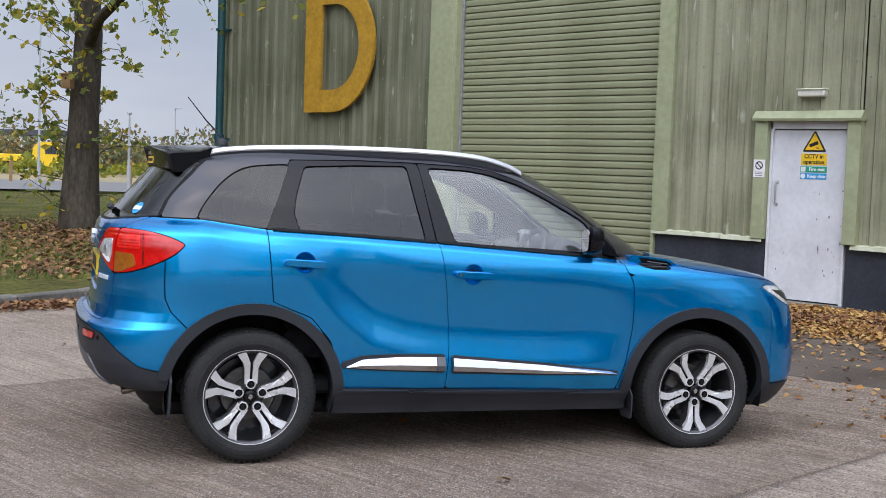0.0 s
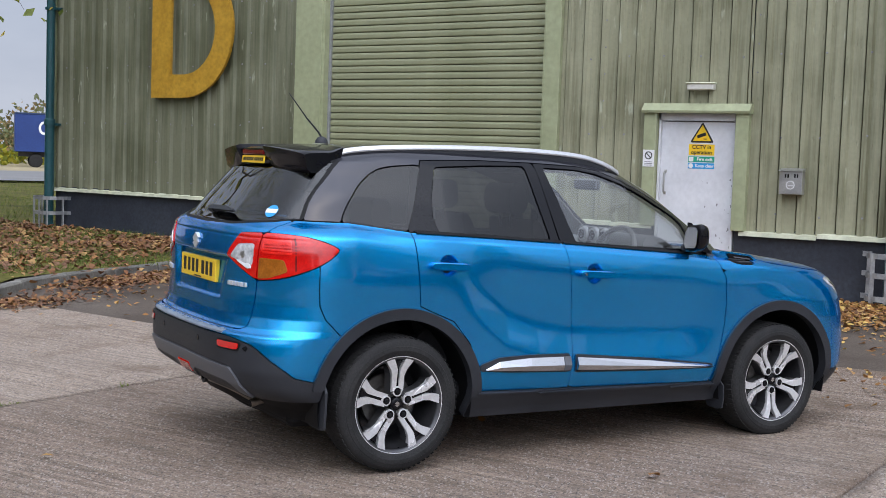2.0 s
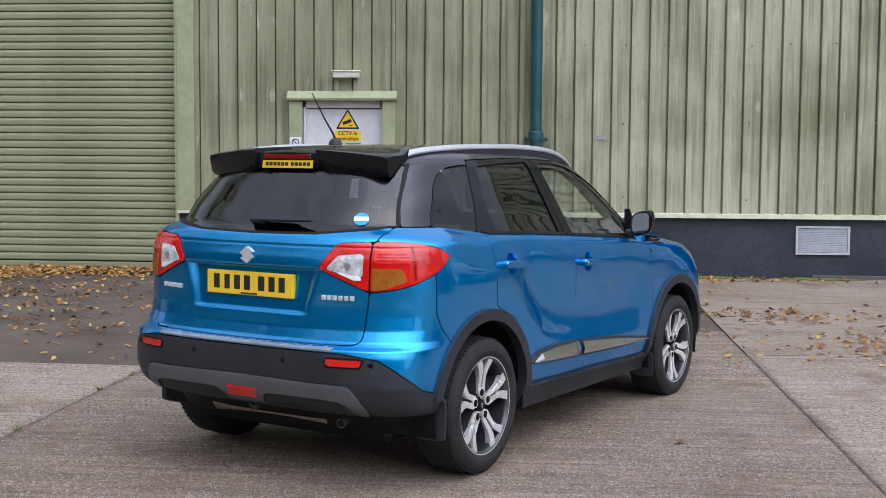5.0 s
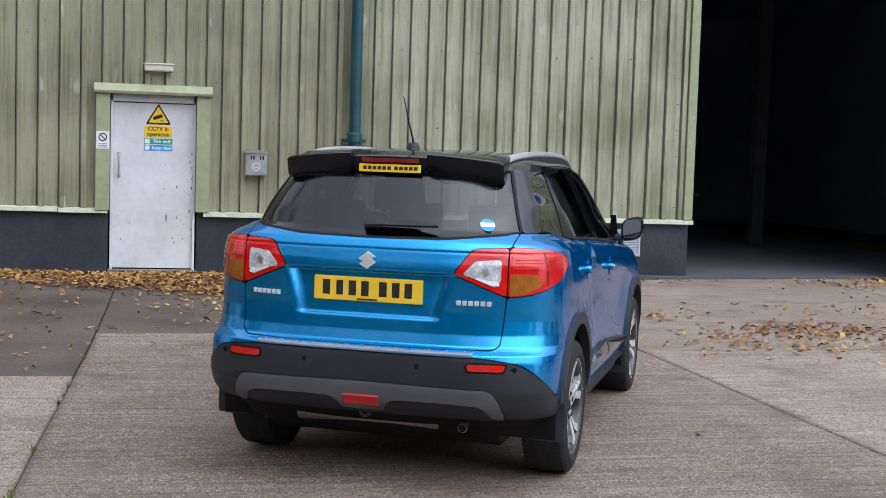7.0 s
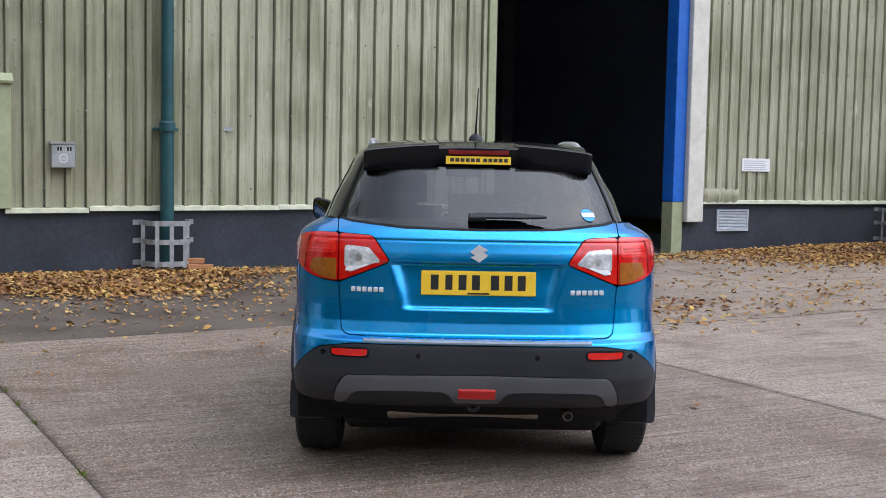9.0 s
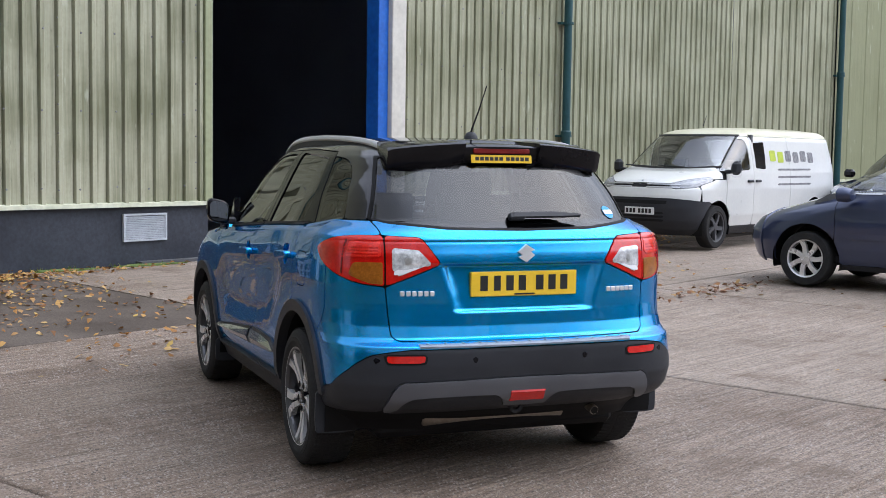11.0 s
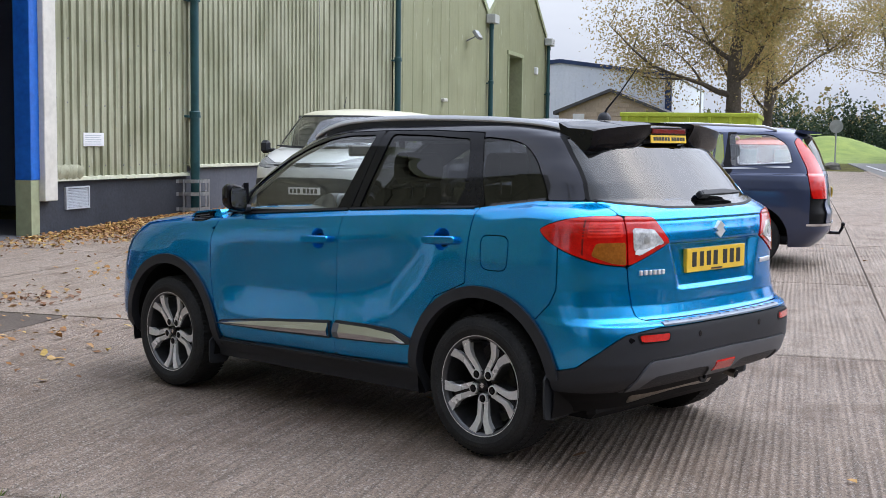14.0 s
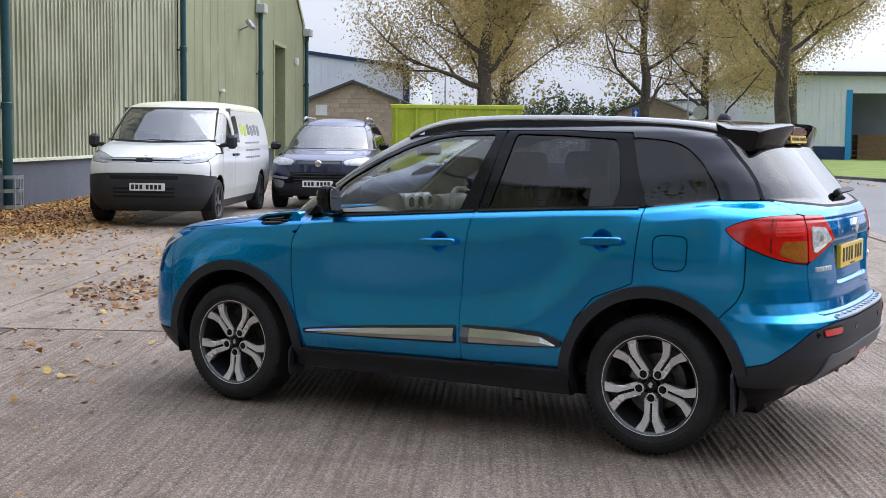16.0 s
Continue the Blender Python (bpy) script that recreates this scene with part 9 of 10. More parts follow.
def bars_plate(owner, m, yellow, w=0.52):
    p = part("number_plate", moved(box(-0.006, 0.006, -w / 2, w / 2, -0.055, 0.055, 0.002), m), M["plate_yellow" if yellow else "plate_white"], owner, "yellow number plate" if yellow else "white number plate")
    for k in range(7):
        y = w / 2 - 0.07 - k * 0.062 - (0.03 if k > 3 else 0)
        part("plate_mark", moved(box(0.006, 0.009, y - 0.021, y + 0.021, -0.034, 0.034), m), M["ink"], p)
    return p


# navy people carrier, nose towards the hall
mpv = thing("people_carrier", pose(4.03, 5.37, 0.06, 0, 0, 90), "dark navy people carrier with silver roof rails, parked", "car")
lv = np.concatenate([np.linspace(0.2, 1.07, 40), np.linspace(1.075, 1.50, 22), np.linspace(1.51, 1.655, 12)])
K = Shell(mpv, [(0.2, -2.02), (0.3, -2.14), (0.42, -2.24), (0.62, -2.27), (0.70, -2.24), (0.9, -2.22), (1.1, -2.19), (1.35, -2.10), (1.5, -2.02), (1.57, -1.95), (1.62, -1.75), (1.65, -1.2), (1.656, -0.9)],
          [(0.2, 2.1), (0.3, 2.22), (0.5, 2.31), (0.62, 2.30), (0.74, 2.20), (0.84, 2.0), (0.92, 1.75), (1.0, 1.48), (1.06, 1.34), (1.2, 1.08), (1.4, 0.66), (1.5, 0.42), (1.57, 0.18), (1.62, -0.1), (1.65, -0.5), (1.656, -0.8)],
          [(0.2, 0.80), (0.3, 0.86), (0.45, 0.895), (0.7, 0.905), (0.9, 0.90), (1.0, 0.885), (1.075, 0.865)], [(1.075, 0.84), (1.3, 0.765), (1.48, 0.69), (1.55, 0.65), (1.6, 0.57), (1.64, 0.42), (1.656, 0.2)], 1.073,
          ([(0.2, 0.5), (1.0, 0.5), (1.6, 0.5)], [(0.2, 3.2), (1.0, 3.4), (1.6, 2.6)], [(0.2, 0.8), (0.7, 0.9), (1.0, 1.0), (1.2, 0.7), (1.6, 0.6)], [(0.2, 2.6), (0.8, 2.4), (1.0, 2.3), (1.2, 2.4), (1.6, 2.3)]),
          (1.365, -1.365), 0.40, lv, 0.315)
fw = K.poly([(0.0, 1.085), (0.93, 1.06), (1.0, 1.10), (0.62, 1.33), (0.10, 1.535), (-0.06, 1.545)])
tri = K.poly([(1.02, 1.06), (1.28, 1.055), (0.95, 1.20)], 0.01)
rw = K.poly([(-0.10, 1.09), (-0.14, 1.545), (-0.98, 1.55), (-1.02, 1.15)])
qw = K.poly([(-1.10, 1.16), (-1.06, 1.54), (-1.55, 1.53), (-1.72, 1.42), (-1.80, 1.20)], 0.05)
bw = np.maximum(sdf(fillet([(-2, 1.12), (0.62, 1.12), (0.55, 1.50), (-2, 1.50)], 0.05), K.A, K.Z), K.X + 1.9)
ws = np.maximum.reduce([K.A - 0.64, 1.07 - K.Z, K.Z - 1.52, 0.2 - K.X])
glass_d = np.minimum.reduce([fw, rw, qw, bw, ws, tri])
tl = np.maximum(K.poly([(-2.4, 1.50), (-1.86, 1.54), (-1.80, 1.45), (-1.95, 1.15), (-2.02, 0.80), (-2.4, 0.78)], 0.02), 0.60 - K.A)
arch_d = K.arch - K.wheel
# doors and quarter
dg1, dg2, dg3 = 1.02, -0.08, -1.08
for s in (1, -1):
    sg = -s * K.Y
    low = np.maximum.reduce([K.Z - 1.073, arch_d, 0.27 - K.Z, sg, 0.003 - tl])
    K.panel("front_wing", np.maximum.reduce([low, dg1 + 0.002 - K.X]), "navy", None, "navy front wing")
    fd = K.panel("front_door", np.maximum.reduce([low, K.X - dg1, dg2 - K.X]), "navy", None, "navy front door")
    rd = K.panel("rear_door", np.maximum.reduce([low, K.X - dg2, dg3 - K.X]), "navy", None, "navy rear door")
    rq = K.panel("rear_wing", np.maximum.reduce([low, K.X - dg3, -2.0 - K.X, 0.003 - bw]), "navy", None, "navy rear wing")
    K.panel("front_window", np.maximum(fw, sg), "clear_glass", fd, "clear side window", out=-0.004, thick=0.004)
    K.panel("vent_window", np.maximum(tri, sg), "clear_glass", fd, "clear side window", out=-0.004, thick=0.004)
    K.panel("rear_window", np.maximum(rw, sg), "clear_glass", rd, "clear side window", out=-0.004, thick=0.004)
    K.panel("quarter_window", np.maximum(qw, sg), "clear_glass", rq, "clear side window", out=-0.004, thick=0.004)
    K.panel("window_bar", np.maximum.reduce([rw, np.abs(K.X + 0.80 + 0.12 * (K.Z - 1.3)) - 0.018, sg]), "seal", rd, out=0.001)
    K.panel("belt_strip", np.maximum.reduce([np.abs(K.Z - 1.085 - 0.035 * (0.3 - K.X)) - 0.009, K.X - 1.0, -1.78 - K.X, sg]), "chrome", rd, "bright strip under the windows", out=0.008, inset=0)
    K.panel("tail_lamp", np.maximum(tl, sg), "lamp_red", None, "tall red tail lamp", out=0.006, thick=0.03)
    K.panel("side_moulding", np.maximum.reduce([np.abs(K.Z - 0.60) - 0.035, K.X - 0.9, -0.95 - K.X, sg]), "navy", rd, "navy side moulding", out=0.014, inset=0)
    K.panel("sill", np.maximum.reduce([K.Z - 0.268, 0.21 - K.Z, arch_d, sg, K.X - 1.3, -1.3 - K.X]), "plastic", None, "", out=0.004)
    fx = (lambda q: q) if s > 0 else flip_y
    for hx, hz, p_ in ((0.10, 0.93, fd), (-0.92, 0.965, rd)):
        part("door_handle", fx(box(hx - 0.11, hx + 0.11, 0.905, 0.945, hz - 0.018, hz + 0.018, 0.012)), M["navy"], p_)
    mr = part("door_mirror", fx(moved(lathe([(0.0005, -0.10), (0.06, -0.09), (0.085, -0.03), (0.08, 0.06), (0.0005, 0.075)], 18, "x"), Matrix.Translation((0.86, 1.02, 1.06)) @ Matrix.Diagonal((1, 1.35, 1, 1)))), M["navy"], mpv, "navy door mirror", smooth=40)
    part("roof_rail", fx(tube([(-1.6, 0.60, 1.585), (-1.45, 0.61, 1.625), (-0.6, 0.63, 1.655), (0.1, 0.63, 1.635), (0.3, 0.63, 1.595)], 0.016, 8)), M["satin"], mpv, "silver roof rail", smooth=True)
    for ax in (1.365, -1.365):
        simple_wheel(mpv, ax, s * 0.79, 0.315, s, 7, "alloy")
fuel_d = np.maximum(np.abs(np.hypot(K.X + 1.42, K.Z - 0.93) - 0.085) - 0.003, -K.Y)
K.panel("fuel_flap_gap", fuel_d, "seal", None, "", out=0.001, inset=0)
K.panel("roof", np.maximum.reduce([1.073 - K.Z, 0.003 - glass_d, 0.003 - tl]), "navy", None, "navy roof and dark pillars", thick=0.02)
for nm, c, wdt in (("b_pillar", -0.10, 0.05), ("c_pillar", -1.06, 0.05)):
    K.panel(nm, np.maximum.reduce([np.abs(K.X - c + 0.08 * (K.Z - 1.1)) - wdt, 1.08 - K.Z, K.Z - 1.56, 0.002 - np.minimum.reduce([fw, rw, qw])]), "gloss", None, "", out=0.002, inset=0)
K.panel("tailgate", np.maximum.reduce([K.X + 1.98, K.Z - 1.073, 0.50 - K.Z, 0.003 - tl, K.A - 0.68]), "navy", None, "navy tailgate", out=0.004)
K.panel("rear_screen", bw, "tint_glass", None, "dark rear screen", out=-0.003, thick=0.004)
K.panel("rear_bumper", np.maximum.reduce([K.X + 1.75, K.Z - 0.50, 0.24 - K.Z, arch_d]), "navy", None, "navy rear bumper", out=0.016)
K.panel("bumper_strip", np.maximum.reduce([K.X + 1.95, np.abs(K.Z - 0.50) - 0.014]), "chrome", None, "bright bumper strip", out=0.024, inset=0)
K.panel("windscreen", ws, "clear_glass", None, "clear windscreen", out=-0.003, thick=0.004)
K.panel("nose", np.maximum.reduce([1.95 - K.X, K.Z - 0.90, 0.24 - K.Z]), "navy", None, "navy front bumper", out=0.012)
K.liner(np.maximum(K.Z - 1.07, 0.25 - K.Z))
bars_plate(mpv, Matrix.Translation((-2.25, 0, 0.86)) @ Matrix.Rotation(math.pi, 4, "Z"), True)
part("tow_ball", join(tube([(-2.2, 0, 0.36), (-2.36, 0, 0.36), (-2.40, 0, 0.44)], 0.02, 8), moved(lathe([(0.0005, -0.025), (0.02, -0.018), (0.025, 0), (0.02, 0.018), (0.0005, 0.025)], 12, "z"), Matrix.Translation((-2.40, 0, 0.465)))), M["gloss"], mpv, "black tow ball")
part("roof_spoiler", slab(chaikin([(-1.80, 1.60), (-2.10, 1.565), (-2.12, 1.545), (-1.85, 1.545)], 1), -0.55, 0.55, "y"), M["navy"], mpv)
part("cabin_floor", box(-1.9, 1.5, -0.8, 0.8, 0.28, 0.36), M["cloth"], mpv)
part("dashboard", slab(chaikin([(0.75, 0.7), (0.72, 1.05), (1.3, 1.06), (1.4, 0.7)], 1), -0.75, 0.75, "y"), M["dash"], mpv)
part("steering_wheel", moved(lathe([(0.18 + 0.016 * math.cos(a), 0.016 * math.sin(a)) for a in np.linspace(0, 6.283, 7)[:-1]], 24, "x", True), Matrix.Translation((0.62, -0.38, 1.08)) @ Matrix.Rotation(0.5, 4, "Y")), M["dash"], mpv)
for sx, ys in ((0.15, (-0.38, 0.38)), (-0.75, (-0.52, 0.0, 0.52))):
    for y in ys:
        st_ = part("seat", slab(chaikin([(sx - 0.22, 0.4), (sx + 0.3, 0.45), (sx + 0.3, 0.62), (sx - 0.05, 0.66), (sx - 0.22, 1.22), (sx - 0.36, 1.20)], 1), y - 0.23, y + 0.23, "y"), M["cloth"], mpv, "dark cloth seat", smooth=True)
        part("head_rest", box(sx - 0.38, sx - 0.27, y - 0.12, y + 0.12, 1.24, 1.42, 0.04), M["cloth"], st_)

# white van, nose towards the yard
van = thing("panel_van", pose(8.27, 10.80, 0.12, 0, 0, 180), "white panel van with dark lower bumper, facing the yard", "van")
lv = np.concatenate([np.linspace(0.2, 1.15, 52), np.linspace(1.16, 1.76, 30), np.linspace(1.77, 1.87, 10)])
K = Shell(van, [(0.2, -2.45), (0.35, -2.55), (0.6, -2.57), (1.2, -2.56), (1.72, -2.50), (1.82, -2.42), (1.87, -2.1)],
          [(0.2, 2.2), (0.3, 2.32), (0.42, 2.38), (0.62, 2.39), (0.80, 2.375), (0.90, 2.345), (0.98, 2.29), (1.04, 2.20), (1.10, 2.04), (1.16, 1.82), (1.21, 1.62), (1.25, 1.55), (1.45, 1.28), (1.67, 0.98), (1.77, 0.80), (1.83, 0.55), (1.87, 0.0)],
          [(0.2, 0.84), (0.3, 0.90), (0.5, 0.945), (0.9, 0.955), (1.15, 0.945)], [(1.15, 0.945), (1.4, 0.905), (1.67, 0.84), (1.77, 0.79), (1.83, 0.70), (1.87, 0.40)], 1.155,
          ([(0.2, 0.25), (1.9, 0.3)], [(0.2, 3.5), (1.9, 3.0)], [(0.2, 0.70), (0.9, 0.72), (1.1, 0.8), (1.3, 0.65), (1.8, 0.6)], [(0.2, 2.9), (0.9, 2.8), (1.1, 2.6), (1.3, 2.6), (1.8, 2.4)]),
          (1.60, -1.675), 0.40, lv, 0.33)
arch_d = K.arch - K.wheel
ws = np.maximum.reduce([K.A - np.interp(K.Z, [1.15, 1.75], [0.83, 0.70]), 1.215 + 0.03 * (K.A / 0.8) ** 2 - K.Z, K.Z - 1.735, 0.5 - K.X])
dw = K.poly([(0.60, 1.20), (1.42, 1.17), (1.30, 1.36), (0.98, 1.66), (0.62, 1.68)], 0.04)
head = np.maximum(sdf(fillet([(0.50, 0.985), (0.66, 1.045), (0.90, 1.10), (0.93, 1.02), (0.84, 0.93), (0.60, 0.905), (0.50, 0.93)], 0.02), K.A, K.Z), 1.7 - K.X)
dark = np.maximum(K.Z - np.interp(K.A, [0, 0.55, 0.8, 1.0], [0.765, 0.76, 0.74, 0.70]), 1.80 - K.X)
grl = np.maximum(sdf(fillet([(-1, 0.995), (0.50, 0.985), (0.50, 0.93), (-1, 0.915)], 0.01), K.A, K.Z), 1.7 - K.X)
for s in (1, -1):
    sg = -s * K.Y
    fd = K.panel("front_door", np.maximum.reduce([sg, K.X - 1.35, 0.50 - K.X, K.Z - 1.72, 0.33 - K.Z, 0.003 - dw, 0.003 - ws, arch_d]), "vanwhite", None, "white front door")
    K.panel("front_window", np.maximum(dw, sg), "clear_glass", fd, "clear door window", out=-0.004, thick=0.004)
    sd = K.panel("sliding_door", np.maximum.reduce([sg, K.X - 0.495, -0.75 - K.X, K.Z - 1.72, 0.33 - K.Z]), "vanwhite", None, "white sliding side door")
    K.panel("side_panel", np.maximum.reduce([sg, K.X + 0.755, K.Z - 1.72, 0.33 - K.Z, arch_d]), "vanwhite", None, "white load-bay side")
    K.panel("front_wing", np.maximum.reduce([sg, 1.355 - K.X, 0.002 - dark, 0.003 - head, arch_d, K.Z - 1.045, 0.33 - K.Z, K.X - 2.0, 0.002 - ws]), "vanwhite", None, "white front wing")
    K.panel("sill", np.maximum.reduce([sg, K.Z - 0.328, 0.2 - K.Z, arch_d]), "plastic", None, "", out=0.0)
    K.panel("head_lamp", np.maximum(head, sg), "head_lens", None, "clear swept headlamp", out=0.002, thick=0.03)
    K.panel("head_lamp_core", np.maximum(head + 0.045, sg), "galv", None, "", out=0.004, thick=0.006)
    K.panel("window_graphic", np.maximum.reduce([sg, K.poly([(0.42, 1.22), (0.42, 1.62), (0.06, 1.64), (0.10, 1.20)], 0.02)]), "gloss", sd, "dark window graphic", out=0.003, thick=0.004)
    for k in range(6):
        x0 = -0.08 - 0.27 * k
        K.panel("side_graphic", np.maximum.reduce([sg, K.X - x0, x0 - 0.20 - K.X, np.abs(K.Z - 1.42 + 0.02 * (k % 2)) - 0.09]), "lime" if k < 2 else "scuff", sd, "coloured lettering bar", out=0.003, thick=0.004)
    for k in range(3):
        K.panel("side_graphic", np.maximum.reduce([sg, K.X + 0.3, -1.5 - K.X, np.abs(K.Z - 1.2 + 0.12 * k) - 0.018]), "scuff", sd, "", out=0.003, thick=0.004)
    fx = (lambda q: q) if s > 0 else flip_y
    mr = part("door_mirror", fx(join(box(1.24, 1.36, 0.99, 1.15, 1.12, 1.33, 0.045), box(1.28, 1.36, 0.90, 1.0, 1.14, 1.20, 0.01))), M["plastic"], van, "black door mirror")
    part("door_handle", fx(box(0.55, 0.72, 0.945, 0.985, 1.0, 1.04, 0.012)), M["plastic"], fd)
    part("door_handle", fx(box(0.30, 0.46, 0.945, 0.985, 1.0, 1.04, 0.012)), M["plastic"], sd)
    for ax in (1.60, -1.675):
        simple_wheel(van, ax, s * 0.83, 0.33, s, 5, "slate", 0.22)
    for k in range(4):
        K.panel("bumper_slot", np.maximum.reduce([sg, np.abs(K.Z - 0.50 - 0.05 * k + 0.18 * (K.A - 0.65)) - 0.011, 0.60 - K.A, K.A - 0.80, 1.9 - K.X]), "black", None, "", out=0.006, inset=0)
K.panel("bonnet", np.maximum.reduce([1.45 - K.X, K.Z - 1.27, 0.002 - dark, 0.003 - head, 0.003 - grl, K.A - 0.95, np.where(K.X < 2.0, np.where(K.Z < 1.05, 1, -1), -1), 0.002 - ws]), "vanwhite", None, "white short bonnet and nose")
K.panel("windscreen", ws, "clear_glass", None, "clear windscreen", out=-0.003, thick=0.004)
K.panel("screen_seal", np.maximum(ws - 0.015, -ws - 0.012), "seal", None, "", out=0.001, inset=0)
K.panel("roof", np.maximum.reduce([1.722 - K.Z, 0.003 - ws]), "cream_roof", None, "cream-stained van roof", thick=0.02)
K.panel("pillar", np.maximum.reduce([1.16 - K.Z, K.Z - 1.72, 0.0 - K.X + 1.0, 0.003 - ws, 0.003 - dw, np.maximum(-(K.X - 1.355), -1) * 0 + np.where(K.X > 1.352, -1, 1)]), "vanwhite", None, "")
K.panel("lower_bumper", np.maximum.reduce([dark, 0.22 - K.Z, arch_d]), "plastic_grey_dark", None, "dark grey plastic bumper", out=0.008, thick=0.03, smooth=60)
for k in range(3):
    K.panel("bumper_slot", np.maximum.reduce([np.abs(K.Z - 0.43 - 0.055 * k) - 0.016, K.A - 0.48, 1.9 - K.X]), "black", None, "", out=0.011, inset=0)
K.panel("upper_slot", np.maximum.reduce([np.abs(K.Z - 0.70) - 0.028, K.A - 0.50, 1.9 - K.X]), "black", None, "", out=0.011, inset=0)
gr = K.panel("grille", grl, "black", None, "black slim grille with bright bars", out=-0.003)
for z0 in (0.922, 0.968):
    K.panel("grille_bar", np.maximum.reduce([np.abs(K.Z - z0 - 0.05 * np.clip(1 - K.A / 0.12, 0, 1)) - 0.009, K.A - 0.66, 1.7 - K.X]), "satin", gr, "bright chevron bar", out=0.012, inset=0)
K.panel("rear_door", np.maximum.reduce([K.X + 2.40, K.Z - 1.75, 0.33 - K.Z]), "vanwhite", None, "white rear doors", out=0.003)
K.liner(np.maximum(np.maximum(K.Z - 1.72, 0.22 - K.Z), np.maximum(0.01 - ws, 0.01 - dw)))
bars_plate(van, Matrix.Translation((2.40, 0.06, 0.565)), False)
part("bulkhead", box(0.40, 0.45, -0.85, 0.85, 0.35, 1.75), M["dash"], van)
part("dashboard", slab(chaikin([(1.25, 0.7), (1.22, 1.10), (1.7, 1.12), (1.75, 0.7)], 1), -0.85, 0.85, "y"), M["dash"], van)
for y in (-0.45, 0.2, 0.55):
    part("seat", slab(chaikin([(0.5, 0.6), (1.0, 0.65), (1.0, 0.8), (0.7, 0.85), (0.58, 1.35), (0.48, 1.35)], 1), y - 0.2, y + 0.2, "y"), M["cloth"], van)
part("aerial_rod", tube([(0.40, -0.05, 1.89), (0.30, -0.05, 2.06)], [0.008, 0.003], 6), M["plastic"], van)
for y in (0.35, -0.25):
    part("wiper", tube([(1.60, y, 1.23), (1.575, y - 0.5, 1.25)], 0.009, 6), M["plastic"], van)

# dark SUV behind the van
def dark_suv(m, paint_name, label):
    t = thing("parked_hatchback" if paint_name == "orange" else "parked_suv", m, label, "car")
    lv = np.concatenate([np.linspace(0.22, 1.02, 34), np.linspace(1.03, 1.46, 18), np.linspace(1.47, 1.60, 10)])
    K = Shell(t, [(0.22, -2.0), (0.35, -2.18), (0.7, -2.22), (1.0, -2.18), (1.3, -2.02), (1.5, -1.88), (1.58, -1.6), (1.60, -1.2)],
              [(0.22, 1.95), (0.35, 2.12), (0.6, 2.17), (0.8, 2.13), (0.88, 2.02), (0.94, 1.75), (0.98, 1.45), (1.02, 1.15), (1.05, 1.05), (1.25, 0.72), (1.45, 0.35), (1.54, 0.1), (1.60, -0.4)],
              [(0.22, 0.80), (0.4, 0.87), (0.6, 0.895), (0.9, 0.89), (1.02, 0.86)], [(1.02, 0.84), (1.3, 0.74), (1.46, 0.66), (1.54, 0.60), (1.60, 0.30)], 1.025,
              ([(0.2, 0.5), (1.6, 0.5)], [(0.2, 3.0), (1.6, 2.6)], [(0.2, 0.7), (0.8, 0.8), (1.0, 0.9), (1.2, 0.6), (1.6, 0.6)], [(0.2, 3.0), (0.85, 2.9), (1.0, 2.6), (1.2, 2.4), (1.6, 2.3)]),
              (1.33, -1.27), 0.40, lv, 0.335)
    arch_d = K.arch - K.wheel
    ws = np.maximum.reduce([K.A - np.interp(K.Z, [1.05, 1.45], [0.72, 0.58]), 1.055 - K.Z, K.Z - 1.46, 0.1 - K.X])
    sw_ = np.minimum.reduce([K.poly([(-0.05, 1.06), (0.85, 1.05), (0.30, 1.36), (-0.10, 1.43)]), K.poly([(-0.12, 1.06), (-0.16, 1.43), (-0.95, 1.43), (-1.0, 1.09)]), K.poly([(-1.07, 1.09), (-1.03, 1.43), (-1.5, 1.40), (-1.62, 1.15)], 0.04)])
    head = np.maximum(sdf(fillet([(0.42, 0.86), (0.60, 0.90), (0.90, 0.93), (0.90, 0.82), (0.70, 0.77), (0.45, 0.78)], 0.02), K.A, K.Z), 1.5 - K.X)
    dark = np.maximum(K.Z - 0.46, 0.24 - K.Z)
    grl = np.maximum(sdf(fillet([(-1, 0.85), (0.40, 0.85), (0.40, 0.80), (-1, 0.80)], 0.01), K.A, K.Z), 1.7 - K.X)
    K.panel("body", np.maximum.reduce([K.Z - 1.02, 0.462 - K.Z, arch_d, 0.002 - head, 0.002 - grl]), paint_name, None, "dark painted body")
    K.panel("lower_cladding", np.maximum(dark, arch_d), "plastic", None, "black lower cladding", out=0.006)
    K.panel("upper_body", np.maximum.reduce([1.022 - K.Z, 0.002 - ws, 0.002 - sw_]), paint_name, None, "dark roof and pillars")
    K.panel("windscreen", ws, "clear_glass", None, "clear windscreen", out=-0.003, thick=0.004)
    for s in (1, -1):
        sg = -s * K.Y
        K.panel("side_window", np.maximum(sw_, sg), "tint_glass", None, "dark side windows", out=-0.004, thick=0.004)
        K.panel("head_lamp", np.maximum(head, sg), "head_lens", None, "clear headlamp", out=0.002)
        K.panel("fog_lamp", np.maximum.reduce([sg, sdf(fillet([(0.58, 0.50), (0.80, 0.54), (0.82, 0.40), (0.62, 0.38)], 0.03), K.A, K.Z), 1.5 - K.X]), "head_lens", None, "", out=0.012)
        K.panel("fog_trim", np.maximum.reduce([sg, sdf([(0.50, 0.57), (0.86, 0.60), (0.90, 0.56), (0.54, 0.53)], K.A, K.Z), 1.5 - K.X]), "satin", None, "bright fog lamp trim", out=0.012)
        fx = (lambda q: q) if s > 0 else flip_y
        part("door_mirror", fx(box(0.62, 0.76, 0.90, 1.08, 1.02, 1.16, 0.04)), M["gloss"], t, "dark door mirror")
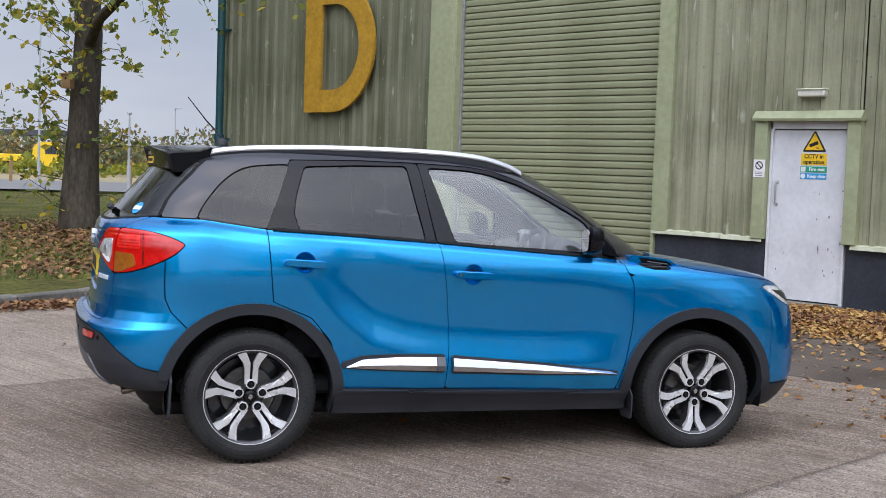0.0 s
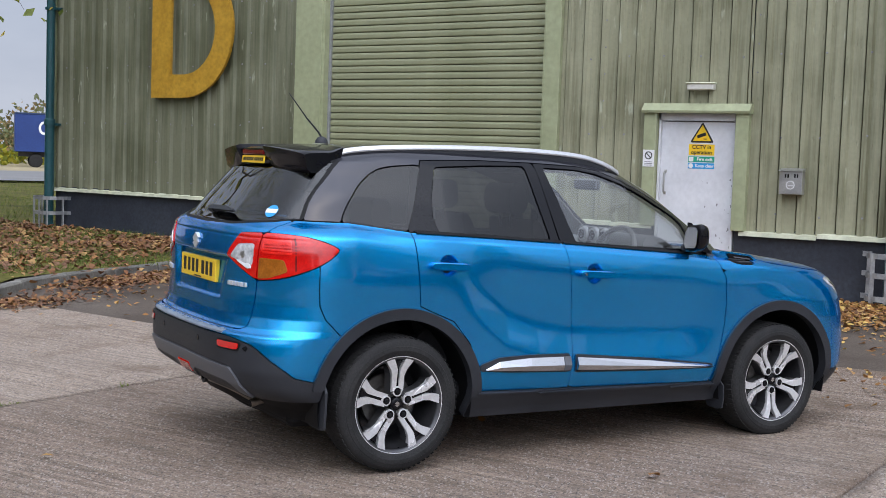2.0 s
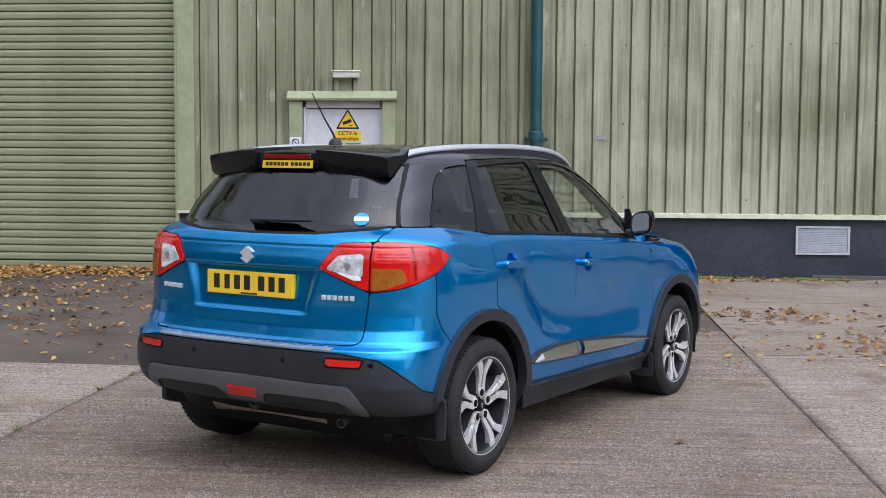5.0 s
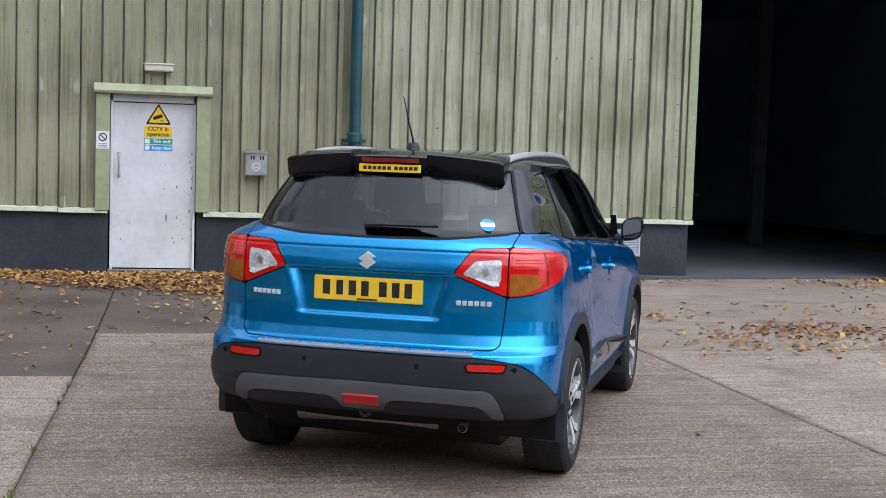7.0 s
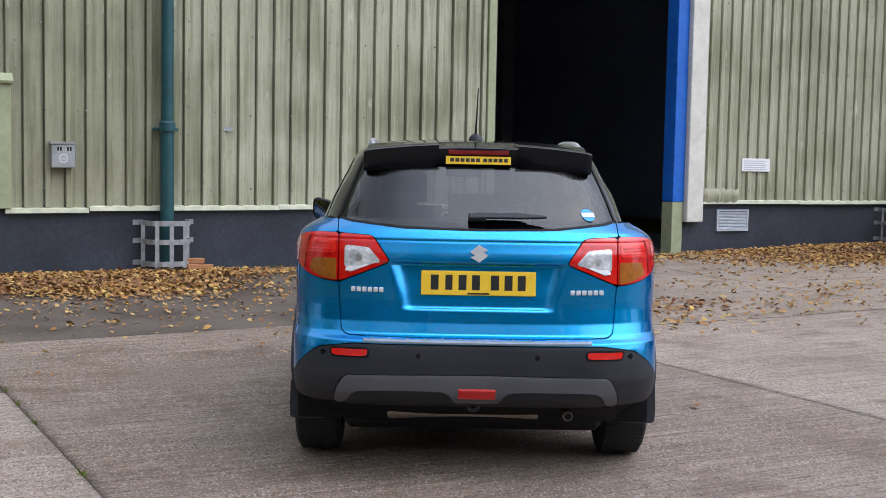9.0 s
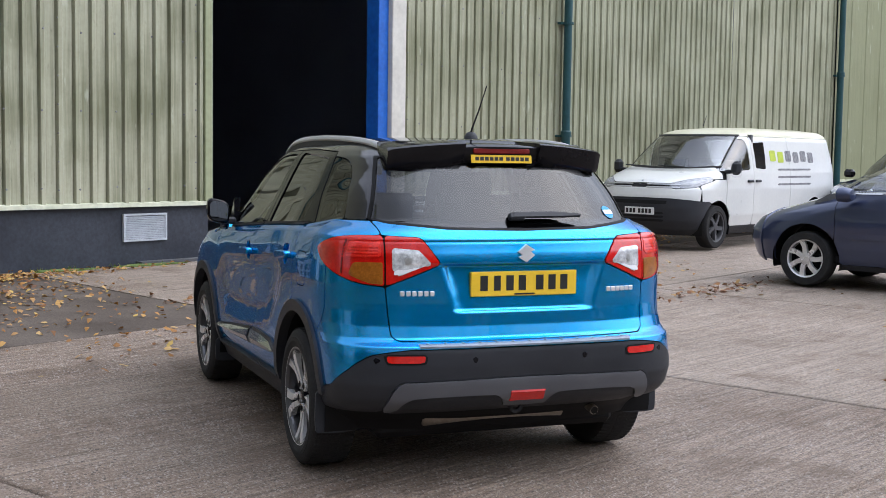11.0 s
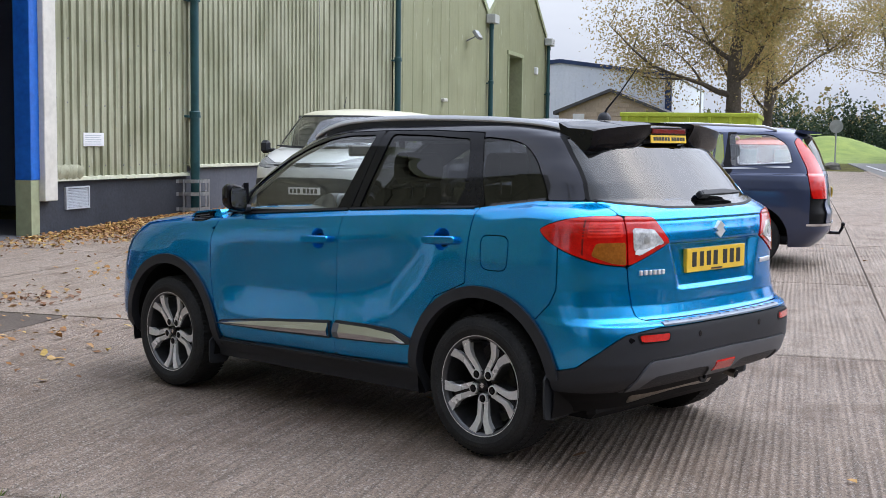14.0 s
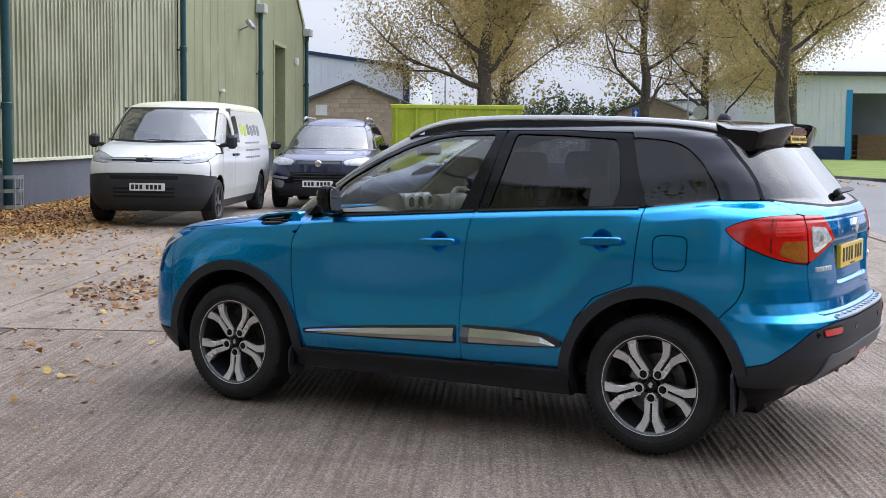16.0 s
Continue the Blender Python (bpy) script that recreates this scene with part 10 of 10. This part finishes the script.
        part("roof_rail", fx(tube([(-1.5, 0.56, 1.545), (-1.3, 0.57, 1.60), (-0.3, 0.59, 1.62), (-0.05, 0.59, 1.58)], 0.022, 8)), M["satin"], t, "silver roof rail", smooth=True)
        for ax in (1.33, -1.27):
            simple_wheel(t, ax, s * 0.79, 0.335, s, 5, "alloy")
    K.panel("grille", grl, "gloss", None, "black grille", out=-0.004)
    K.panel("lower_grille", np.maximum.reduce([K.A - 0.48, np.abs(K.Z - 0.56) - 0.10, 1.8 - K.X]), "gloss", None, "black lower grille", out=0.006)
    for k in range(4):
        K.panel("grille_bar", np.maximum.reduce([K.A - 0.46, np.abs(K.Z - 0.485 - 0.05 * k) - 0.008, 1.8 - K.X]), "plastic", None, "", out=0.012, inset=0)
    part("badge", moved(lathe([(0.0005, 0.02), (0.05, 0.018), (0.062, 0.0), (0.062, -0.02)], 20, "x"), Matrix.Translation((2.14, 0, 0.80))), M["chrome"], t, "round bright badge")
    K.liner(np.maximum(K.Z - 1.0, 0.24 - K.Z))
    bars_plate(t, Matrix.Translation((2.185, 0.0, 0.46)), False)
    part("dashboard", box(0.55, 1.0, -0.72, 0.72, 0.8, 1.02, 0.05), M["dash"], t)
    for y in (-0.38, 0.38):
        part("seat", slab(chaikin([(-0.25, 0.5), (0.25, 0.55), (0.25, 0.7), (-0.05, 0.75), (-0.2, 1.38), (-0.36, 1.38)], 1), y - 0.22, y + 0.22, "y"), M["cloth"], t)
    return t


dark_suv(pose(12.0, 8.82, 0.13, 0, 0, 180) @ Matrix.Scale(1.03, 4), "navy_deep", "dark navy SUV with silver rails, facing the yard")
dark_suv(pose(11.3, 4.1, 0.12, 0, 0, 180) @ Matrix.Scale(0.93, 4), "orange", "bright orange hatchback parked beyond the people carrier")
dark_suv(pose(20.3, 9.9, 0.14, 0, 0, 180), "roofpaint", "dark car parked behind the SUV")

for o in (*proto.children_recursive, proto):
    bpy.data.objects.remove(o)

# ---- fallen leaves, moss, small things on the ground ----
def leaf_litter(name, spots, size, leaf, label, seed, lift=0.006, more=2.6):
    """Curled leaves lying on the ground, thick at each spot's middle: (x, y, rx, ry, turn, count, heap)."""
    rng = np.random.default_rng(seed)
    Vs, Fs, k = [], [], 0
    for x, y, rx, ry, turn, n, heap in spots:
        n = int(n * more * (1.7 if heap >= 0.02 else 0.32))
        u = rng.normal(size=(n, 2)) * 0.55
        ca, sa = math.cos(radians(turn)), math.sin(radians(turn))
        px = x + u[:, 0] * rx * ca - u[:, 1] * ry * sa
        py = y + u[:, 0] * rx * sa + u[:, 1] * ry * ca
        ok = py < WY - 0.02
        px, py, u = px[ok], py[ok], u[ok]
        m = len(px)
        h = lie(px, py) + lift + heap * np.exp(-(u ** 2).sum(1) * 1.5) * rng.uniform(0.1, 1, m)
        s = size * rng.uniform(0.55, 1.35, m)
        a = rng.uniform(0, 6.283, m)
        tilt = rng.normal(size=(m, 2)) * 0.28
        c, sn = np.cos(a), np.sin(a)
        ax = np.stack([c, sn, tilt[:, 0]], 1)
        bx = np.stack([-sn, c, tilt[:, 1]], 1)
        P = np.stack([px, py, h], 1)
        S_ = s[:, None]
        curl = (np.abs(rng.normal(size=m)) * 0.22)[:, None] * np.array([[0, 0, 1.0]])
        q = [P - ax * S_ * 0.5, P - ax * S_ * 0.12 + bx * S_ * 0.33 + curl * S_, P + ax * S_ * 0.28 + bx * S_ * 0.22 + curl * S_, P + ax * S_ * 0.55 + curl * S_ * 0.6, P + ax * S_ * 0.28 - bx * S_ * 0.22 + curl * S_, P - ax * S_ * 0.12 - bx * S_ * 0.33 + curl * S_]
        V = np.stack(q, 1).reshape(-1, 3)
        lo = np.minimum(0, V[:, 2] - lie(V[:, 0], V[:, 1]) - 0.002)
        V[:, 2] -= lo
        Vs.append(V)
        i = np.arange(m)[:, None] * 6 + k
        Fs.append(np.concatenate([i + np.array([[0, 1, 5, 5]])[:, :4] * 1, i + np.array([[1, 2, 4, 5]]), i + np.array([[2, 3, 4, 4]])]))
        k += 6 * m
    V, F = np.concatenate(Vs), np.concatenate(Fs)
    tri = F[:, 2] == F[:, 3]
    me = bpy.data.meshes.new(name)
    faces = [tuple(f[:3]) if t else tuple(f) for f, t in zip(F.tolist(), tri.tolist())]
    me.from_pydata(V.tolist(), [], faces)
    me.materials.append(M[leaf])
    o = new(name, me)
    return tagged(o, label, "leaves", kind="stuff")


leaf_litter("fallen_leaves", [
    (-6.3, 13.0, 1.5, 0.55, 0, 1500, 0.05), (-5.4, 12.3, 1.2, 0.75, -8, 700, 0.02), (-4.6, 13.2, 1.6, 0.40, 0, 500, 0.03), (-5.3, 10.9, 1.9, 1.0, 0, 300, 0), (-3.4, 12.0, 1.2, 1.2, 0, 220, 0),
    (-4.8, 9.3, 2.6, 1.1, 0, 130, 0), (-2.4, 13.3, 2.2, 0.22, 0, 260, 0.01), (-9.5, 13.3, 2.4, 0.45, 0, 700, 0.03), (-12.0, 12.9, 1.2, 0.7, 0, 800, 0.04), (-10.2, 11.6, 2.4, 1.2, 0, 420, 0), (-9.5, 9.6, 2.6, 1.1, 0, 190, 0), (-9.3, 7.7, 1.8, 0.8, 0, 70, 0),
    (6.3, 13.25, 2.6, 0.45, 0, 1700, 0.05), (5.6, 12.2, 2.2, 0.8, 0, 900, 0.02), (2.8, 13.0, 1.8, 0.6, 0, 420, 0.01), (4.2, 11.0, 2.4, 0.7, 0, 260, 0), (8.5, 12.9, 2.4, 0.8, 0, 1300, 0.04), (12, 13.1, 3.5, 0.6, 0, 700, 0.03),
    (0.6, 8.6, 2.6, 0.9, 8, 420, 0), (2.8, 9.6, 1.8, 0.8, 0, 200, 0), (-1.6, 8.2, 1.1, 0.6, 0, 110, 0), (1.0, 10.6, 2.2, 0.8, 0, 160, 0), (-3.7, 8.9, 1.0, 1.0, 0, 60, 0), (-4.4, 8.2, 1.0, 0.5, 0, 26, 0)], 0.060, "fallen", "golden and brown fallen leaves lying on the yard", 41)
leaf_litter("old_leaves", [
    (-0.6, 9.1, 1.1, 0.55, 0, 330, 0.012), (2.0, 7.3, 1.1, 0.35, 0, 160, 0.01), (-2.2, 10.3, 0.9, 0.5, 0, 160, 0.01), (-5.9, 12.7, 1.6, 0.6, 0, 900, 0.03), (6.8, 12.8, 2.6, 0.8, 0, 1300, 0.03), (-11.5, 8.3, 0.8, 0.7, 0, 160, 0), (-12.1, 9.6, 0.45, 1.3, 0, 340, 0.02), (-12.5, 11.7, 0.5, 1.2, 0, 300, 0.02),
    (-11.2, 6.6, 0.35, 1.0, 0, 260, 0.02), (-10.2, 10.6, 1.6, 1.2, 0, 260, 0), (-9.4, 9.0, 1.4, 0.5, 0, 90, 0)], 0.066, "fallen_dark", "dark brown old leaves drifted on the yard", 42)
leaf_litter("yard_leaves", [(-6, 4, 8, 4, 0, 46, 0), (-9, 3, 4, 3, 0, 14, 0), (4, 5, 6, 3, 0, 40, 0), (14, 8.5, 6, 2, 0, 120, 0)], 0.07, "fallen", "single fallen leaves scattered on the concrete", 43, more=1.3)
leaf_litter("lawn_leaves", [(-16.5, 10.5, 3.2, 2.2, 0, 2600, 0), (-19, 12.5, 3, 2, 0, 2400, 0), (-22, 11.5, 3, 2.5, 0, 1800, 0), (-14.5, 12.6, 1.2, 1.0, 0, 420, 0.02), (-14, 8.5, 1.6, 1.8, 0, 800, 0)], 0.085, "fallen_dark", "brown leaves strewn over the lawn", 44, lift=0.115, more=3.5)
leaf_litter("kerb_leaves", [(33, -5.3, 8, 0.25, 0, 260, 0.01), (48, -4.7, 9, 0.25, 0, 160, 0.01)], 0.12, "fallen", "leaves along the roadside kerb", 45)


def tufts(name, spots, leaf, label, seed, h=0.05, w=0.006):
    """Thin grass blades: (x, y, rx, ry, count, base height)."""
    rng = np.random.default_rng(seed)
    Vs, Fs, k = [], [], 0
    for x, y, rx, ry, n, z in spots:
        px, py = x + rng.uniform(-1, 1, n) * rx, y + rng.uniform(-1, 1, n) * ry
        a = rng.uniform(0, 6.283, n)
        hh = h * rng.uniform(0.4, 1.4, n)
        lean = rng.normal(size=(n, 2)) * 0.5 * hh[:, None]
        b = np.stack([np.cos(a) * w, np.sin(a) * w], 1)
        zz = lie(px, py) + z
        V = np.stack([np.stack([px - b[:, 0], py - b[:, 1], zz], 1), np.stack([px + b[:, 0], py + b[:, 1], zz], 1), np.stack([px + lean[:, 0], py + lean[:, 1], zz + hh], 1)], 1).reshape(-1, 3)
        Vs.append(V)
        Fs.append(np.arange(3 * n).reshape(-1, 3) + k)
        k += 3 * n
    me = fast_mesh(name, np.concatenate(Vs), np.concatenate(Fs), M[leaf])
    return tagged(new(name, me), label, "grass", kind="stuff")


M["blade"] = leafy("grass_blades", [(0.14, 0.17, 0.03), (0.19, 0.22, 0.04), (0.07, 0.12, 0.025), (0.11, 0.16, 0.035), (0.16, 0.19, 0.05), (0.09, 0.14, 0.03), (0.20, 0.20, 0.07)])
rng = np.random.default_rng(8)
spots = []
for y in np.arange(2.9, 13.3, 0.12):
    if rng.uniform() < 0.30 and math.sin(y * 4.1) + rng.normal() * 0.4 > 0.0:
        spots.append((-7.25 + rng.normal() * 0.006, y, 0.010, 0.05, int(rng.integers(3, 26)), -0.012))
for x in np.arange(-18.5, 0, 0.15):
    if rng.uniform() < 0.5 and not (SH0 < x < SH1):
        spots.append((x, WY - 0.03, 0.08, 0.05, int(rng.integers(4, 22)), 0.0))
tufts("joint_grass", spots, "blade", "moss and grass growing in the joint", 51, 0.035, 0.006)
tufts("lawn_grass", [(-15.2, 10.0, 2.6, 3.4, 9000, 0.09), (-19, 10, 3.5, 4, 8000, 0.09), (-24, 9, 3, 5, 4000, 0.09), (-27, 18, 6, 5, 9000, 0.03), (-40, 27, 9, 8, 9000, 0.0)], "blade", "uneven mown grass of the lawn", 52, 0.07, 0.006)
# moss patches at the wall foot
for k, (x, w_) in enumerate(((-4.0, 0.55), (-6.0, 0.5), (-2.2, 0.5), (-1.0, 0.6), (-8.4, 0.5))):
    pts_ = [(x + w_ * math.cos(a) * (0.8 + 0.25 * math.sin(3 * a + k)), WY - 0.16 + 0.13 * math.sin(a) * (0.8 + 0.3 * math.cos(2 * a + k))) for a in np.linspace(0, 6.283, 25)[:-1]]
    z_ = float(lie(x, WY - 0.2))
    o = part("moss_patch", slab(pts_, z_ - 0.01, z_ + 0.012, "z"), M["moss"], None, "green moss patch at the wall foot")
    tagged(o, category="moss", group="moss patches")
